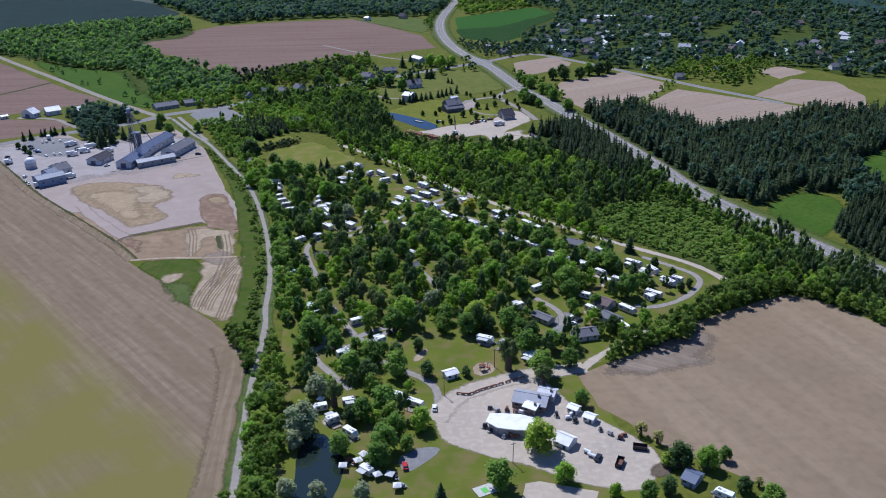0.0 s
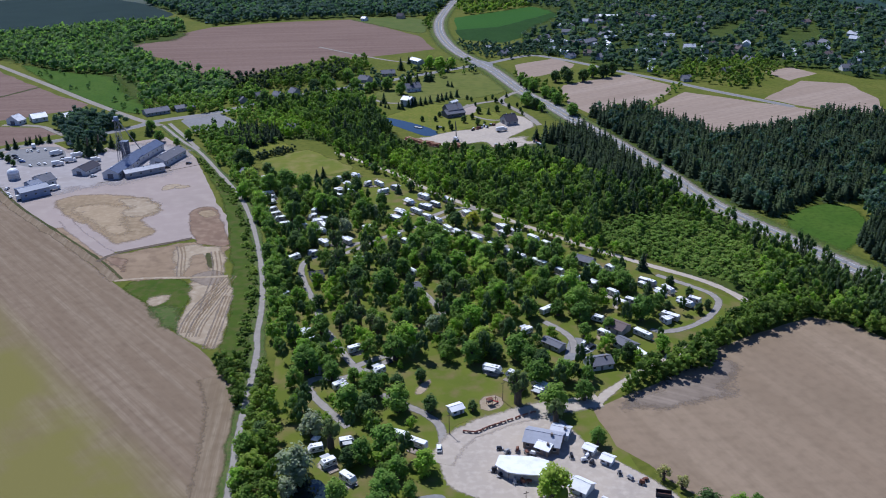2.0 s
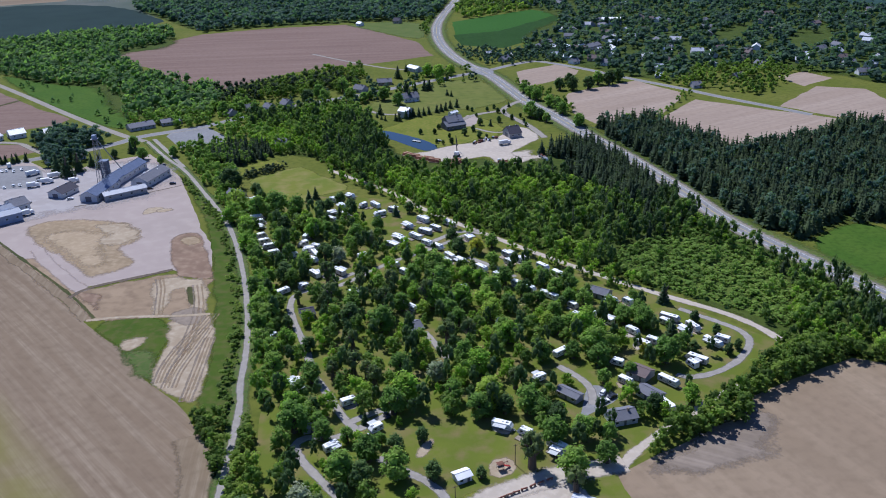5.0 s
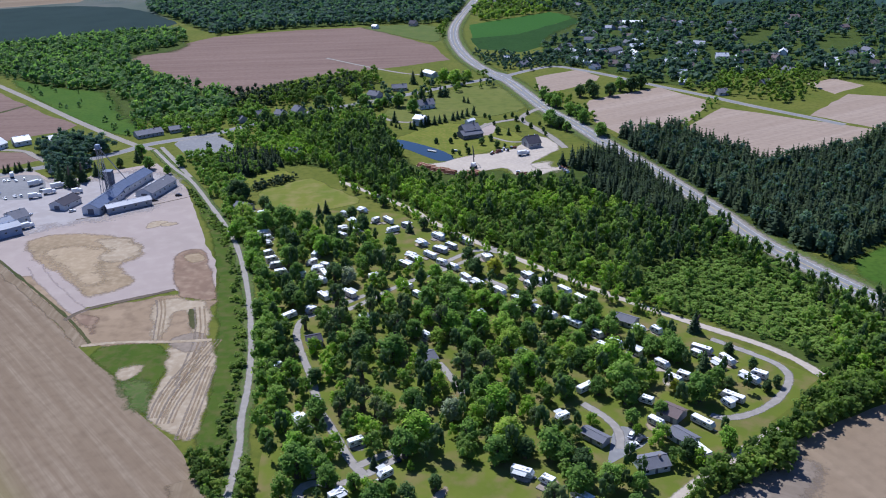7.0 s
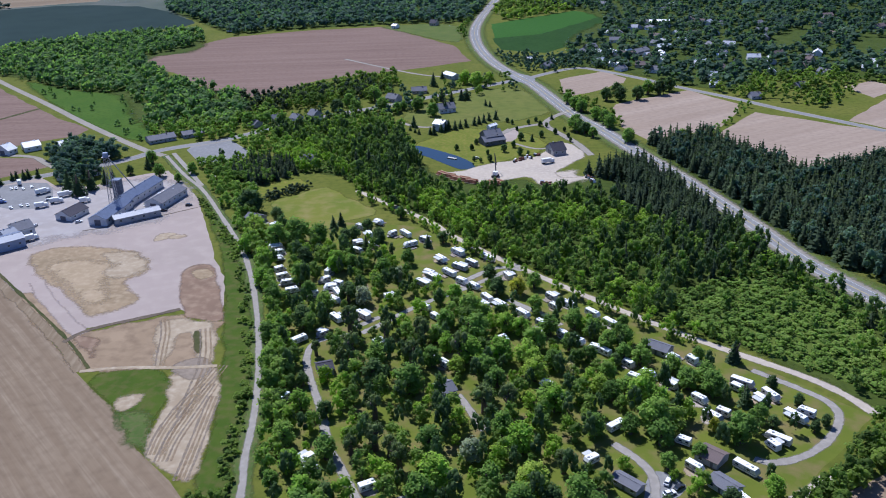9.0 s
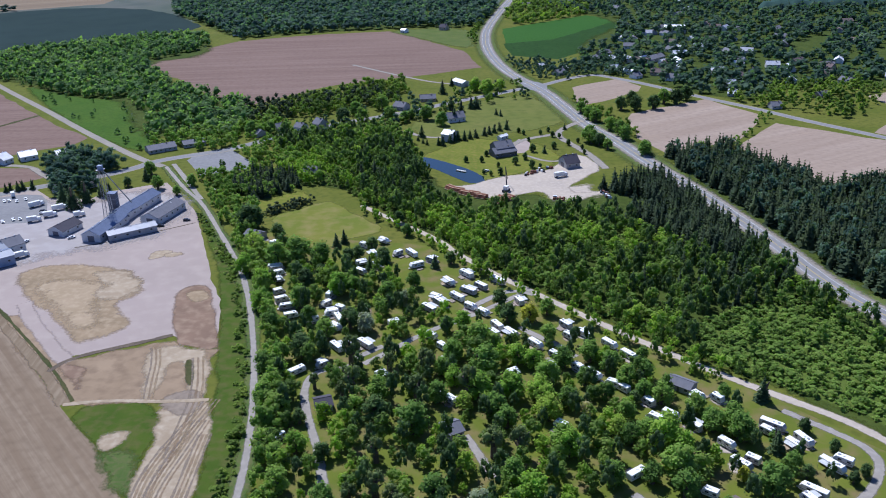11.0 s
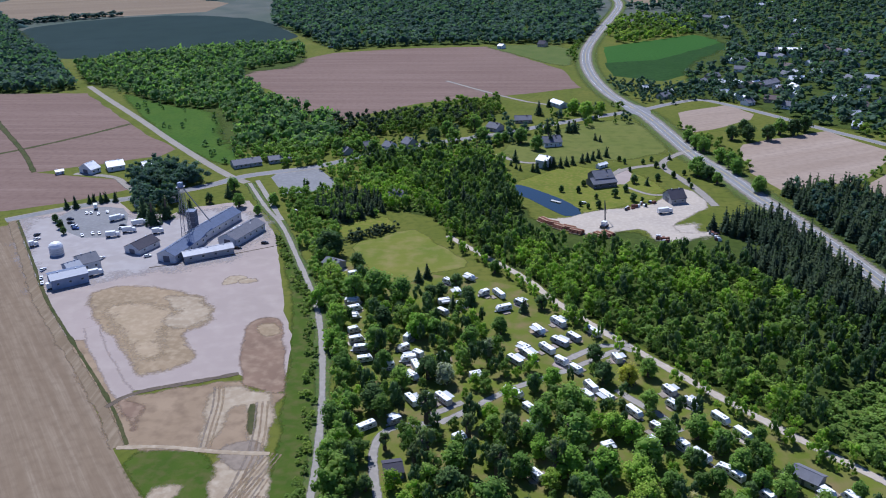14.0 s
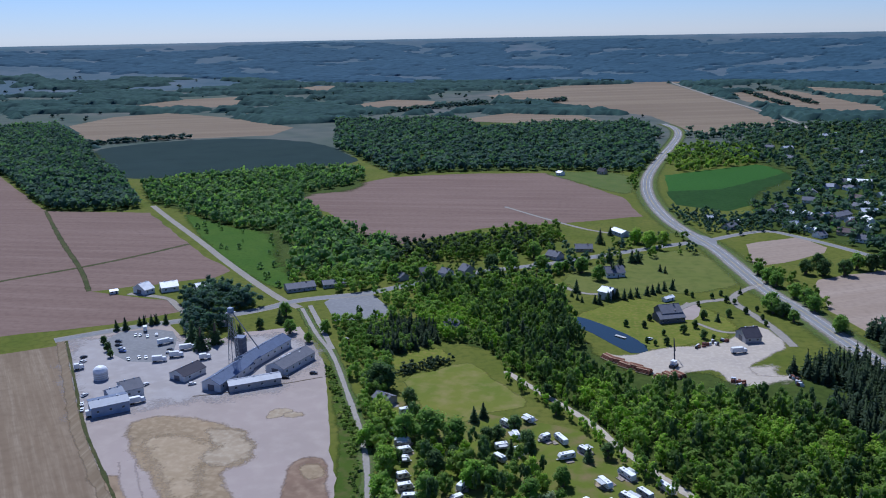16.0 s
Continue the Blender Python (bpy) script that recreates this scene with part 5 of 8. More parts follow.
wood("valley_wood", scattered(W_VALLEY, 8.0, rng, BARE, WAYS, 0.9), BROAD_FAR, LEAF_VALLEY, 11, "mixed valley wood in full leaf", rng, 0.85, 0.4)
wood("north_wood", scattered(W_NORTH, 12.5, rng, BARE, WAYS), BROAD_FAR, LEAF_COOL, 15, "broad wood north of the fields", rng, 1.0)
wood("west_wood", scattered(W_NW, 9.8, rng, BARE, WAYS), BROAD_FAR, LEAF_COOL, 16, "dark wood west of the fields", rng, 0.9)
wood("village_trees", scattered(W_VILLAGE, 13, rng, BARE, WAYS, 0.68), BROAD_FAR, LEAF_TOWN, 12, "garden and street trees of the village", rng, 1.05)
wood("garden_trees", scattered(W_HOUSE, 7.5, rng, BARE, WAYS, 0.85), BROAD_MID, LEAF_WOOD, 10, "garden trees round the houses", rng, 0.9)
wood("garden_trees", scattered(W_HOUSE2, 7, rng, BARE, WAYS, 0.85), BROAD_MID, LEAF_SCRUB, 9, "leafy trees by the crossroads", rng, 0.9)
wood("farm_trees", scattered(W_CROSS, 6.5, rng, BARE, WAYS, 0.85), BROAD_MID, LEAF_COOL, 12.5, "dark trees round the farmstead", rng, 1.0)
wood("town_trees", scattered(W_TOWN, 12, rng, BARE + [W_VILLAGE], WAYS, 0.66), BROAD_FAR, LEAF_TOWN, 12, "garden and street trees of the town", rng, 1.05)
wood("roadside_trees", scattered(W_EASTROAD, 9, rng, BARE + [W_TOWN, W_VILLAGE], WAYS, 0.6), BROAD_LOW, LEAF_WOOD, 11, "trees round the houses on the east road", rng, 0.95)
wood("field_hedge", scattered(W_E2, 6, rng, BARE, WAYS, 0.7), BROAD_MID, LEAF_SCRUB, 6, "bushes between two bare fields", rng, 0.95)
wood("lane_thicket", scattered(W_LANE, 7, rng, BARE + [W_VALLEY], WAYS, 0.75), BROAD_MID, LEAF_SCRUB, 9, "leafy thicket beside the lane", rng, 0.95)
wood("lane_thicket", scattered(W_TIP, 7, rng, BARE, WAYS, 0.8), BROAD_MID, LEAF_SCRUB, 9, "trees behind the crossroads", rng, 0.95)
wood("roadside_trees", scattered(W_HWY_E, 8, rng, [], WAYS, 0.8), BROAD_MID, LEAF_WOOD, 8, "round-topped trees along the highway", rng, 0.95)
wood("roadside_trees", scattered(W_HWY_N, 8, rng, [], WAYS, 0.8), BROAD_MID, LEAF_WOOD, 9, "trees on the highway's bend", rng, 0.95)
wood("trail_wood", scattered(W_TRAIL_N, 6, rng, BARE + [W_TRAIL_E], WAYS, 0.85), BROAD_MID, LEAF_SCRUB, 8.0, "leafy wood between the trail and the field", rng, 0.9)
wood("garden_trees", scattered(W_GARDENS, 7.5, rng, BARE, WAYS, 0.75), BROAD_LOW, LEAF_SCRUB, 9, "garden trees along the cross road", rng, 0.95)
wood("meadow_bushes", scattered(MEADOW_NW, 17, rng, [], WAYS, 0.6), BROAD_MID, LEAF_VALLEY, 5.5, "bushes scattered over the meadow strip", rng, 0.95)
wood("clipped_hedge", scattered(W_STRIP, 3.0, rng, [], []), SHRUB, LEAF_FIR, 4.5, "dark clipped hedge beside the playing field", rng, 1.1)
wood("trail_trees", scattered(W_TRAIL_E, 5.5, rng, BARE, WAYS, 0.85), BROAD_MID, LEAF_SCRUB, 8.5, "round leafy trees beside the trail", rng, 0.9)
wood("garden_trees", scattered(W_GARDENS2, 7.5, rng, BARE, WAYS, 0.85), BROAD_LOW, LEAF_FIR, 11, "dark trees at the field's edge", rng, 0.9)
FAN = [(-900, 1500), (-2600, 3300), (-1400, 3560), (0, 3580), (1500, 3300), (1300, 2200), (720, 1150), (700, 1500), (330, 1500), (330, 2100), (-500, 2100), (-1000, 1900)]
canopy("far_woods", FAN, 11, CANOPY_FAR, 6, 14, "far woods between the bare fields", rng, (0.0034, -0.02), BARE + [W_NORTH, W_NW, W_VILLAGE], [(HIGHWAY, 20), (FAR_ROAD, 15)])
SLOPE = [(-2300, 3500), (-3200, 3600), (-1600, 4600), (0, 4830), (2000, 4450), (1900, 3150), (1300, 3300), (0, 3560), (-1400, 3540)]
canopy("ridge_woods", SLOPE, 15, CANOPY_HAZE, 4, 9, "woods on the far ridge with haze in their colour", rng, (0.0036, -0.2))
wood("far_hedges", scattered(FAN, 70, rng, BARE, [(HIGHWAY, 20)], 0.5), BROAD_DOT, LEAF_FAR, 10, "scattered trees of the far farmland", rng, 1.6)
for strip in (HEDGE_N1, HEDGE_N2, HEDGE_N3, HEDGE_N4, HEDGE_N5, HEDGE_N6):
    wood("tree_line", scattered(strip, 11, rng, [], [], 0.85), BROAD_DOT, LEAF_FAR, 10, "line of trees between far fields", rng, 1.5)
bushes = scattered(W_VERGE, 3.0, rng, [], [(TRAIL, 3.0)], 0.8)
bushes = bushes[near_line(TRAIL, bushes[:, 0], bushes[:, 1], 7.5)]
wood("verge_bushes", bushes, SHRUB, LEAF_WOOD, 3.0, "low bushes along the trail", rng, 1.4, 0.4)
wood("crop_belt", scattered(W_BELT, 8.5, rng, [], [(HIGHWAY, 9)], 0.9), BROAD_LOW, LEAF_COOL, 9, "dark tree belt below the crop field", rng, 0.95)
wood("crop_trees", scattered(W_CROP_N, 11, rng, [CROP_EAST], [(HIGHWAY, 12)], 0.85), BROAD_FAR, LEAF_WOOD, 11, "light green trees above the crop field", rng, 0.95)
wood("trail_bushes", scattered(W_TRAILW, 3.8, rng, [FIELD_WEST], [(TRAIL, 2.4)], 0.9), BROAD_MID, LEAF_WOOD, 6.0, "bushes on the field side of the trail", rng, 1.1)


# ---- paints, walls and roofs ----
def banded(name, a, b2, period, rough=0.5, metal=0.0):
    """Sheet metal or boards: fine parallel lines in the object's own run, with dirt."""
    m, n, l, b = material(name, rough, metal)
    tc = n.new("ShaderNodeTexCoord")
    w = n.new("ShaderNodeTexWave")
    w.inputs["Scale"].default_value = 1.0 / period
    w.inputs["Distortion"].default_value = 0.4
    l.new(tc.outputs["Object"], w.inputs["Vector"])
    v = coords(n, l)
    col = blend(n, l, w.outputs["Fac"], a, b2)
    col = blend(n, l, noise_fac(n, l, v, 0.35, 5, 0.45, 0.85), col, tuple(x * 0.72 for x in a))
    l.new(col, b.inputs["Base Color"])
    return m


WHITE_WALL = banded("white_siding", (0.72, 0.72, 0.70), (0.66, 0.66, 0.64), 0.8)
PALE_WALL = banded("pale_grey_siding", (0.55, 0.56, 0.57), (0.49, 0.50, 0.51), 0.8)
GREY_WALL = banded("grey_siding", (0.36, 0.36, 0.36), (0.31, 0.31, 0.32), 0.8)
TAN_WALL = banded("tan_siding", (0.40, 0.34, 0.27), (0.36, 0.30, 0.24), 0.8)
DARK_WALL = banded("dark_siding", (0.13, 0.13, 0.15), (0.11, 0.11, 0.13), 0.8)
BLUE_WALL = banded("blue_grey_siding", (0.27, 0.32, 0.42), (0.23, 0.28, 0.37), 0.8)
STONE_WALL = banded("brown_stone_wall", (0.27, 0.22, 0.18), (0.21, 0.17, 0.14), 0.9, 0.9)
WHITE_ROOF = banded("white_metal_roof", (0.80, 0.80, 0.79), (0.74, 0.74, 0.74), 1.2, 0.45)
PALE_ROOF = banded("pale_metal_roof", (0.56, 0.57, 0.59), (0.50, 0.51, 0.53), 1.2, 0.45)
GREY_ROOF = banded("grey_metal_roof", (0.36, 0.37, 0.41), (0.31, 0.32, 0.36), 1.2, 0.5)
BLUE_ROOF = banded("blue_grey_metal_roof", (0.12, 0.15, 0.23), (0.10, 0.125, 0.19), 1.2, 0.5)
SLATE_ROOF = banded("slate_grey_shingles", (0.17, 0.17, 0.19), (0.14, 0.14, 0.16), 0.7, 0.9)
DARK_ROOF = banded("dark_shingles", (0.075, 0.07, 0.085), (0.06, 0.055, 0.07), 0.7, 0.9)
BROWN_ROOF = banded("brown_shingles", (0.17, 0.13, 0.12), (0.14, 0.105, 0.10), 0.7, 0.9)
CAMPER_WHITE = plain("camper_white", (0.72, 0.72, 0.70), 0.4, 0, 0.12)
CAMPER_CREAM = plain("camper_cream", (0.62, 0.58, 0.50), 0.45, 0, 0.15)
CAMPER_GREY = plain("camper_grey", (0.33, 0.34, 0.36), 0.45, 0, 0.2)
CAMPER_ROOF = plain("rubber_roof_white", (0.80, 0.80, 0.79), 0.55, 0, 0.14, 2.5)
STRIPE = plain("camper_stripe", (0.20, 0.20, 0.23), 0.5)
AWNING = plain("awning_cloth", (0.52, 0.53, 0.52), 0.8)
DECK = plain("weathered_deck", (0.30, 0.25, 0.20), 0.9, 0, 0.3)
TYRE = plain("tyre_rubber", (0.02, 0.02, 0.02), 0.9)
STEEL = plain("dull_steel", (0.32, 0.32, 0.33), 0.5, 0.6)
WHITE_PAINT = plain("white_car_paint", (0.75, 0.75, 0.75), 0.3, 0, 0.06)
DARK_PAINT = plain("dark_car_paint", (0.03, 0.032, 0.04), 0.3, 0, 0.1)
GREY_PAINT = plain("silver_car_paint", (0.36, 0.37, 0.38), 0.3, 0.3, 0.08)
RED_PAINT = plain("red_car_paint", (0.42, 0.03, 0.03), 0.3, 0, 0.1)
BLUE_PAINT = plain("blue_car_paint", (0.05, 0.09, 0.26), 0.3, 0, 0.1)
RUST = plain("rusty_brown", (0.20, 0.09, 0.06), 0.9, 0, 0.4)
LOG_BARK = plain("red_brown_logs", (0.25, 0.105, 0.07), 0.95, 0, 0.35, 3.0)
CUT_WOOD = plain("cut_wood", (0.48, 0.36, 0.22), 0.9)
CONCRETE = plain("pale_concrete", (0.50, 0.49, 0.46), 0.9, 0, 0.2)
ROCK = plain("brown_boulders", (0.26, 0.20, 0.16), 0.95, 0, 0.35, 2.0)
GREEN_CLOTH = plain("green_play_mat", (0.16, 0.50, 0.12), 0.8)
GLASS, _n, _l, _b = material("window_glass", 0.08)
_b.inputs["Base Color"].default_value = (0.03, 0.04, 0.05, 1)
_b.inputs["Specular IOR Level"].default_value = 0.6
CROWN = {
    "green": leafy("green_crown", (0.117, 0.197, 0.043), (0.174, 0.276, 0.056), (0.234, 0.335, 0.065), 0.35, True),
    "dark": leafy("dark_crown", (0.060, 0.098, 0.035), (0.084, 0.138, 0.043), (0.117, 0.177, 0.055), 0.25, True),
    "bright": leafy("bright_crown", (0.200, 0.315, 0.049), (0.258, 0.394, 0.056), (0.328, 0.400, 0.070), 0.4, True),
    "fir": leafy("fir_crown", (0.052, 0.082, 0.039), (0.070, 0.109, 0.043), (0.094, 0.138, 0.055), 0.15, True),
    "pine": leafy("pine_crown", (0.107, 0.147, 0.055), (0.140, 0.177, 0.065), (0.174, 0.217, 0.077), 0.25, True),
    "willow": leafy("willow_crown", (0.234, 0.276, 0.163), (0.304, 0.335, 0.208), (0.351, 0.373, 0.240), 0.3, True),
    "gold": leafy("golden_crown", (0.426, 0.394, 0.043), (0.426, 0.400, 0.055), (0.426, 0.400, 0.065), 0.4, True),
    "sparse": leafy("sparse_crown", (0.304, 0.296, 0.130), (0.375, 0.335, 0.152), (0.426, 0.373, 0.196), 0.3, True),
}


# ---- where things stand ----
CAMPERS_NORTH = [(-25.4, 574.5, 30, 8.6), (-17.6, 581.3, -43, 7.2), (1.5, 561.9, -51, 9.1), (-7.6, 552.7, -54, 8.4), (8.8, 546.8, -49, 8.7), (17.7, 553.2, -52, 10.2), (2.3, 541.8, -42, 9.5), (-3.4, 534.9, -51, 10.3), (-11.8, 529.0, -55, 9.6), (-28.9, 590.9, -56, 8.9), (-17.3, 522.9, -48, 9.5), (-55.8, 579.5, 26, 6.7), (-55.0, 567.4, -40, 7.2), (-50.2, 591.0, -65, 7.4), (-103.1, 576.2, 18, 7.5), (-100.1, 567.9, 30, 7.1), (-98.5, 559.4, 16, 5.5), (-95.2, 545.1, 33, 6.0), (-92.0, 536.0, 28, 6.6), (-87.7, 527.9, 15, 7.5), (-84.0, 518.1, 21, 6.6), (-109.9, 585.8, -28, 6.0)]
CAMPERS_WEST = [(-110.2, 609.9, 36, 5.6), (-68.1, 540.2, 71, 5.8), (-64.6, 520.3, 22, 6.2), (-61.2, 524.9, -34, 5.8), (-60.2, 513.9, -66, 9.3), (-49.5, 523.5, 55, 5.6), (-33.3, 508.8, 25, 5.5), (-16.6, 496.2, -36, 9.5), (-72.3, 466.5, 43, 8.4), (-62.0, 471.4, 38, 5.9), (-57.8, 486.6, -53, 8.6), (-45.1, 488.9, -47, 9.4), (-35.5, 462.9, 38, 5.6), (15.2, 504.1, -60, 8.0), (21.4, 496.6, -53, 7.6), (31.8, 486.2, -54, 8.3), (27.3, 528.8, -68, 7.2), (47.2, 503.7, -56, 6.4), (54.4, 495.0, -47, 7.6), (64.6, 484.9, -54, 8.1), (39.3, 476.6, -47, 5.5), (71.3, 474.9, -54, 8.2)]
CAMPERS_CENTRE = [(53.7, 459.6, -51, 7.9), (60.4, 452.8, -31, 5.6), (64.3, 448.9, -49, 5.5), (83.7, 452.9, -50, 5.5), (92.7, 442.2, -55, 5.5), (99.8, 440.9, -57, 5.7), (72.4, 439.0, -56, 5.5), (79.0, 429.6, -45, 7.2), (72.8, 427.7, -43, 7.3), (76.7, 421.8, -50, 5.5), (-72.7, 513.5, 25, 5.5), (-50.3, 487.8, -51, 6.5), (-60.6, 505.7, -42, 6.8), (-68.5, 529.8, 45, 5.5), (-56.9, 603.9, -38, 6.2), (-46.0, 610.0, -42, 7.0), (-47.3, 574.8, -51, 7.1), (-36.7, 591.2, 43, 5.5), (-13.7, 534.9, -40, 6.2), (9.4, 517.4, -49, 6.9), (3.3, 524.0, -43, 7.1), (47.2, 493.6, -51, 5.5)]
CAMPERS_ROW = [(13.4, 497.1, -53, 7.1), (37.0, 467.0, -50, 5.5), (47.8, 466.2, -55, 5.5), (20.3, 462.6, 30, 5.5), (-7.1, 472.5, 36, 5.5), (-9.9, 485.3, -49, 5.5), (36.2, 424.2, -44, 5.8), (-10.7, 447.8, -44, 5.5), (-5.7, 442.3, -49, 5.5), (85.7, 422.1, -48, 6.9), (115.4, 422.0, -40, 9.5), (112.2, 418.2, -50, 5.5), (118.9, 409.6, -59, 7.3), (123.4, 412.4, -67, 8.4), (127.8, 397.5, -56, 9.9), (132.8, 400.3, -42, 7.2), (116.3, 384.2, -43, 10.3), (113.1, 380.3, -64, 5.5), (99.4, 367.6, -51, 10.0), (96.7, 398.9, -51, 8.4), (101.4, 401.5, -42, 5.5), (95.0, 410.9, -53, 7.4)]
CAMPERS_LOOP = [(93.3, 351.0, -64, 9.2), (81.9, 368.8, -51, 6.5), (81.8, 384.0, -36, 5.5), (59.3, 394.5, 36, 7.5), (36.0, 336.7, -41, 6.0), (46.6, 327.5, -46, 7.6), (27.9, 341.6, -27, 8.5), (-31.9, 362.6, 27, 7.0), (-55.3, 378.3, 45, 5.5), (-52.8, 372.1, 29, 5.5), (-71.0, 418.8, 54, 5.5), (-20.5, 343.2, 37, 5.5), (-36.0, 333.2, 38, 5.5), (46.7, 374.2, 33, 5.8), (-36.6, 332.3, 30, 5.5), (-12.3, 296.8, -27, 9.4), (-4.7, 290.8, -33, 8.1), (-42.2, 289.6, 16, 6.1), (-36.7, 280.9, 33, 5.5), (-29.0, 271.9, -45, 6.5), (-30.9, 293.3, 14, 5.5), (45.8, 323.5, -38, 5.5)]
CAMPERS_POND = [(100.3, 229.9, -41, 7.1), (-21.6, 248.6, -42, 5.5)]
CAMPERS = CAMPERS_NORTH + CAMPERS_WEST + CAMPERS_CENTRE + CAMPERS_ROW + CAMPERS_LOOP + CAMPERS_POND
DARK_TREES_A = [(-130.4, 638.0, 17.0, 16.9), (-109.9, 620.5, 10.5, 8.5), (-82.5, 551.6, 12.4, 10.2), (-75.7, 561.8, 9.5, 7.5), (-53.7, 506.4, 11.8, 9.6), (-51.8, 598.4, 9.4, 7.4), (-58.3, 587.1, 9.2, 7.3), (-63.8, 582.6, 9.8, 7.8), (-44.2, 583.0, 9.8, 7.8), (-39.4, 641.6, 8.6, 6.7), (-6.7, 578.2, 8.3, 6.5), (17.7, 526.6, 9.9, 7.9), (20.8, 509.6, 10.6, 8.6), (27.1, 490.4, 5.3, 3.9), (66.9, 440.0, 6.6, 5.0), (-71.9, 480.3, 12.8, 10.5), (-74.4, 445.5, 9.3, 7.4), (-64.7, 429.5, 7.1, 5.4), (-52.4, 406.4, 8.4, 6.6), (-35.3, 429.8, 12.6, 10.3), (-44.8, 437.6, 6.7, 5.1), (-45.8, 355.8, 8.9, 7.0), (-12.4, 329.1, 8.7, 6.8), (30.0, 351.4, 9.2, 7.3)]
DARK_TREES_B = [(48.9, 343.3, 9.9, 7.9), (126.1, 419.3, 6.5, 4.9), (132.6, 407.6, 5.8, 4.3), (137.4, 393.1, 5.7, 4.1), (131.8, 389.2, 5.6, 4.1), (117.3, 392.6, 6.2, 4.6), (88.3, 348.3, 9.2, 7.3), (-2.9, 335.9, 6.7, 5.1), (-24.4, 312.2, 10.7, 8.6), (-29.4, 280.3, 8.9, 7.0), (0.7, 313.3, 8.0, 6.2), (17.5, 312.7, 5.3, 3.8), (90.3, 247.5, 11.4, 9.2), (108.5, 232.6, 7.1, 5.4), (82.5, 233.5, 7.5, 5.8), (-62.6, 297.3, 9.8, 7.8), (3.2, 762.9, 5.2, 3.7), (14.9, 762.3, 5.2, 3.7), (19.0, 776.7, 5.3, 3.8), (39.4, 754.5, 6.7, 5.1), (47.4, 765.8, 6.0, 4.4), (54.9, 785.0, 7.0, 5.3), (51.2, 745.7, 6.6, 5.0), (56.9, 744.0, 4.2, 2.8)]
DARK_TREES_C = [(71.8, 792.5, 6.2, 4.6), (83.9, 800.6, 5.4, 3.9), (79.2, 821.8, 4.6, 3.2), (53.8, 813.7, 4.1, 2.8), (27.6, 731.1, 5.7, 4.2), (15.8, 733.8, 4.2, 2.8), (20.7, 729.5, 4.2, 2.8), (26.8, 749.0, 4.3, 2.9), (65.0, 833.2, 4.7, 3.3), (72.2, 841.2, 4.7, 3.3), (74.2, 824.8, 5.5, 4.0), (107.3, 797.5, 11.3, 9.2), (93.2, 789.0, 4.4, 3.0), (93.4, 776.3, 4.3, 3.0), (92.3, 807.0, 4.5, 3.1), (47.7, 840.6, 4.8, 3.3), (51.2, 834.0, 4.7, 3.3), (-326.4, 679.9, 5.9, 4.4), (-316.1, 668.1, 6.6, 5.0), (-308.4, 658.7, 5.7, 4.2), (-103.4, 883.8, 15.6, 13.0), (-237.6, 723.3, 7.8, 6.1), (173.1, 908.1, 14.5, 12.0), (156.8, 905.0, 15.5, 12.9)]
DARK_TREES_D = [(144.2, 908.4, 13.6, 11.2), (157.1, 927.2, 13.9, 11.4), (197.5, 925.4, 15.8, 13.2), (209.8, 937.6, 15.0, 12.4)]
DARK_TREES = DARK_TREES_A + DARK_TREES_B + DARK_TREES_C + DARK_TREES_D
BRIGHT_TREES_A = [(-116.7, 594.1, 15.0, 12.4), (-119.3, 572.1, 11.7, 9.5), (-103.9, 551.1, 12.5, 10.2), (-101.4, 527.8, 11.3, 9.2), (-64.3, 544.4, 13.5, 11.1), (-0.6, 504.0, 10.6, 8.5), (22.3, 471.3, 11.3, 9.1), (28.9, 468.3, 10.2, 8.2), (18.6, 445.0, 13.9, 11.5), (29.0, 443.0, 12.4, 10.1), (5.9, 444.6, 13.9, 11.5), (-4.9, 455.2, 9.9, 7.9), (31.9, 429.4, 11.9, 9.7), (-0.4, 437.4, 9.0, 7.1), (77.7, 406.7, 11.5, 9.3), (-62.9, 410.5, 10.7, 8.6), (-8.7, 362.1, 15.1, 12.5), (-60.7, 373.0, 10.7, 8.6), (-54.2, 357.9, 11.2, 9.1), (22.2, 381.9, 13.0, 10.6), (24.5, 358.3, 14.0, 11.6), (37.2, 407.0, 12.7, 10.4), (72.6, 411.9, 15.0, 12.5), (56.9, 418.0, 9.8, 7.8)]
BRIGHT_TREES_B = [(104.4, 354.1, 9.3, 7.4), (31.8, 438.5, 11.4, 9.2), (-2.0, 275.5, 10.8, 8.7), (41.4, 259.4, 14.5, 12.0), (47.9, 241.1, 9.0, 7.1), (63.9, 232.6, 5.8, 4.2), (100.1, 246.4, 10.0, 8.0), (86.5, 247.8, 6.9, 5.2), (-66.9, 270.3, 9.6, 7.7), (26.1, 980.6, 17.0, 16.2), (14.1, 995.1, 15.0, 12.4), (39.4, 997.0, 12.6, 10.3)]
BRIGHT_TREES = BRIGHT_TREES_A + BRIGHT_TREES_B
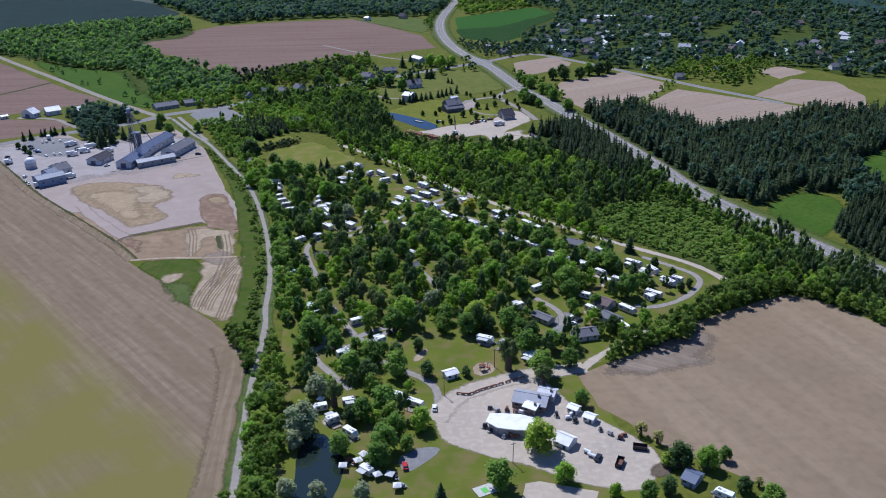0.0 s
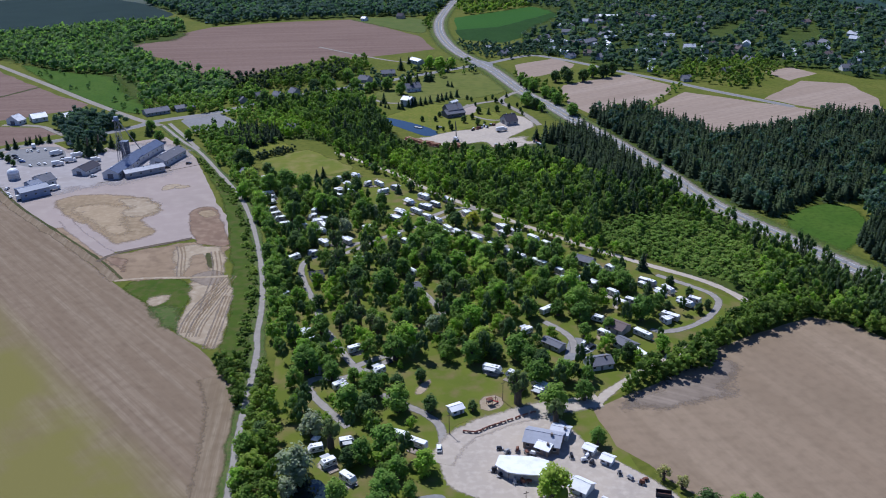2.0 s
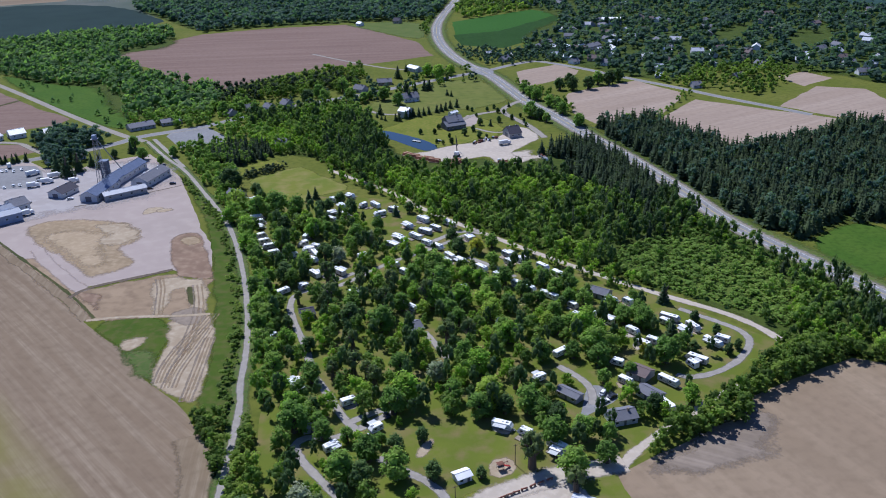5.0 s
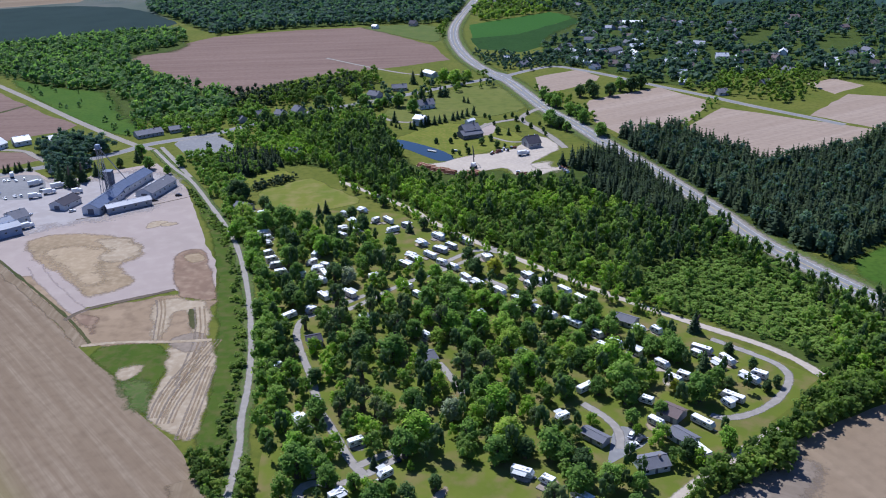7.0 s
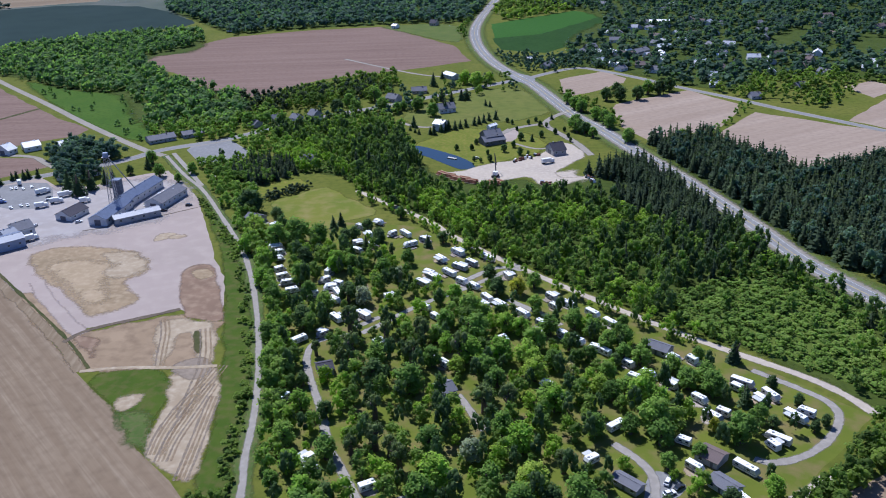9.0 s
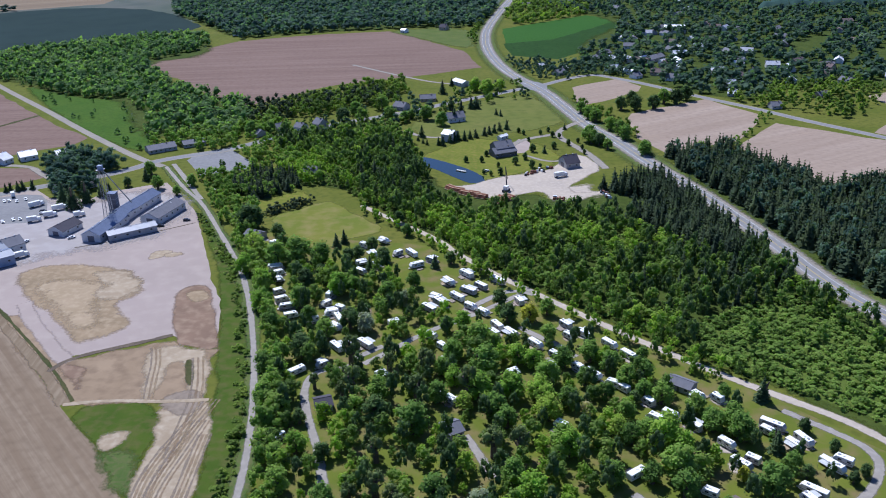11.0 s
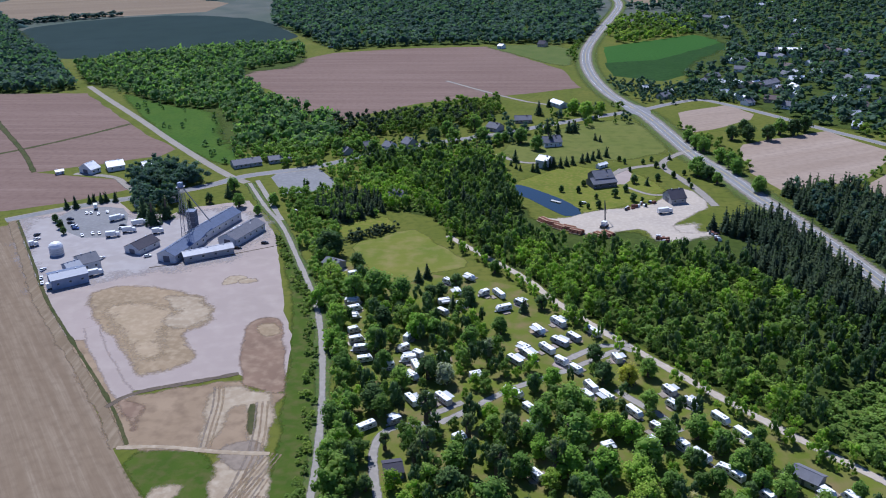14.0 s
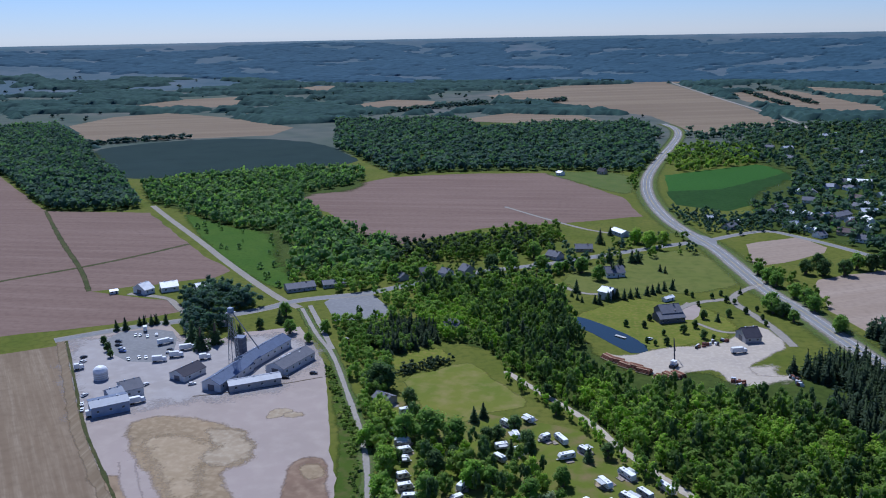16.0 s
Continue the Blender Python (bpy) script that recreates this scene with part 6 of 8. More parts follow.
GREEN_TREES_A = [(-103.1, 581.9, 14.6, 12.1), (-90.9, 505.3, 11.9, 9.7), (-91.3, 584.2, 17.0, 15.7), (-78.5, 580.2, 14.5, 12.0), (-81.0, 528.7, 13.7, 11.3), (-74.3, 513.3, 9.8, 7.8), (-63.7, 496.7, 11.1, 8.9), (-56.1, 545.0, 10.4, 8.3), (-38.4, 535.2, 11.4, 9.2), (-25.7, 549.4, 9.8, 7.8), (-33.0, 620.2, 8.3, 6.5), (40.1, 516.4, 9.6, 7.7), (37.8, 491.3, 9.6, 7.7), (6.6, 485.9, 14.4, 11.9), (-8.0, 499.9, 9.4, 7.4), (12.4, 482.7, 10.6, 8.5), (8.4, 463.3, 15.1, 12.5), (-5.1, 474.7, 11.4, 9.3), (42.2, 467.9, 11.1, 9.0), (54.0, 472.4, 11.2, 9.1), (61.6, 464.5, 11.0, 8.9), (34.2, 454.2, 12.7, 10.4), (11.9, 431.9, 12.1, 9.8), (40.9, 437.9, 10.3, 8.3)]
GREEN_TREES_B = [(56.1, 443.0, 9.0, 7.1), (49.2, 453.7, 9.3, 7.4), (35.7, 410.4, 12.1, 9.9), (66.1, 453.1, 10.7, 8.6), (74.6, 458.4, 9.3, 7.4), (76.4, 472.1, 7.6, 5.9), (77.7, 439.3, 10.3, 8.3), (89.4, 433.7, 9.2, 7.3), (92.7, 424.2, 9.0, 7.1), (100.6, 422.6, 11.5, 9.4), (102.9, 414.7, 10.0, 8.0), (102.9, 442.4, 7.5, 5.8), (67.0, 416.4, 9.7, 7.7), (61.6, 428.7, 10.0, 8.0), (60.7, 413.2, 9.6, 7.7), (112.3, 411.6, 6.5, 4.9), (-86.1, 467.7, 11.4, 9.3), (-81.1, 477.5, 10.6, 8.6), (-81.5, 443.3, 11.7, 9.5), (-76.9, 427.6, 8.9, 7.0), (-69.6, 404.8, 9.7, 7.7), (-34.8, 445.0, 11.7, 9.5), (-23.3, 467.0, 9.7, 7.8), (-20.4, 422.1, 14.5, 12.0)]
GREEN_TREES_C = [(-11.1, 443.0, 10.6, 8.5), (-9.5, 463.4, 9.6, 7.7), (-65.3, 388.6, 11.1, 9.0), (-48.5, 379.8, 10.9, 8.8), (-11.1, 382.3, 12.5, 10.2), (-13.8, 354.3, 13.0, 10.6), (-39.9, 338.7, 9.8, 7.8), (-31.0, 336.8, 7.6, 5.8), (-65.9, 364.8, 7.7, 5.9), (-34.6, 368.1, 5.8, 4.3), (16.1, 392.0, 11.3, 9.1), (10.1, 362.0, 10.4, 8.4), (19.6, 349.9, 11.9, 9.7), (50.2, 390.9, 10.2, 8.2), (43.5, 346.8, 10.0, 8.0), (73.5, 393.8, 14.9, 12.4), (64.0, 391.0, 9.2, 7.3), (72.9, 369.7, 7.8, 6.0), (85.1, 375.1, 7.4, 5.7), (56.7, 332.5, 11.4, 9.2), (66.0, 330.9, 8.7, 6.9), (36.7, 326.9, 8.2, 6.4), (73.7, 383.7, 12.0, 9.8), (15.7, 424.9, 10.5, 8.4)]
GREEN_TREES_D = [(92.9, 420.1, 10.4, 8.4), (101.4, 415.6, 11.9, 9.7), (102.9, 384.3, 14.1, 11.6), (114.1, 397.4, 8.3, 6.5), (71.4, 443.6, 9.2, 7.3), (-18.3, 333.8, 6.6, 5.0), (-51.7, 344.9, 14.3, 11.9), (-43.0, 346.0, 8.6, 6.7), (-31.7, 315.1, 12.9, 10.6), (-22.5, 325.0, 12.1, 9.9), (-12.5, 314.1, 12.9, 10.6), (-16.4, 287.5, 13.6, 11.2), (-25.1, 282.3, 10.9, 8.8), (-32.2, 261.0, 10.3, 8.3), (-15.6, 261.8, 12.7, 10.4), (-17.4, 252.9, 11.0, 8.9), (-11.7, 273.0, 9.7, 7.7), (-7.4, 262.3, 7.1, 5.4), (49.6, 310.5, 13.3, 11.0), (46.2, 331.2, 12.3, 10.1), (62.9, 317.9, 9.8, 7.8), (62.5, 288.3, 8.1, 6.3), (24.9, 238.4, 12.8, 10.5), (107.8, 250.4, 6.5, 4.9)]
GREEN_TREES_E = [(114.7, 224.2, 10.3, 8.2), (74.9, 230.3, 8.3, 6.5), (-58.9, 236.5, 10.5, 8.4), (-63.3, 250.0, 9.1, 7.2), (-68.0, 289.1, 10.1, 8.1), (39.6, 352.6, 12.9, 10.6), (-16.6, 869.7, 13.0, 10.6), (-30.5, 890.5, 14.4, 11.9), (101.5, 809.1, 15.0, 12.5), (112.6, 787.0, 9.4, 7.5), (139.3, 775.9, 10.8, 8.7), (-44.3, 893.9, 9.3, 7.4), (-62.5, 891.4, 14.5, 12.0), (-87.9, 890.1, 13.5, 11.2), (-150.5, 860.6, 10.2, 8.2), (-213.8, 715.9, 11.0, 8.9), (-229.3, 748.5, 11.6, 9.4), (-191.3, 721.8, 9.4, 7.4), (-196.1, 702.2, 7.5, 5.8), (-261.1, 848.3, 7.2, 5.5), (107.1, 901.4, 11.4, 9.3), (110.6, 880.6, 13.2, 10.8), (115.3, 869.6, 13.0, 10.6), (123.2, 842.6, 12.5, 10.2)]
GREEN_TREES_F = [(128.3, 826.9, 13.1, 10.8), (130.3, 813.3, 12.9, 10.6), (137.3, 770.2, 12.1, 9.8), (102.4, 803.6, 11.9, 9.7), (110.1, 802.3, 9.1, 7.2), (178.3, 769.1, 11.1, 9.0), (186.6, 926.9, 14.8, 12.3), (-178.1, 852.6, 13.4, 11.0), (-162.9, 857.7, 11.4, 9.2), (-72.4, 929.6, 15.6, 12.9), (-95.2, 911.2, 14.2, 11.7), (-31.1, 888.1, 13.6, 11.2), (-49.6, 884.5, 10.5, 8.4)]
GREEN_TREES = GREEN_TREES_A + GREEN_TREES_B + GREEN_TREES_C + GREEN_TREES_D + GREEN_TREES_E + GREEN_TREES_F
WILLOW_TREES = [(-45.7, 502.7, 10.6, 8.5), (-29.9, 528.7, 9.4, 7.5), (4.3, 376.8, 10.8, 8.7), (-44.4, 299.2, 11.4, 9.2), (-48.0, 273.8, 15.5, 12.9), (-49.3, 264.9, 8.6, 6.7), (-37.9, 235.8, 7.9, 6.2), (-22.6, 235.4, 7.5, 5.8), (-48.7, 237.5, 8.4, 6.6)]
FIR_TREES_A = [(-50.6, 572.1, 9.3, 5.3), (-69.3, 611.1, 8.9, 5.1), (-73.3, 605.5, 8.8, 5.1), (-15.4, 573.7, 8.2, 4.7), (117.4, 440.3, 8.6, 4.9), (-63.4, 486.1, 9.3, 5.3), (-25.0, 348.6, 5.0, 2.8), (117.5, 440.5, 10.9, 6.2), (111.8, 407.3, 10.0, 5.7), (-24.6, 348.5, 5.5, 3.1), (4.3, 231.9, 8.7, 5.0), (-32.5, 834.0, 10.4, 5.9), (-35.2, 823.5, 5.1, 2.9), (-30.8, 815.8, 5.0, 2.9), (-27.4, 810.9, 5.0, 2.9), (-18.1, 809.4, 7.1, 4.1), (-14.9, 808.0, 8.5, 4.9), (-9.0, 815.5, 8.6, 4.9), (-5.4, 820.1, 8.6, 4.9), (-2.6, 823.2, 8.7, 4.9), (2.6, 821.2, 8.6, 4.9), (7.1, 825.6, 7.9, 4.5), (12.0, 829.0, 8.0, 4.6), (19.1, 834.2, 8.0, 4.6)]
FIR_TREES_B = [(23.2, 837.7, 8.1, 4.6), (27.5, 842.5, 8.1, 4.6), (32.3, 847.6, 8.1, 4.7), (38.3, 851.7, 8.9, 5.1), (9.5, 926.0, 11.6, 6.7), (14.7, 926.6, 11.6, 6.7), (-5.7, 881.6, 12.6, 7.2), (-9.1, 923.5, 11.7, 6.7), (0.2, 915.7, 11.5, 6.6), (31.6, 901.1, 6.4, 3.7), (35.3, 896.6, 6.4, 3.6), (63.3, 781.3, 6.6, 3.8), (86.4, 846.7, 5.8, 3.3), (-332.2, 704.3, 8.0, 4.6), (-327.0, 706.9, 9.3, 5.3), (-322.3, 716.6, 6.8, 3.9), (-320.0, 718.4, 7.4, 4.3), (-314.5, 718.4, 8.1, 4.6), (-312.2, 721.1, 8.1, 4.6), (-305.9, 722.0, 8.1, 4.6), (-17.8, 989.5, 14.5, 8.3), (-8.8, 1023.0, 9.4, 5.4), (1.5, 979.7, 8.9, 5.1), (-228.6, 736.0, 10.8, 6.2)]
FIR_TREES_C = [(-254.6, 691.3, 16.4, 9.4), (-269.1, 689.2, 16.4, 9.4), (-258.4, 679.6, 17.0, 9.9), (-248.7, 703.3, 11.6, 6.6), (-240.2, 697.8, 12.7, 7.3), (-292.7, 730.9, 12.3, 7.0)]
FIR_TREES = FIR_TREES_A + FIR_TREES_B + FIR_TREES_C
GOLD_TREES = [(30.8, 509.9, 10.6, 8.6), (95.2, 391.8, 6.2, 4.6)]
PINE_TREES = [(-49.2, 473.1, 16.7, 9.3), (-46.1, 449.1, 15.7, 8.7), (-50.2, 445.8, 10.2, 5.6), (-32.2, 464.7, 12.3, 6.8), (-19.5, 442.7, 15.3, 8.5), (-16.2, 462.5, 15.4, 8.5), (-32.6, 404.6, 12.4, 6.9), (-62.7, 454.3, 8.8, 4.9), (-39.9, 381.9, 10.4, 5.8), (-31.1, 384.6, 13.6, 7.6), (-25.4, 380.4, 11.1, 6.2), (-21.7, 372.7, 13.2, 7.3), (36.1, 368.9, 11.6, 6.4), (19.4, 406.0, 15.3, 8.5), (10.0, 406.5, 15.3, 8.5), (1.3, 446.0, 16.8, 9.4), (-36.8, 292.0, 14.6, 8.1), (35.9, 317.0, 17.4, 9.7), (48.9, 302.3, 12.6, 7.0)]
SPARSE_TREES = [(46.1, 429.6, 8.9, 7.0), (81.1, 266.8, 7.2, 5.5), (86.1, 261.6, 6.7, 5.0), (114.5, 235.3, 4.9, 3.5)]
BUILDINGS = {
    "work_shed": [(-220.4, 637.2, 81, 33.7, 12, 4.5, 7.5, PALE_WALL, BLUE_ROOF), (-214.7, 674.5, 77, 41.8, 12, 5, 8, PALE_WALL, BLUE_ROOF), (-192.5, 662.6, 74, 30.3, 13, 4.5, 7.5, PALE_WALL, SLATE_ROOF)],
    "storage_shed": [(-202.3, 631.5, 34, 28.7, 9, 4, 5.5, GREY_WALL, GREY_ROOF)],
    "barn": [(-246.6, 639.1, 71, 16.6, 12, 3.5, 6.5, PALE_WALL, DARK_ROOF), (-360.1, 787.6, 68, 8.8, 14, 4, 8, WHITE_WALL, WHITE_ROOF), (-344.3, 797.1, 37, 12.7, 13, 4, 7, WHITE_WALL, WHITE_ROOF), (-317.8, 801.8, 46, 12.6, 11, 3.5, 6, WHITE_WALL, WHITE_ROOF), (0.6, 1026.2, -56, 18.9, 10, 4, 6, PALE_WALL, WHITE_ROOF), (78.3, 747.8, 20, 10.6, 13, 4, 8.5, GREY_WALL, DARK_ROOF)],
    "workshop": [(-266.3, 611.0, 46, 10.4, 15, 5, 8, PALE_WALL, SLATE_ROOF), (-265.8, 589.1, 41, 18.9, 13, 5.5, 7, BLUE_WALL, BLUE_ROOF), (-270.1, 601.4, 51, 7.9, 10, 5, 7, BLUE_WALL, BLUE_ROOF)],
    "shed": [(-382.6, 782.4, 39, 5.8, 5, 2.5, 3.4, WHITE_WALL, WHITE_ROOF), (33.6, 823.2, 45, 9.0, 4, 2.5, 3.5, WHITE_WALL, WHITE_ROOF), (207.9, 1132.7, 38, 10.8, 9, 3, 5, WHITE_WALL, WHITE_ROOF), (113.6, 1087.4, 34, 5.7, 7, 3, 5, WHITE_WALL, WHITE_ROOF), (90.7, 1106.6, 27, 7.9, 8, 3, 5, GREY_WALL, PALE_ROOF), (-77.6, 1373.7, -34, 7.7, 9, 4, 6, WHITE_WALL, WHITE_ROOF), (239.5, 1082.1, -41, 6.2, 8, 3, 5, WHITE_WALL, WHITE_ROOF), (-46.6, 346.6, 14, 4.4, 6, 2.6, 4, GREY_WALL, GREY_ROOF), (58.6, 283.9, -38, 4.0, 3.6, 2.2, 2.9, WHITE_WALL, WHITE_ROOF), (63.8, 277.5, -37, 4.1, 3.8, 2.2, 3, WHITE_WALL, WHITE_ROOF), (51.7, 263.1, -41, 6.4, 6.5, 2.2, 4, WHITE_WALL, WHITE_ROOF)],
    "house": [(-283.2, 714.2, 59, 6.0, 9, 3, 6, GREY_WALL, SLATE_ROOF), (-265.6, 725.7, 41, 6.6, 9, 3, 6, PALE_WALL, SLATE_ROOF), (-122.3, 873.3, -43, 9.0, 11, 4, 8, GREY_WALL, SLATE_ROOF), (-137.5, 863.7, -32, 8.0, 10, 4, 7, PALE_WALL, SLATE_ROOF), (-156.7, 867.3, 34, 7.9, 9, 3, 6, GREY_WALL, SLATE_ROOF), (-55.1, 930.6, -33, 12.1, 11, 3.5, 7, GREY_WALL, SLATE_ROOF), (-31.7, 962.1, 7, 15.0, 11, 3, 6, TAN_WALL, SLATE_ROOF), (-5.3, 883.7, 21, 15.1, 12, 4, 8, PALE_WALL, SLATE_ROOF), (-9.2, 823.3, -30, 9.4, 12, 6, 8.5, PALE_WALL, PALE_ROOF), (-109.7, 743.7, -10, 10.8, 12, 3, 6, GREY_WALL, SLATE_ROOF), (-172.6, 851.6, -42, 13.0, 10, 3, 6, GREY_WALL, SLATE_ROOF), (31.1, 783.2, 23, 14.4, 13, 6, 10, DARK_WALL, SLATE_ROOF), (31.5, 778.7, 24, 18.1, 12, 3.5, 6.5, DARK_WALL, SLATE_ROOF), (353.3, 1820.7, 50, 23.4, 11, 4, 7, WHITE_WALL, PALE_ROOF), (375.2, 1839.1, 47, 25.2, 11, 4, 7, WHITE_WALL, PALE_ROOF), (248.1, 1541.8, -54, 14.0, 11, 4, 7, WHITE_WALL, SLATE_ROOF), (207.4, 1621.6, 4, 12.8, 11, 4, 7, PALE_WALL, PALE_ROOF), (239.2, 1661.8, -28, 13.5, 11, 4, 7, GREY_WALL, SLATE_ROOF), (181.3, 1623.3, 32, 14.2, 11, 4, 7, PALE_WALL, SLATE_ROOF), (151.0, 1645.7, 4, 15.0, 11, 4, 7, WHITE_WALL, SLATE_ROOF), (333.9, 1629.8, 4, 12.5, 11, 4, 7, GREY_WALL, SLATE_ROOF), (360.3, 1608.6, -33, 10.7, 11, 4, 7, WHITE_WALL, PALE_ROOF), (350.1, 1503.5, 38, 20.0, 12, 4, 7, WHITE_WALL, PALE_ROOF), (325.8, 1456.4, 28, 13.1, 11, 4, 7, GREY_WALL, SLATE_ROOF), (219.2, 1127.3, 43, 28.3, 12, 4, 7, GREY_WALL, SLATE_ROOF), (227.1, 1106.6, 21, 11.1, 10, 3, 6, WHITE_WALL, PALE_ROOF), (235.5, 1072.7, 34, 10.9, 10, 3, 6, WHITE_WALL, WHITE_ROOF), (182.5, 1039.8, 36, 9.4, 10, 3, 6, WHITE_WALL, SLATE_ROOF), (190.9, 1063.7, 26, 7.5, 10, 3, 6, GREY_WALL, SLATE_ROOF), (171.0, 1135.3, 33, 12.8, 10, 3, 6, WHITE_WALL, WHITE_ROOF), (105.9, 1066.2, 44, 12.5, 10, 3, 6, GREY_WALL, SLATE_ROOF), (261.0, 1192.6, 26, 9.4, 10, 3, 6, WHITE_WALL, WHITE_ROOF), (294.9, 1252.0, 36, 14.0, 10, 3, 6, WHITE_WALL, PALE_ROOF), (263.6, 1649.2, 27, 17.8, 11, 4, 7, WHITE_WALL, PALE_ROOF), (-318.3, 1388.8, -34, 8.5, 9, 3, 6, WHITE_WALL, SLATE_ROOF), (-22.0, 1390.5, -25, 10.1, 12, 4, 8, TAN_WALL, DARK_ROOF), (256.7, 952.2, -27, 7.5, 11, 3, 6, GREY_WALL, PALE_ROOF), (333.3, 935.7, 19, 11.1, 11, 3, 6, TAN_WALL, SLATE_ROOF), (301.3, 1089.0, 27, 11.6, 11, 3, 6, WHITE_WALL, WHITE_ROOF), (278.9, 901.0, 7, 9.2, 10, 3, 6, GREY_WALL, SLATE_ROOF), (390.4, 1064.5, -25, 11.5, 12, 4, 7, GREY_WALL, SLATE_ROOF), (-124.1, 621.7, -30, 10.2, 9, 3, 5, GREY_WALL, SLATE_ROOF), (73.9, 344.0, 13, 10.5, 8, 2.6, 4.4, PALE_WALL, SLATE_ROOF)],
    "long_house": [(-242.9, 813.1, 33, 22.0, 14, 3, 5.5, GREY_WALL, SLATE_ROOF), (-219.8, 825.8, 28, 17.8, 12, 3, 5, GREY_WALL, SLATE_ROOF)],
    "hall": [(289.5, 1328.9, -13, 26.9, 26, 6, 8, PALE_WALL, WHITE_ROOF), (-26.2, 1928.6, -42, 59.6, 30, 5, 7, PALE_WALL, PALE_ROOF)],
    "mobile_home": [(88.3, 450.5, -40, 9.9, 7, 2.8, 4.5, GREY_WALL, SLATE_ROOF), (57.0, 360.8, -47, 10.3, 5, 2.6, 3.6, GREY_WALL, SLATE_ROOF), (89.3, 374.5, -45, 8.8, 8, 2.8, 4.5, GREY_WALL, BROWN_ROOF), (89.4, 358.6, -53, 9.7, 6.5, 2.6, 4, PALE_WALL, SLATE_ROOF), (92.2, 238.8, -43, 4.8, 7, 2.6, 4, BLUE_WALL, BLUE_ROOF)],
    "cabin": [(-5.4, 421.9, 29, 5.9, 9, 2.8, 4.8, GREY_WALL, SLATE_ROOF), (-57.1, 440.6, 19, 6.5, 8, 2.8, 4.5, BLUE_WALL, DARK_ROOF)],
    "shop": [(42.4, 289.6, -21, 13.4, 9.5, 3.2, 5.2, STONE_WALL, GREY_ROOF), (42.3, 285.4, -35, 5.3, 6, 2.8, 3.8, STONE_WALL, WHITE_ROOF), (49.6, 294.7, -25, 6.7, 6, 2.8, 3.8, PALE_WALL, PALE_ROOF)],
}
CARS = [(3.4, 288.2, 89, WHITE_PAINT), (-8.0, 251.6, 97, RED_PAINT), (62.2, 253.2, 60, DARK_PAINT), (-40.9, 560.8, 56, DARK_PAINT), (71.0, 362.3, 60, WHITE_PAINT), (74.2, 359.3, 36, DARK_PAINT), (70.1, 356.4, 19, WHITE_PAINT), (-16.5, 352.6, 111, DARK_PAINT), (26.8, 344.5, 48, DARK_PAINT), (-313.7, 696.5, 120, WHITE_PAINT), (-310.7, 697.0, 120, WHITE_PAINT), (-304.7, 695.7, 120, WHITE_PAINT), (-300.4, 699.6, 119, WHITE_PAINT), (-314.3, 677.4, 9, DARK_PAINT), (-309.1, 672.1, 9, WHITE_PAINT), (-305.6, 667.6, 9, BLUE_PAINT), (-295.2, 656.7, 127, WHITE_PAINT), (-290.1, 660.3, 127, WHITE_PAINT), (-285.9, 660.9, 123, WHITE_PAINT), (-276.9, 674.9, 9, DARK_PAINT), (-275.2, 670.3, 9, WHITE_PAINT), (-324.4, 655.1, 69, DARK_PAINT), (-320.3, 648.2, 68, WHITE_PAINT), (-289.5, 603.3, 84, WHITE_PAINT), (-283.9, 592.3, 120, WHITE_PAINT), (-237.9, 627.1, 36, WHITE_PAINT), (-263.7, 622.3, 81, WHITE_PAINT), (-174.9, 652.7, 9, DARK_PAINT), (-188.7, 643.8, 9, DARK_PAINT), (-173.5, 710.0, 37, WHITE_PAINT), (-318.4, 684.0, 9, DARK_PAINT), (-256.5, 680.0, 9, GREY_PAINT), (-203.7, 655.2, 76, WHITE_PAINT), (-216.9, 648.8, 77, WHITE_PAINT), (17.7, 738.5, 34, WHITE_PAINT), (-279.6, 585.8, 120, WHITE_PAINT)]
TRUCKS = [(-312.6, 706.7, 121, 10), (-286.2, 685.7, 46, 13), (-274.5, 656.9, 23, 11), (-267.9, 665.4, 23, 12), (-267.1, 678.3, 33, 15), (-248.4, 664.6, 32, 9), (-255.5, 599.4, 41, 12), (-270.2, 580.0, 35, 7), (-315.9, 637.8, 39, 8), (69.5, 723.3, 22, 14)]
TENT_ROOF = [(24.8, 279.3), (36.4, 277.9), (42.1, 275.0), (39.4, 266.9), (31.0, 268.1), (26.8, 269.4), (22.8, 273.6)]
LOG_FENCE = [(12.7, 298.7), (17.8, 297.6), (22.6, 300.8), (30.0, 304.3), (36.3, 307.5), (42.6, 310.3)]
DOME_TANK = (-294.6, 626.9)
GRAIN_TOWER = (-224.9, 655.5)
TOWER_BIN = (-225.1, 665.9)
WHITE_TANKS = (-194.1, 664.2)
PAVILION = (10.7, 312.5)
PLAY_FRAME = (25.5, 317.2)
GREEN_MAT = (19.7, 237.8)
BINS = [(78.8, 258.4), (69.3, 249.8)]
PROPANE = [(58.9, 256.6), (60.1, 254.2)]
LOGS = [(-7.2, 701.4), (-2.6, 697.5), (2.5, 691.1), (7.9, 689.3), (12.6, 684.0), (22.1, 674.7), (26.3, 678.6), (31.1, 681.0)]
SCRAP = [(61.2, 677.9), (64.1, 672.8), (92.9, 689.3), (95.4, 684.0), (96.6, 677.9), (51.4, 732.6), (46.2, 729.9), (56.9, 736.5), (64.2, 741.6)]
CRANE = (29.6, 694.7)
DOCK = (-0.4, 740.9)
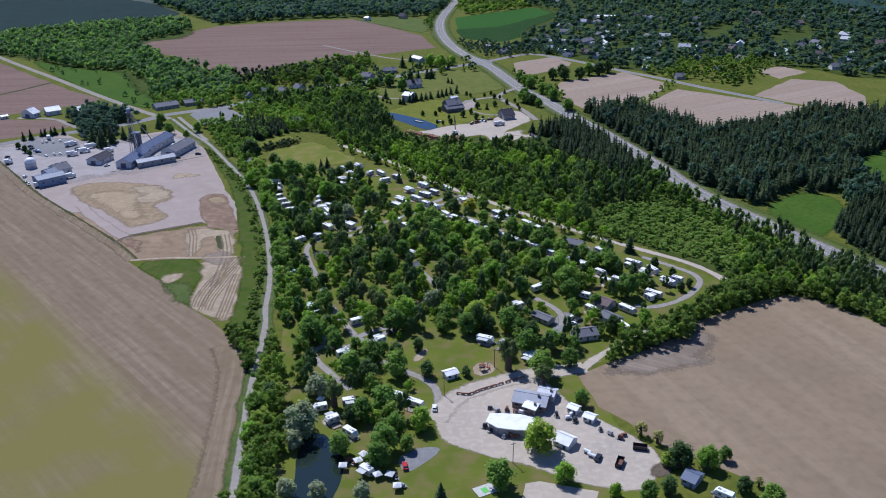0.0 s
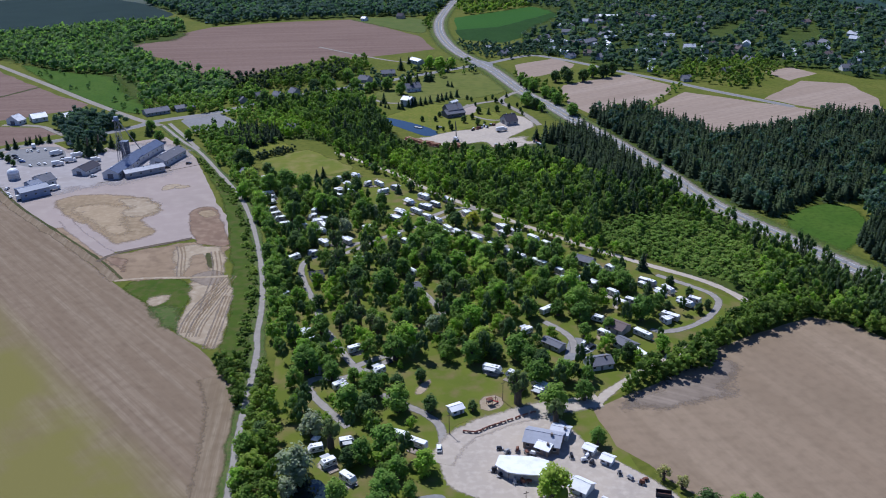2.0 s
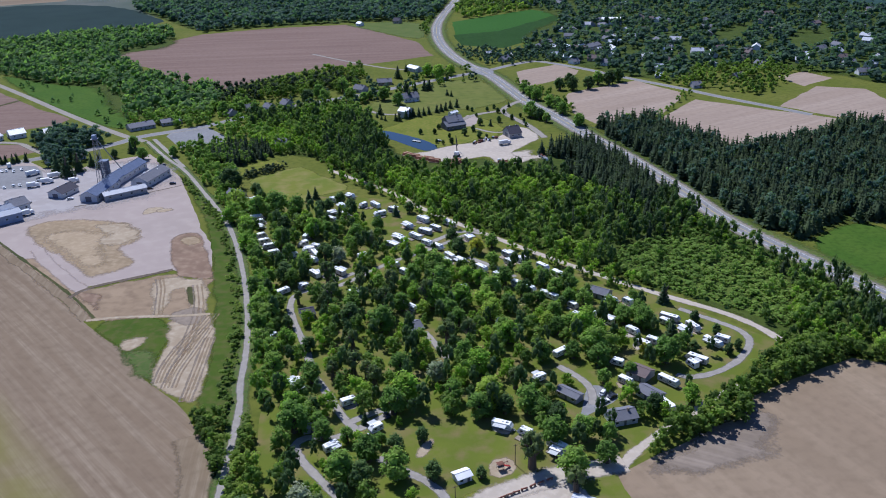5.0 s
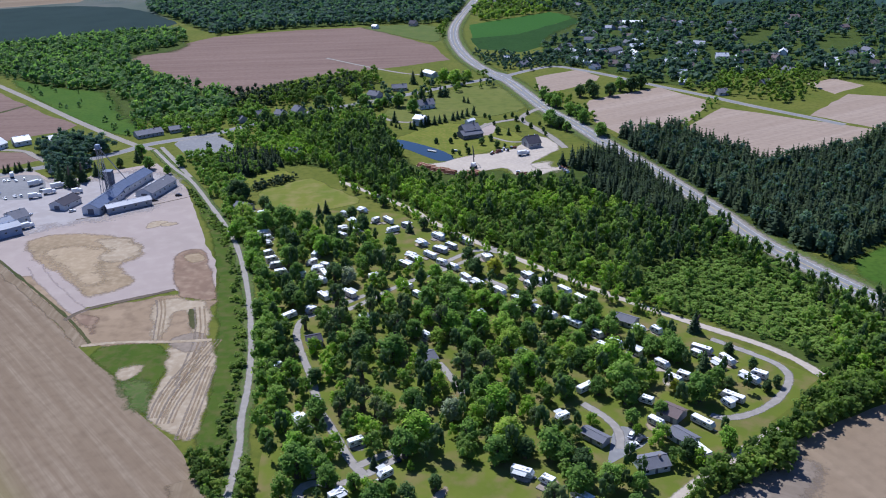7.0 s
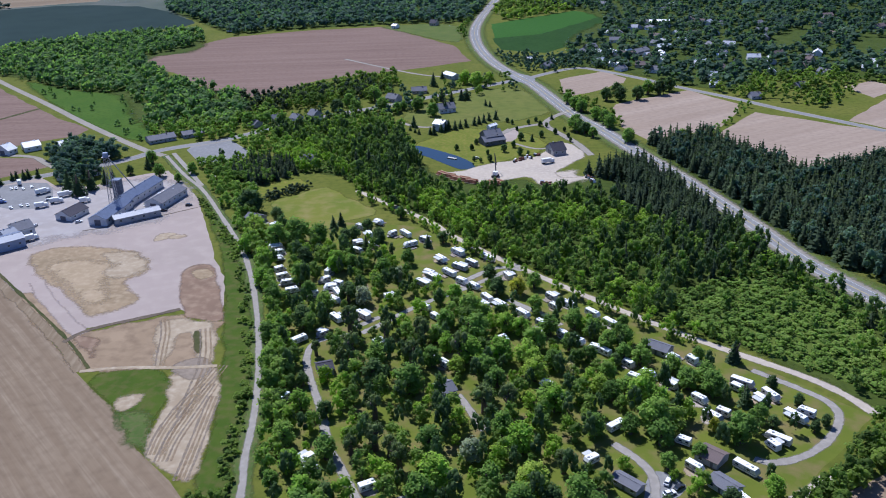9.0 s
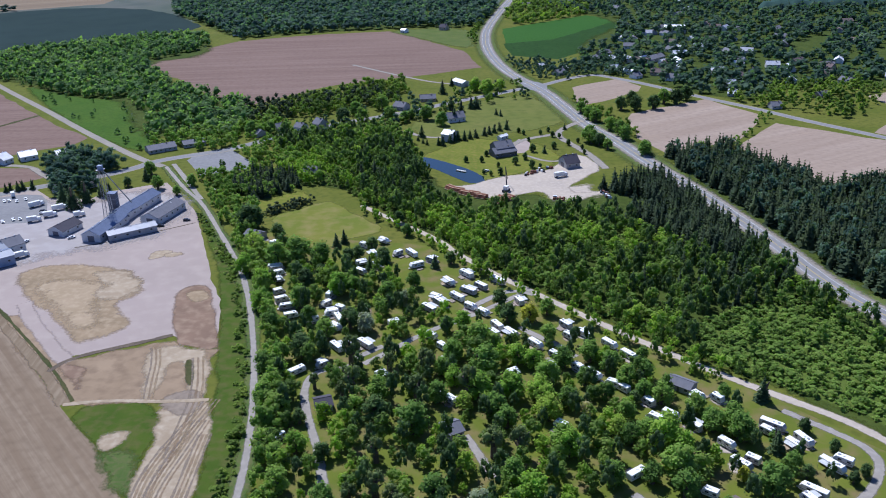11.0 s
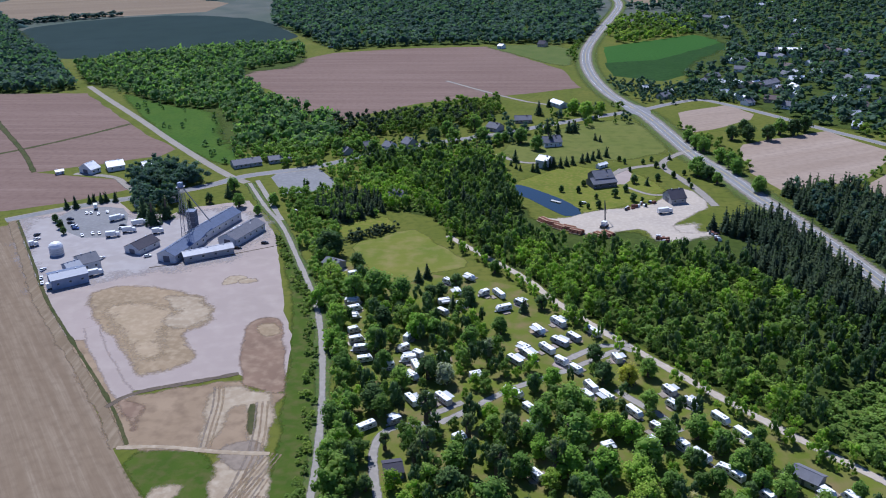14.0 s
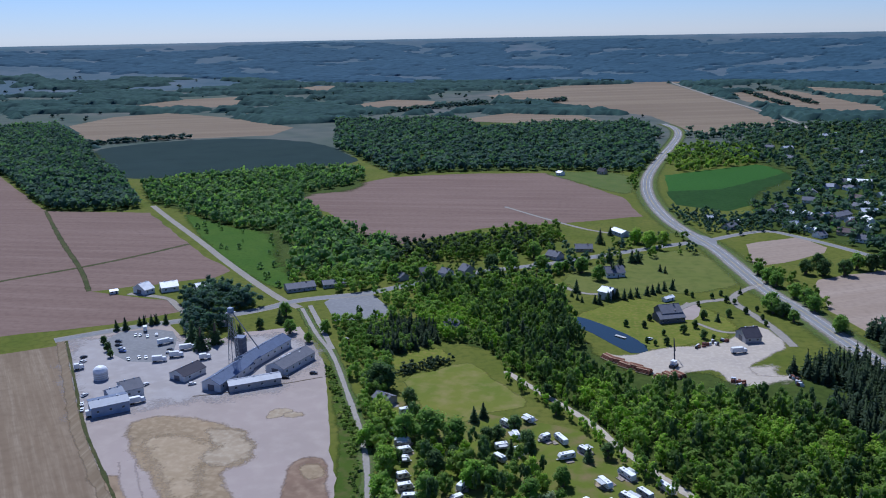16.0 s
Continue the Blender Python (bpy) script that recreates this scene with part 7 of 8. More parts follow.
YARD_CLUTTER = [(25.7, 287.2), (28.3, 285.1), (32.1, 285.7), (35.4, 284.4), (37.5, 283.5), (22.5, 274.6), (24.5, 271.9), (29.3, 268.1), (32.0, 267.6), (34.2, 267.8), (55.4, 278.7), (57.9, 276.7), (66.6, 270.6), (69.7, 267.9), (72.9, 264.9), (74.6, 266.6), (56.8, 280.6), (51.3, 280.8), (-11.3, 245.5), (-8.9, 240.7), (-28.4, 256.0), (-26.4, 254.2)]
TENTS = [(-30.3, 251.6), (-25.0, 254.3), (-21.5, 250.6), (-13.3, 245.8), (-10.6, 239.5), (-17.7, 246.0), (-23.3, 257.9), (-42.6, 295.4)]
POLES = [(7.6, 298.1), (30.1, 319.3), (31.0, 252.3)]


# ---- building blocks ----
def box(bm, x0, x1, y0, y1, z0, z1, taper=0.0):
    v = [bm.verts.new(p) for p in ((x0, y0, z0), (x1, y0, z0), (x1, y1, z0), (x0, y1, z0), (x0 + taper, y0 + taper, z1), (x1 - taper, y0 + taper, z1), (x1 - taper, y1 - taper, z1), (x0 + taper, y1 - taper, z1))]
    for q in ((3, 2, 1, 0), (4, 5, 6, 7), (0, 1, 5, 4), (1, 2, 6, 5), (2, 3, 7, 6), (3, 0, 4, 7)):
        bm.faces.new([v[k] for k in q])
    return v


def prism(bm, profile, y0, y1):
    """An outline in x and z, drawn out along y."""
    a = [bm.verts.new((x, y0, z)) for x, z in profile]
    b2 = [bm.verts.new((x, y1, z)) for x, z in profile]
    n = len(profile)
    bm.faces.new(a[::-1])
    bm.faces.new(b2)
    for k in range(n):
        bm.faces.new((a[k], a[(k + 1) % n], b2[(k + 1) % n], b2[k]))


def rod(bm, a, b2, r0, r1, sides=8):
    a, b2 = Vector(a), Vector(b2)
    d = (b2 - a).normalized()
    u = d.orthogonal().normalized()
    w = d.cross(u)
    lo, hi = [], []
    for k in range(sides):
        c, s = math.cos(2 * math.pi * k / sides), math.sin(2 * math.pi * k / sides)
        lo.append(bm.verts.new(a + (u * c + w * s) * r0))
        hi.append(bm.verts.new(b2 + (u * c + w * s) * r1))
    for k in range(sides):
        bm.faces.new((lo[k], lo[(k + 1) % sides], hi[(k + 1) % sides], hi[k]))
    bm.faces.new(lo[::-1])
    bm.faces.new(hi)


def part(name, bm, mat, parent, label=""):
    bmesh.ops.recalc_face_normals(bm, faces=bm.faces)
    me = bpy.data.meshes.new(name)
    bm.to_mesh(me)
    bm.free()
    me.materials.append(mat)
    ob = new(name, me)
    ob.parent = parent
    return tagged(ob, label)


def boxed(name, dims, mat, parent, label="", taper=0.0):
    bm = bmesh.new()
    box(bm, *dims, taper)
    return part(name, bm, mat, parent, label)


def thing(name, label, category, group=""):
    return tagged(new(name), label, category, group)


def place(ob, x, y, yaw=0.0, z=0.0):
    ob.matrix_basis = pose(x, y, z, 0, 0, yaw)
    return ob


def wheel(parent, x, y, r, wide=0.28):
    bm = bmesh.new()
    rod(bm, (x, y - wide / 2, r), (x, y + wide / 2, r), r, r, 10)
    return part("wheel", bm, TYRE, parent)


# ---- campers ----
def camper(length, wall, label, awning, motor):
    c = thing("motorhome" if motor else "camper", label, "motorhome" if motor else "camper", "campers in the campground")
    h, w = length / 2, 1.3
    bm = bmesh.new()
    nose = 0.9 if not motor else 0.5
    prism(bm, [(-h, 0.62), (h - nose * 0.6, 0.62), (h, 1.1), (h, 1.9), (h - nose, 3.0), (-h + 0.15, 3.05), (-h, 2.85)], -w, w)
    part("body", bm, wall, c)
    bm = bmesh.new()
    box(bm, -h + 0.12, h - nose + 0.05, -w - 0.03, w + 0.03, 3.04, 3.14, 0.06)
    roof = part("roof", bm, CAMPER_ROOF, c, "white rubber roof")
    boxed("roof_vent", (-0.3, 0.4, -0.3, 0.4, 3.14, 3.34), WHITE_PAINT, roof)
    boxed("air_conditioner", (h * 0.35, h * 0.35 + 0.9, -0.35, 0.35, 3.14, 3.42), CAMPER_GREY, roof, "grey roof air conditioner")
    for s in (-1, 1):
        y0, y1 = sorted((s * w, s * (w + 0.02)))
        boxed("stripe", (-h + 0.1, h - 0.4, y0, y1, 1.25, 1.5), STRIPE, c, "dark side stripe")
        for x in (-h * 0.62, h * 0.3):
            y0, y1 = sorted((s * w, s * (w + 0.03)))
            boxed("window", (x - 0.6, x + 0.6, y0, y1, 1.75, 2.45), GLASS, c, "dark tinted window")
        wheel(c, -0.5, s * (w - 0.2), 0.36)
        wheel(c, 0.45, s * (w - 0.2), 0.36)
    boxed("door", (-0.2, 0.5, -w - 0.035, -w, 0.7, 2.6), CAMPER_GREY, c, "grey side door")
    boxed("chassis", (-h + 0.2, h + (0.2 if motor else 1.0), -0.5, 0.5, 0.42, 0.62), STEEL, c)
    if motor:
        boxed("windscreen", (h - 0.02, h + 0.02, -w * 0.85, w * 0.85, 1.25, 1.9), GLASS, c, "dark windscreen")
    if awning:
        bm = bmesh.new()
        prism(bm, [(-h * 0.7, 2.72), (h * 0.55, 2.72), (h * 0.55, 2.78), (-h * 0.7, 2.78)], -w - 2.4, -w)
        part("awning", bm, AWNING, c, "grey cloth awning")
        for x in (-h * 0.68, h * 0.53):
            bm = bmesh.new()
            rod(bm, (x, -w - 2.35, 0.02), (x, -w - 2.35, 2.72), 0.04, 0.04, 5)
            part("awning_pole", bm, STEEL, c)
    return c


camper_kinds = {}
rr = random.Random(7)
for x, y, yaw, length in CAMPERS:
    size = min((5.6, 6.8, 8.2, 9.6, 11.5), key=lambda q: abs(q - length))
    tone = rr.choice(("white", "white", "white", "cream", "grey"))
    awn, motor = rr.random() < 0.4, rr.random() < 0.15
    key = (size, tone, awn, motor)
    wall = {"white": CAMPER_WHITE, "cream": CAMPER_CREAM, "grey": CAMPER_GREY}[tone]
    label = ("long " if size > 9 else "short " if size < 6 else "") + tone + (" motorhome" if motor else " travel trailer") + " parked on grass" + (", awning open" if awn else "")
    turn = yaw + (180 if rr.random() < 0.5 else 0)
    if key not in camper_kinds:
        camper_kinds[key] = place(camper(size, wall, label, awn, motor), x, y, turn)
    else:
        copy_thing(camper_kinds[key], pose(x, y, 0, 0, 0, turn))
    if rr.random() < 0.5:
        m_ = pose(x, y, 0, 0, 0, turn)
        ring = [m_ @ Vector((size * 0.62 * math.cos(k * 0.785) * rr.uniform(0.8, 1.15), -0.8 + 3.4 * math.sin(k * 0.785) * rr.uniform(0.8, 1.15), 0)) for k in range(8)]
        soft_patch("campsite_pad", [(q.x, q.y) for q in ring], rr.choice((GRAVEL_WARM, GRAVEL, SAND)), 0.05, "worn gravel pad under a camper", "pad", 1.0, 1.0, 0.8)
    if rr.random() < 0.45:
        deck = thing("deck", "weathered wooden deck beside a camper", "deck", "decks of the campground")
        off = pose(x, y, 0, 0, 0, turn) @ Vector((0, 3.4, 0))
        for k in range(7):
            boxed("plank", (-1.9, 1.9, -1.2 + k * 0.35, -0.88 + k * 0.35, 0.28, 0.36), DECK, deck)
        boxed("deck_frame", (-1.8, 1.8, -1.1, 1.1, 0.0, 0.27), DECK, deck)
        place(deck, off.x, off.y, turn)


# ---- houses, sheds and barns ----
def gable(name, length, width, eave, ridge, wall, roof, label, doors=True):
    b = thing(name, label, {"work_shed": "shed", "storage_shed": "shed", "long_house": "house", "mobile_home": "house"}.get(name, name))
    h, w = length / 2, width / 2
    bm = bmesh.new()
    a = [bm.verts.new(p) for x in (-h, h) for p in ((x, -w, 0), (x, w, 0), (x, w, eave), (x, 0, ridge - 0.15), (x, -w, eave))]
    bm.faces.new(a[4::-1])
    bm.faces.new(a[5:])
    for i, j in ((0, 1), (1, 2), (2, 3), (3, 4), (4, 0)):
        bm.faces.new((a[i], a[j], a[j + 5], a[i + 5]))
    part("wall", bm, wall, b)
    over, slope = 0.45, (ridge - eave) / w
    for s in (-1, 1):
        bm = bmesh.new()
        y1 = s * (w + over)
        z1 = eave - over * slope
        q = []
        for x in (-h - over, h + over):
            q += [bm.verts.new((x, 0, ridge - 0.02)), bm.verts.new((x, y1, z1)), bm.verts.new((x, y1, z1 + 0.2)), bm.verts.new((x, 0, ridge + 0.18))]
        bm.faces.new(q[:4])
        bm.faces.new(q[7:3:-1])
        for i in range(4):
            bm.faces.new((q[i], q[(i + 1) % 4], q[(i + 1) % 4 + 4], q[i + 4]))
        part("roof", bm, roof, b)
    boxed("ridge_cap", (-h - over, h + over, -0.2, 0.2, ridge + 0.1, ridge + 0.24), roof, b)
    big = name in ("work_shed", "storage_shed", "barn", "workshop", "hall")
    for s in (-1, 1):
        if big and doors:
            x0, x1 = sorted((s * h, s * (h + 0.06)))
            boxed("door", (x0, x1, -w * 0.35, w * 0.35, 0, eave * 0.85), DARK_WALL if s < 0 else GREY_WALL, b, "large sliding door")
        n = max(2, int(length / (6 if big else 3.2)))
        for k in range(n):
            x = -h + (k + 0.5) * length / n
            y0, y1 = sorted((s * w, s * (w + 0.05)))
            if not big and s < 0 and k == n // 2:
                boxed("door", (x - 0.5, x + 0.5, y0, y1, 0.05, 2.1), DARK_WALL, b, "dark door")
            else:
                win = boxed("window", (x - 0.6, x + 0.6, y0, y1, eave * 0.42, eave * 0.42 + 1.1), GLASS, b)
                y2, y3 = sorted((s * w, s * (w + 0.12)))
                boxed("sill", (x - 0.7, x + 0.7, y2, y3, eave * 0.42 - 0.12, eave * 0.42), WHITE_PAINT, win)
    if name in ("house", "long_house", "shop"):
        boxed("chimney", (h * 0.4, h * 0.4 + 0.8, -1.2, -0.4, eave, ridge + 0.9), STONE_WALL, b, "brick chimney")
    elif big:
        for k in range(max(2, int(length / 8))):
            bm = bmesh.new()
            x = -h + (k + 0.5) * length / max(2, int(length / 8))
            rod(bm, (x, 0, ridge), (x, 0, ridge + 0.7), 0.35, 0.35, 8)
            part("roof_vent", bm, PALE_ROOF, b)
    return b


WORDS = {id(WHITE_ROOF): "white metal", id(PALE_ROOF): "pale metal", id(GREY_ROOF): "grey metal", id(BLUE_ROOF): "blue-grey metal", id(SLATE_ROOF): "slate-grey shingle", id(DARK_ROOF): "dark shingle", id(BROWN_ROOF): "brown shingle"}
WALLS = {id(WHITE_WALL): "white", id(PALE_WALL): "pale grey", id(GREY_WALL): "grey", id(TAN_WALL): "tan", id(DARK_WALL): "dark", id(BLUE_WALL): "blue-grey", id(STONE_WALL): "brown stone"}
for name, rows in BUILDINGS.items():
    for x, y, yaw, length, width, eave, ridge, wall, roof in rows:
        label = f"{WALLS[id(wall)]} {name.replace('_', ' ')} with {WORDS[id(roof)]} gable roof"
        place(gable(name, length, width, eave, ridge, wall, roof, label), x, y, yaw)


town = scattered(W_TOWN, 42, np.random.default_rng(21), BARE, WAYS + [(EAST_ROAD, 12)], 0.8)[:44]
stock_house = []
for k, (wall, roof) in enumerate(((WHITE_WALL, SLATE_ROOF), (PALE_WALL, PALE_ROOF), (TAN_WALL, BROWN_ROOF), (WHITE_WALL, WHITE_ROOF))):
    label = f"{WALLS[id(wall)]} town house with {WORDS[id(roof)]} gable roof"
    stock_house.append(place(gable("house", 13 + k, 9.5, 3.6, 6.8, wall, roof, label), *town[k], 40 * k))
for k, (x, y) in enumerate(town[4:]):
    copy_thing(stock_house[k % 4], pose(x, y, 0, 0, 0, 37 * k))


def far_house(wall, roof, label):
    """A house seen from far off: walls, two roof slopes, a few windows."""
    b = thing("house", label, "house", "far houses of the town")
    bm = bmesh.new()
    prism(bm, [(-5.5, 0), (5.5, 0), (5.5, 3.4), (0, 6.4), (-5.5, 3.4)], -7, 7)
    part("wall", bm, wall, b)
    for s in (-1, 1):
        bm = bmesh.new()
        prism(bm, [(0, 6.45), (s * 6.0, 3.15), (s * 6.0, 3.4), (0, 6.75)], -7.5, 7.5)
        part("roof", bm, roof, b)
        for y in (-3.5, 3.0):
            boxed("window", (*sorted((s * 5.5, s * 5.56)), y, y + 1.4, 1.0, 2.3), GLASS, b)
    return b


rim = np.random.default_rng(5)
spare = [tuple(p) for p in scattered(W_TOWN, 55, rim, BARE, WAYS, 0.8) if min(math.hypot(p[0] - a, p[1] - b) for a, b in town) > 22]
spare += [tuple(p) for p in scattered(W_VILLAGE, 62, rim, BARE, WAYS, 0.8) if min(math.hypot(p[0] - r[0], p[1] - r[1]) for r in BUILDINGS["house"]) > 26]
far_stock = []
for k, (x, y) in enumerate(sorted(spare, key=lambda p: p[1])[:52]):
    if k < 4:
        wall, roof = ((PALE_WALL, GREY_ROOF), (TAN_WALL, SLATE_ROOF), (GREY_WALL, BROWN_ROOF), (WHITE_WALL, SLATE_ROOF))[k]
        far_stock.append(place(far_house(wall, roof, f"{WALLS[id(wall)]} far town house with {WORDS[id(roof)]} roof"), x, y, 50 * k))
    else:
        copy_thing(far_stock[k % 4], pose(x, y, 0, 0, 0, 53 * k))


# ---- vehicles ----
def car(paint, label):
    c = thing("car", label, "car")
    bm = bmesh.new()
    prism(bm, [(-2.25, 0.35), (2.25, 0.35), (2.3, 0.7), (1.9, 0.88), (1.0, 0.95), (-1.9, 1.0), (-2.25, 0.9)], -0.9, 0.9)
    part("body", bm, paint, c)
    bm = bmesh.new()
    prism(bm, [(-2.0, 0.98), (1.05, 0.93), (0.35, 1.42), (-1.5, 1.45)], -0.78, 0.78)
    part("cabin_glass", bm, GLASS, c, "dark car windows")
    boxed("roof", (-1.5, 0.35, -0.76, 0.76, 1.43, 1.5), paint, c, "", 0.06)
    for x in (-1.4, 1.4):
        for y in (-0.8, 0.8):
            wheel(c, x, y, 0.33, 0.22)
    for y in (-0.62, 0.62):
        boxed("headlight", (2.2, 2.32, y - 0.2, y + 0.2, 0.62, 0.76), WHITE_PAINT, c, "pale headlight")
    return c


PAINT_WORDS = {id(WHITE_PAINT): "white", id(DARK_PAINT): "dark", id(GREY_PAINT): "silver", id(RED_PAINT): "red", id(BLUE_PAINT): "blue"}
made = {}
for x, y, yaw, paint in CARS:
    if id(paint) in made:
        copy_thing(made[id(paint)], pose(x, y, 0.15, 0, 0, yaw))
    else:
        made[id(paint)] = place(car(paint, f"parked {PAINT_WORDS[id(paint)]} car on the gravel"), x, y, yaw, 0.15)


def truck(length):
    t = thing("truck", "white box truck parked in the works yard", "truck", "trucks of the works yard")
    h = length / 2
    boxed("box", (-h, h - 2.6, -1.25, 1.25, 1.0, 3.7), CAMPER_WHITE, t, "white cargo box", 0.03)
    bm = bmesh.new()
    prism(bm, [(h - 2.4, 0.6), (h, 0.6), (h, 1.6), (h - 0.6, 2.7), (h - 2.4, 2.8)], -1.15, 1.15)
    cab = part("cab", bm, WHITE_PAINT, t, "white driver's cab")
    boxed("windscreen", (h - 0.35, h - 0.2, -1.0, 1.0, 1.8, 2.4), GLASS, cab)
    boxed("chassis", (-h, h - 0.2, -0.5, 0.5, 0.6, 1.0), STEEL, t)
    for x in (-h + 1.0, -h + 2.1, h - 1.3):
        for y in (-1.0, 1.0):
            wheel(t, x, y, 0.5)
    return t


truck_made = {}
for x, y, yaw, length in TRUCKS:
    size = min((5.5, 7, 8.5, 10), key=lambda q: abs(q - length * 0.72))
    if size in truck_made:
        copy_thing(truck_made[size], pose(x, y, 0.16, 0, 0, yaw))
    else:
        truck_made[size] = place(truck(size), x, y, yaw, 0.16)


# ---- works yard ----
def dome_tank():
    t = thing("storage_tank", "round grey tank with white dome roof", "tank")
    bm = bmesh.new()
    rod(bm, (0, 0, 0), (0, 0, 4.8), 4.0, 4.0, 24)
    part("shell", bm, PALE_WALL, t)
    bm = bmesh.new()
    bmesh.ops.create_uvsphere(bm, u_segments=24, v_segments=10, radius=4.1)
    bmesh.ops.delete(bm, geom=[v for v in bm.verts if v.co.z < -0.01], context="VERTS")
    for v in bm.verts:
        v.co.z = v.co.z * 0.8 + 4.8
    part("dome", bm, WHITE_ROOF, t, "white dome")
    for z in (1.2, 2.4, 3.6):
        bm = bmesh.new()
        rod(bm, (0, 0, z), (0, 0, z + 0.18), 4.07, 4.07, 24)
        part("hoop", bm, STEEL, t)
    return t


place(dome_tank(), *DOME_TANK)


def lattice_tower(height, wide):
    t = thing("grain_tower", "tall grey lattice tower with conveyor legs", "tower")
    for sx in (-1, 1):
        for sy in (-1, 1):
            bm = bmesh.new()
            rod(bm, (sx * wide, sy * wide, 0), (sx * wide * 0.45, sy * wide * 0.45, height), 0.22, 0.14, 5)
            part("leg", bm, STEEL, t)
    n = 12
    for k in range(n):
        z0, z1 = height * k / n, height * (k + 1) / n
        w0, w1 = wide * (1 - 0.55 * k / n), wide * (1 - 0.55 * (k + 1) / n)
        for i in range(4):
            c0 = ((-1, -1), (1, -1), (1, 1), (-1, 1))[i]
            c1 = ((1, -1), (1, 1), (-1, 1), (-1, -1))[i]
            bm = bmesh.new()
            rod(bm, (c0[0] * w0, c0[1] * w0, z0), (c1[0] * w1, c1[1] * w1, z1), 0.1, 0.1, 4)
            part("brace", bm, STEEL, t)
    boxed("platform", (-2.2, 2.2, -2.2, 2.2, height, height + 0.3), STEEL, t)
    boxed("head_house", (-1.4, 1.4, -1.4, 1.4, height + 0.3, height + 3.0), BLUE_WALL, t, "blue-grey head house")
    bm = bmesh.new()
    rod(bm, (1.2, 0, height), (12, 9, 9), 0.35, 0.35, 6)
    part("chute", bm, STEEL, t, "long slanting conveyor chute")
    return t


place(lattice_tower(34.0, 2.6), *GRAIN_TOWER)


def bin_tower():
    t = thing("grain_bin", "dark tall grain bin with stairs", "bin")
    boxed("block", (-2.6, 2.6, -2.6, 2.6, 0, 15.0), DARK_WALL, t, "dark clad block")
    boxed("cap", (-2.9, 2.9, -2.9, 2.9, 15.0, 15.5), BLUE_ROOF, t)
    for k in range(5):
        boxed("band", (-2.67, 2.67, -2.67, 2.67, 2.5 + 3 * k, 2.7 + 3 * k), STEEL, t)
    return t


place(bin_tower(), *TOWER_BIN)
for k in range(4):
    tank = thing("silo_tank", "upright white tank on legs", "tank", "white tanks by the long shed")
    bm = bmesh.new()
    rod(bm, (0, 0, 1.4), (0, 0, 6.2), 1.4, 1.4, 14)
    rod(bm, (0, 0, 6.2), (0, 0, 7.0), 1.4, 0.5, 14)
    rod(bm, (0, 0, 0.6), (0, 0, 1.4), 0.4, 1.4, 14)
    part("shell", bm, CAMPER_WHITE, tank)
    for a in range(4):
        bm = bmesh.new()
        rod(bm, (math.cos(a * 1.571), math.sin(a * 1.571), 0), (math.cos(a * 1.571), math.sin(a * 1.571), 1.6), 0.1, 0.1, 5)
        part("leg", bm, STEEL, tank)
    place(tank, WHITE_TANKS[0] + k * 2.2 - 2, WHITE_TANKS[1] + k * 2.6 - 3, 0, 0.12)


# ---- shop and campground ----
tent = thing("canopy_roof", "large white flat canopy roof on posts", "canopy")
bm = bmesh.new()
lo = [bm.verts.new((x, y, 3.2)) for x, y in TENT_ROOF]
hi = [bm.verts.new((x, y, 3.6)) for x, y in TENT_ROOF]
bm.faces.new(lo[::-1])
bm.faces.new(hi)
for k in range(len(lo)):
    bm.faces.new((lo[k], lo[(k + 1) % len(lo)], hi[(k + 1) % len(lo)], hi[k]))
part("roof", bm, WHITE_ROOF, tent, "white sheet roof")
cx = sum(p[0] for p in TENT_ROOF) / len(TENT_ROOF)
cy = sum(p[1] for p in TENT_ROOF) / len(TENT_ROOF)
for x, y in TENT_ROOF:
    bm = bmesh.new()
    px, py = x + (cx - x) * 0.06, y + (cy - y) * 0.06
    rod(bm, (px, py, 0), (px, py, 3.2), 0.12, 0.12, 6)
    part("post", bm, DARK_WALL, tent)
bm = bmesh.new()
inner = [(x + (cx - x) * 0.12, y + (cy - y) * 0.12) for x, y in TENT_ROOF]
lo = [bm.verts.new((x, y, 0)) for x, y in inner]
hi = [bm.verts.new((x, y, 3.15)) for x, y in inner]
for k in range(len(lo)):
    bm.faces.new((lo[k], lo[(k + 1) % len(lo)], hi[(k + 1) % len(lo)], hi[k]))
part("wall", bm, GREY_WALL, tent, "grey walls in the roof's shade")

pav = gable("pavilion", 5.4, 4.6, 2.3, 3.1, WHITE_WALL, WHITE_ROOF, "open picnic pavilion with white roof on the lawn", False)
place(pav, *PAVILION, 25)


def play_frame():
    p = thing("play_structure", "wooden climbing frame with slide on sand", "playground")
    for x in (-2, 0, 2):
        for y in (-0.8, 0.8):
            bm = bmesh.new()
            rod(bm, (x, y, 0), (x, y, 2.6), 0.09, 0.09, 6)
            part("post", bm, RUST, p)
    boxed("platform", (-2.1, 0.1, -0.9, 0.9, 1.4, 1.52), DECK, p)
    boxed("roof", (-2.3, 0.3, -1.1, 1.1, 2.6, 2.8), RUST, p, "red-brown roof", 0.5)
    bm = bmesh.new()
    prism(bm, [(0.1, 1.45), (2.9, 0.15), (2.9, 0.3), (0.1, 1.6)], -0.4, 0.4)
    part("slide", bm, RED_PAINT, p, "red slide")
    boxed("beam", (0, 2.2, -0.08, 0.08, 2.5, 2.65), RUST, p)
    return p


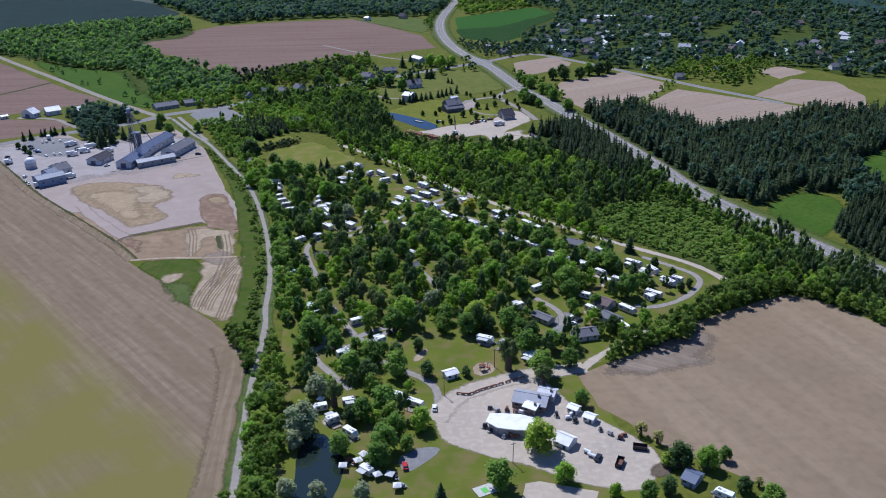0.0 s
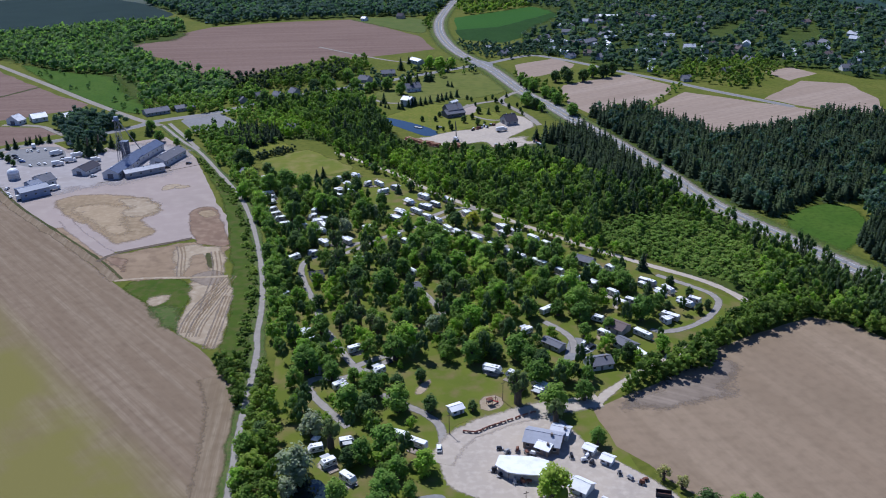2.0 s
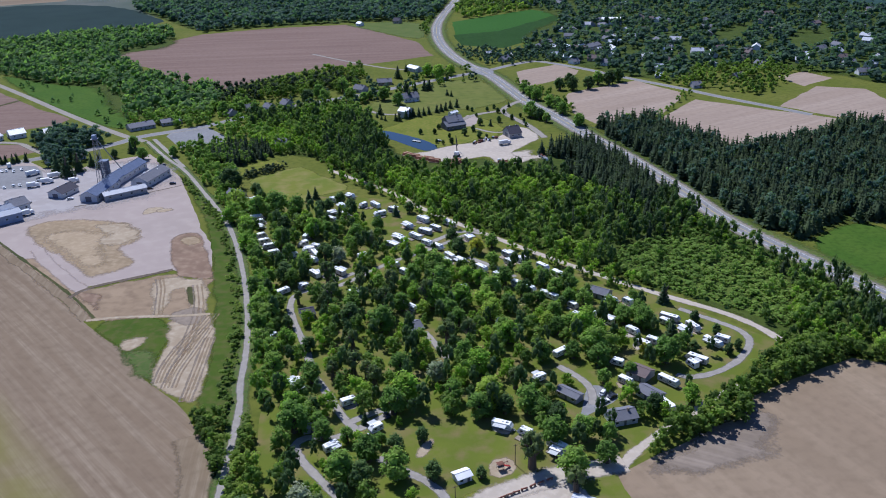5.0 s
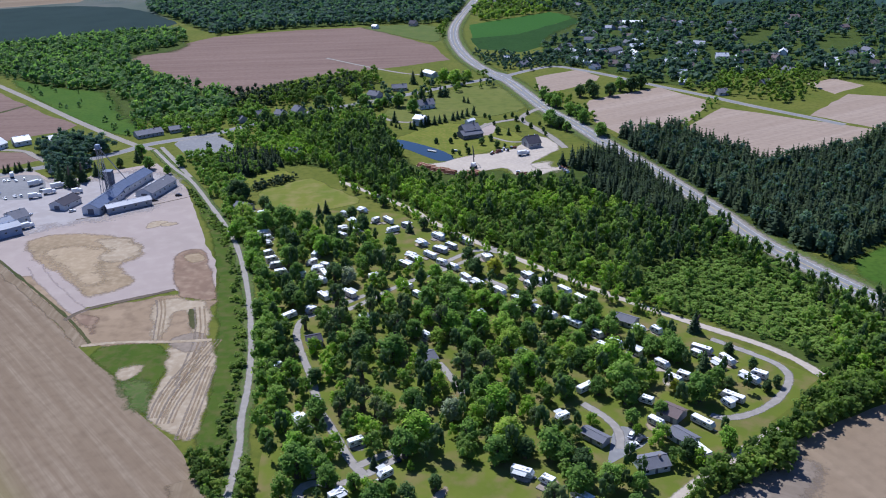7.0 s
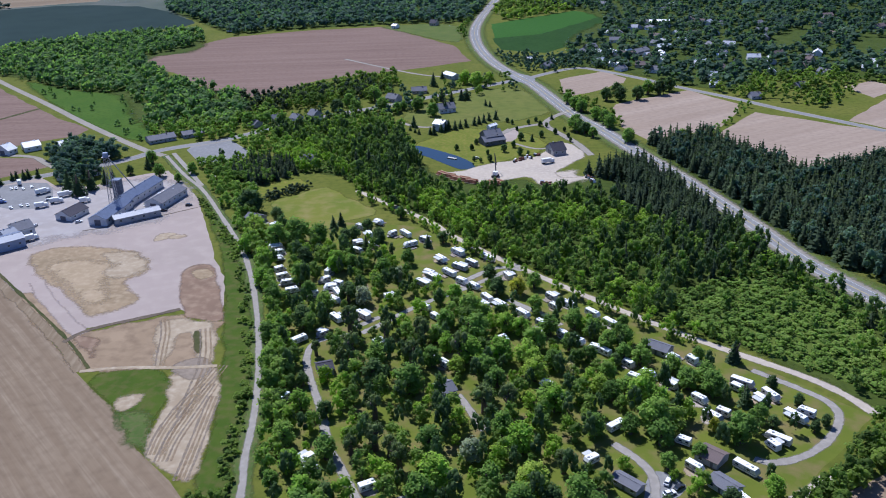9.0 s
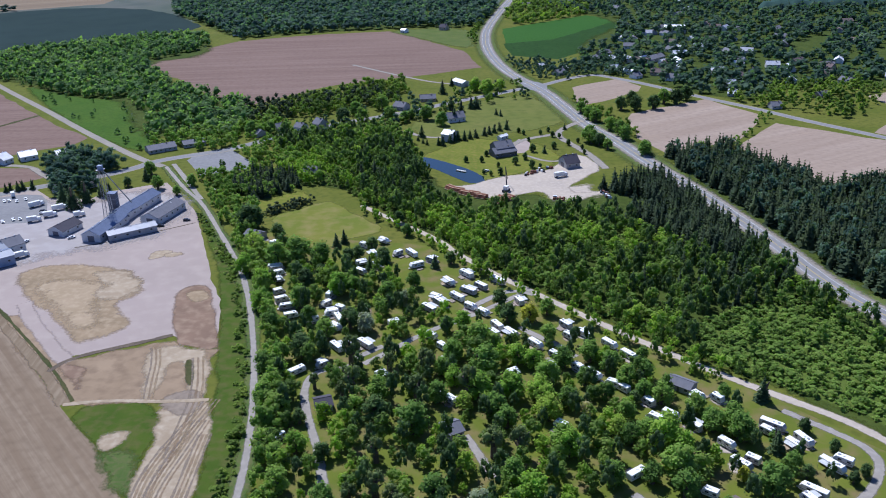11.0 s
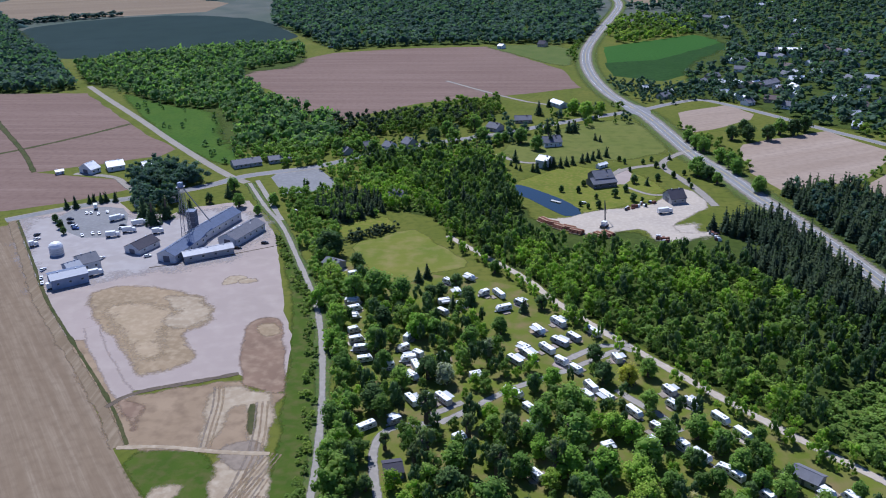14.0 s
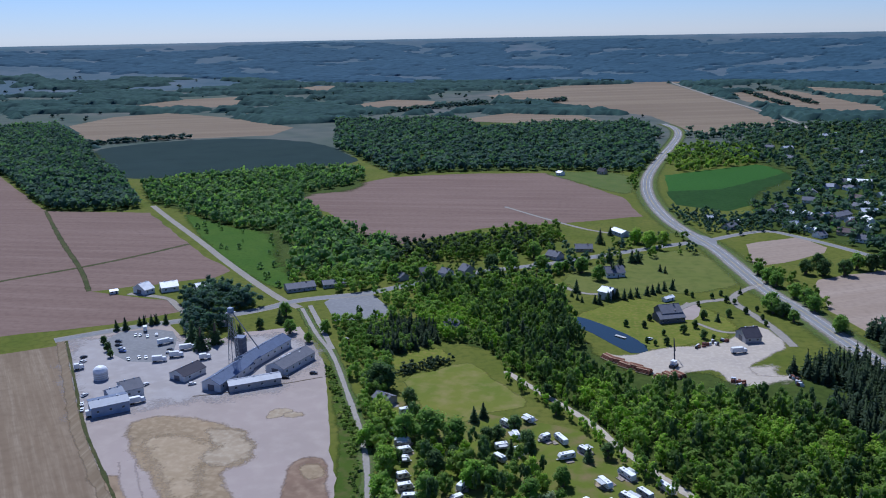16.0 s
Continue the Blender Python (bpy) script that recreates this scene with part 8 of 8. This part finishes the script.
place(play_frame(), *PLAY_FRAME, 20, 0.12)
mat = thing("play_mat", "pale concrete pad with green mat", "pad")
boxed("slab", (-3.6, 3.6, -2.6, 2.6, 0, 0.14), CONCRETE, mat)
boxed("mat", (-1.2, 1.0, -1.5, 1.2, 0.14, 0.2), GREEN_CLOTH, mat, "bright green mat")
place(mat, *GREEN_MAT, 25)

for (x0, y0), (x1, y1) in zip(LOG_FENCE, LOG_FENCE[1:]):
    d = math.hypot(x1 - x0, y1 - y0)
    ang = math.degrees(math.atan2(y1 - y0, x1 - x0))
    n = max(1, int(d / 2.6))
    for k in range(n):
        f_ = (k + 0.5) / n
        log = thing("log_barrier", "brown log lying on boulders beside the drive", "log", "log barrier of the drive")
        bm = bmesh.new()
        rod(bm, (-1.25, 0, 0.75), (1.25, 0, 0.7), 0.3, 0.25, 8)
        part("log", bm, LOG_BARK, log)
        for x in (-0.9, 0.9):
            bm = bmesh.new()
            bmesh.ops.create_icosphere(bm, subdivisions=2, radius=0.55)
            for v in bm.verts:
                v.co *= 0.85 + 0.35 * noise.noise(v.co * 2 + Vector((x, f_ * 9, x0)))
                v.co += Vector((x, 0, 0.38))
            part("boulder", bm, ROCK, log)
        place(log, x0 + (x1 - x0) * f_, y0 + (y1 - y0) * f_, ang + rr.uniform(-8, 8), 0.1)

for x, y in BINS:
    b_ = thing("waste_container", "dark open steel waste container", "container", "waste containers")
    for dims in ((-2.6, 2.6, -1.2, -1.1, 0, 1.7), (-2.6, 2.6, 1.1, 1.2, 0, 1.7), (-2.6, -2.5, -1.1, 1.1, 0, 1.7), (2.5, 2.6, -1.1, 1.1, 0, 1.7)):
        boxed("side", dims, DARK_PAINT, b_)
    boxed("floor", (-2.5, 2.5, -1.1, 1.1, 0.05, 0.6), RUST, b_, "rusty load")
    place(b_, x, y, -15 if y > BINS[1][1] else 65, 0.12)
for x, y in PROPANE:
    t = thing("gas_tank", "white horizontal gas tank", "tank", "gas tanks")
    bm = bmesh.new()
    rod(bm, (-1.5, 0, 1.0), (1.5, 0, 1.0), 0.6, 0.6, 12)
    rod(bm, (1.5, 0, 1.0), (1.8, 0, 1.0), 0.6, 0.25, 12)
    rod(bm, (-1.5, 0, 1.0), (-1.8, 0, 1.0), 0.6, 0.25, 12)
    part("shell", bm, WHITE_PAINT, t)
    for s in (-1, 1):
        boxed("saddle", (s - 0.15, s + 0.15, -0.5, 0.5, 0, 0.6), CONCRETE, t)
    place(t, x, y, -40, 0.12)

CLUTTER = (("dark", DARK_PAINT), ("white", WHITE_PAINT), ("rusty", RUST), ("grey", GREY_WALL))
for i, (x, y) in enumerate(YARD_CLUTTER):
    word, paint = CLUTTER[(i * 7 + i // 3) % 4]
    m = thing("small_trailer", f"{word} utility trailer with a load on the gravel", "trailer", "clutter of the shop yard")
    boxed("bed", (-1.3, 1.3, -0.75, 0.75, 0.45, 0.62), STEEL, m)
    bm = bmesh.new()
    box(bm, -1.1, 0.9, -0.6, 0.6, 0.62, 1.2 + 0.3 * (i % 3), 0.18)
    part("load", bm, paint, m, f"{word} load")
    for s in (-0.8, 0.8):
        wheel(m, 0, s, 0.3, 0.2)
    boxed("drawbar", (1.3, 2.2, -0.06, 0.06, 0.42, 0.5), STEEL, m)
    place(m, x, y, 37 * i, 0.12)
for x, y in POLES:
    p = thing("utility_pole", "grey-brown wooden utility pole", "pole", "utility poles")
    bm = bmesh.new()
    rod(bm, (0, 0, 0), (0, 0, 9), 0.16, 0.11, 8)
    part("shaft", bm, BARK, p)
    boxed("crossarm", (-0.9, 0.9, -0.07, 0.07, 8.2, 8.4), BARK, p)
    place(p, x, y, 20)

for i, (x, y) in enumerate(TENTS):
    t = thing("canopy_tent", "white canopy tent pitched beside a campsite", "tent", "tents by the pond")
    for sx in (-1.3, 1.3):
        for sy in (-1.3, 1.3):
            bm = bmesh.new()
            rod(bm, (sx, sy, 0), (sx, sy, 2.0), 0.05, 0.05, 5)
            part("pole", bm, STEEL, t)
    bm = bmesh.new()
    ring = [bm.verts.new((sx * 1.5, sy * 1.5, z)) for z in (1.85, 2.05) for sx, sy in ((-1, -1), (1, -1), (1, 1), (-1, 1))]
    top = bm.verts.new((0, 0, 2.9))
    for k in range(4):
        bm.faces.new((ring[k], ring[(k + 1) % 4], ring[(k + 1) % 4 + 4], ring[k + 4]))
        bm.faces.new((ring[k + 4], ring[(k + 1) % 4 + 4], top))
    bm.faces.new(ring[3::-1])
    part("roof", bm, CAMPER_WHITE, t, "white cloth roof")
    boxed("table", (-0.8, 0.8, -0.4, 0.4, 0.68, 0.75), DECK, t)
    place(t, x, y, 23 * i)

# ---- log yard ----
for i, (x, y) in enumerate(LOGS):
    s = thing("log_stack", "long stack of red-brown logs in the yard", "logs", "log stacks of the yard")
    n = 0
    for row in range(4):
        for k in range(9 - row):
            bm = bmesh.new()
            y0 = (k - (8 - row) / 2) * 0.72
            jit = rr.uniform(-0.4, 0.4)
            rod(bm, (-4.0 + jit, y0, 0.36 + row * 0.62), (4.0 + jit, y0, 0.36 + row * 0.62), 0.36, 0.3, 7)
            part("log", bm, LOG_BARK if (k + row) % 4 else CUT_WOOD, s)
    place(s, x, y, -38 + rr.uniform(-12, 12), 0.1)
for i, (x, y) in enumerate(SCRAP):
    s = thing("machinery_heap", "heap of rusty and pale machinery parts", "machinery", "machinery of the log yard")
    for k in range(6):
        bm = bmesh.new()
        a, b2, c = rr.uniform(-3, 3), rr.uniform(-1.5, 1.5), rr.uniform(0.8, 2.2)
        box(bm, a - rr.uniform(0.5, 1.6), a + rr.uniform(0.5, 1.6), b2 - 0.7, b2 + 0.7, 0, c, 0.15)
        part("piece", bm, (RUST, PALE_WALL, DARK_PAINT, RUST, WHITE_PAINT)[(i + k) % 5], s)
    place(s, x, y, 40 * i, 0.1)
crane = thing("log_crane", "dark log crane with a raised lattice boom", "crane")
boxed("carriage", (-3, 3, -1.6, 1.6, 0.2, 1.6), DARK_PAINT, crane)
boxed("cab", (-1.5, 1.5, -1.4, 1.4, 1.6, 4.0), WHITE_PAINT, crane, "white cab")
bm = bmesh.new()
rod(bm, (1, 0, 3), (9, 5, 14), 0.45, 0.25, 6)
part("boom", bm, DARK_PAINT, crane)
bm = bmesh.new()
rod(bm, (9, 5, 14), (14, 6, 4), 0.25, 0.2, 6)
part("arm", bm, DARK_PAINT, crane)
for x in (-2, 0, 2):
    for y in (-1.5, 1.5):
        wheel(crane, x, y, 0.6, 0.4)
place(crane, *CRANE, 60, 0.1)
dock = thing("dock", "pale wooden dock at the blue pond", "dock")
for k in range(10):
    boxed("plank", (-4 + 0.8 * k, -3.25 + 0.8 * k, -1.1, 1.1, 0.5, 0.6), CONCRETE, dock)
for x in (-3.5, 0, 3.5):
    for y in (-1, 1):
        bm = bmesh.new()
        rod(bm, (x, y, -0.2), (x, y, 0.9), 0.1, 0.1, 5)
        part("pile", bm, BARK, dock)
place(dock, *DOCK, -35)


# ---- single trees ----
def trunk_mesh(rg, height, wide, limbs, top=0.75):
    bm = bmesh.new()
    r = 0.018 * height + 0.06
    rod(bm, (0, 0, -0.1), (0, 0, height * 0.35), r * 1.25, r, 8)
    rod(bm, (0, 0, height * 0.35), (rg.uniform(-0.2, 0.2), rg.uniform(-0.2, 0.2), height * top), r, r * 0.3, 7)
    for k in range(limbs):
        a = 2.4 * k + rg.uniform(-0.4, 0.4)
        z = height * rg.uniform(0.25, 0.5)
        rod(bm, (0, 0, z), (math.cos(a) * wide * 0.3, math.sin(a) * wide * 0.3, z + height * rg.uniform(0.15, 0.28)), r * 0.5, r * 0.12, 5)
    me = bpy.data.meshes.new("trunk")
    bm.to_mesh(me)
    bm.free()
    me.materials.append(BARK)
    return me


def tree_stock(kind, count, seed):
    """Crowns and trunks of unit size for one kind of tree."""
    rg = np.random.default_rng(seed)
    stock = []
    for k in range(count):
        if kind == "fir":
            v, t = fir_crown(rg, 16, 15, 0.05, 0.22)
        elif kind == "pine":
            v, t = broad_crown(rg, 9, 45, 1, 0.032, 0.3)
            v = v * [0.85, 0.85, 1.0]
        elif kind == "sparse":
            v, t = broad_crown(rg, 9, 34, 1, 0.03, 0.15)
            keep = np.arange(len(t)) % 3 != 0
            t = t[keep]
        else:
            v, t = broad_crown(rg, 12, 70, 1, 0.038, 0.04)
        stock.append((fast_mesh("crown", v, t, CROWN[kind]), trunk_mesh(random.Random(seed + k), 1.0, 0.8, 0 if kind == "fir" else 5, 0.9 if kind == "fir" else 0.7)))
    return stock


TREE_WORDS = {
    "green": "rounded green broadleaf tree in full leaf", "dark": "dense dark green tree with a rounded crown",
    "bright": "fresh bright green broadleaf tree", "fir": "dark pointed conifer with drooping boughs",
    "pine": "tall open-crowned pine with bare stem", "willow": "grey-green willow with a soft crown",
    "gold": "golden yellow-green tree among darker ones", "sparse": "thin tree with sparse pale leaves",
}
STOCK = {}


def plant(kind, rows, stock, seed):
    rg = random.Random(seed)
    for x, y, h, wide in rows:
        crown_mesh, stem_mesh = stock[rg.randrange(len(stock))]
        t = thing("conifer" if kind in ("fir", "pine") else "tree", TREE_WORDS[kind], "tree", f"{kind} trees")
        t.matrix_basis = pose(x, y, 0, 0, 0, rg.uniform(0, 360))
        base = {"fir": 0.44, "pine": 0.76}.get(kind, 0.82)
        for name, me in (("crown", crown_mesh), ("trunk", stem_mesh)):
            o = new(name, me)
            o.parent = t
            s = wide / base if name == "crown" else h
            o.scale = (s, s, h) if name == "crown" else (h, h, h)


for seed, (kind, rows) in enumerate((("green", GREEN_TREES), ("dark", DARK_TREES), ("bright", BRIGHT_TREES), ("fir", FIR_TREES), ("pine", PINE_TREES), ("willow", WILLOW_TREES), ("gold", GOLD_TREES), ("sparse", SPARSE_TREES))):
    STOCK[kind] = tree_stock(kind, 5 if len(rows) > 30 else 3, 30 + seed)
    plant(kind, rows, STOCK[kind], seed)

# ---- trees between the campsites ----
def infill():
    rg = np.random.default_rng(11)
    spots = scattered(CAMP, 6.9, rg, [LAWN_N, LAWN_PLAY, LAWN_NW, POND, SHOP_YARD, FIELD_YELLOW], [(LOOP, 6), (LOOP2, 6), (CAMP_ROAD_W, 4), (CAMP_ROAD, 5), (CAMP_ROAD_N, 4), (CAMP_ROAD_C, 4), (LANE_P, 3.5), (LANE_Q, 3.5), (LANE_R, 3.5), (LANE_T, 3.5), (LANE_U, 3.5), (LANE_V, 3.0), (TRACK_E, 6), (TRAIL, 6)])
    taken = [(x, y, w * 0.40 + 1.2) for rows in (GREEN_TREES, DARK_TREES, BRIGHT_TREES, FIR_TREES, PINE_TREES, WILLOW_TREES) for x, y, h, w in rows]
    taken += [(x, y, 6.4) for x, y, *_ in CAMPERS]
    taken += [(r[0], r[1], r[3] * 0.5 + 2.5) for rows in BUILDINGS.values() for r in rows]
    return [(x, y) for x, y in spots if all((x - a) ** 2 + (y - b2) ** 2 > c * c for a, b2, c in taken)]


spots = infill()
rng2 = np.random.default_rng(12)
GROVE = [broad_crown(rng2, 7, 34, 1, 0.05, 0.03) for _ in range(7)]
wood("campground_trees", spots[::4] + spots[2::8], GROVE, LEAF_MIXED, 8.5, "smaller leafy trees between the campsites", rng2, 0.9, 0.45, (0.0, 1.0), 0.05)
wood("campground_trees", spots[1::8] + spots[6::8], GROVE, LEAF_YOUNG, 7.5, "fresh yellow-green trees between the campsites", rng2, 0.9, 0.4, (0.0, 0.9), 0.05)
PINES = [broad_crown(rng2, 8, 22, 1, 0.04, 0.2) for _ in range(4)]
wood("campground_pines", spots[3::4] + spots[5::8], PINES, LEAF_PINE, 13.0, "slender grey-green pines between the campsites", rng2, 0.46, 0.3, (0.0, 1.0), 0.05)
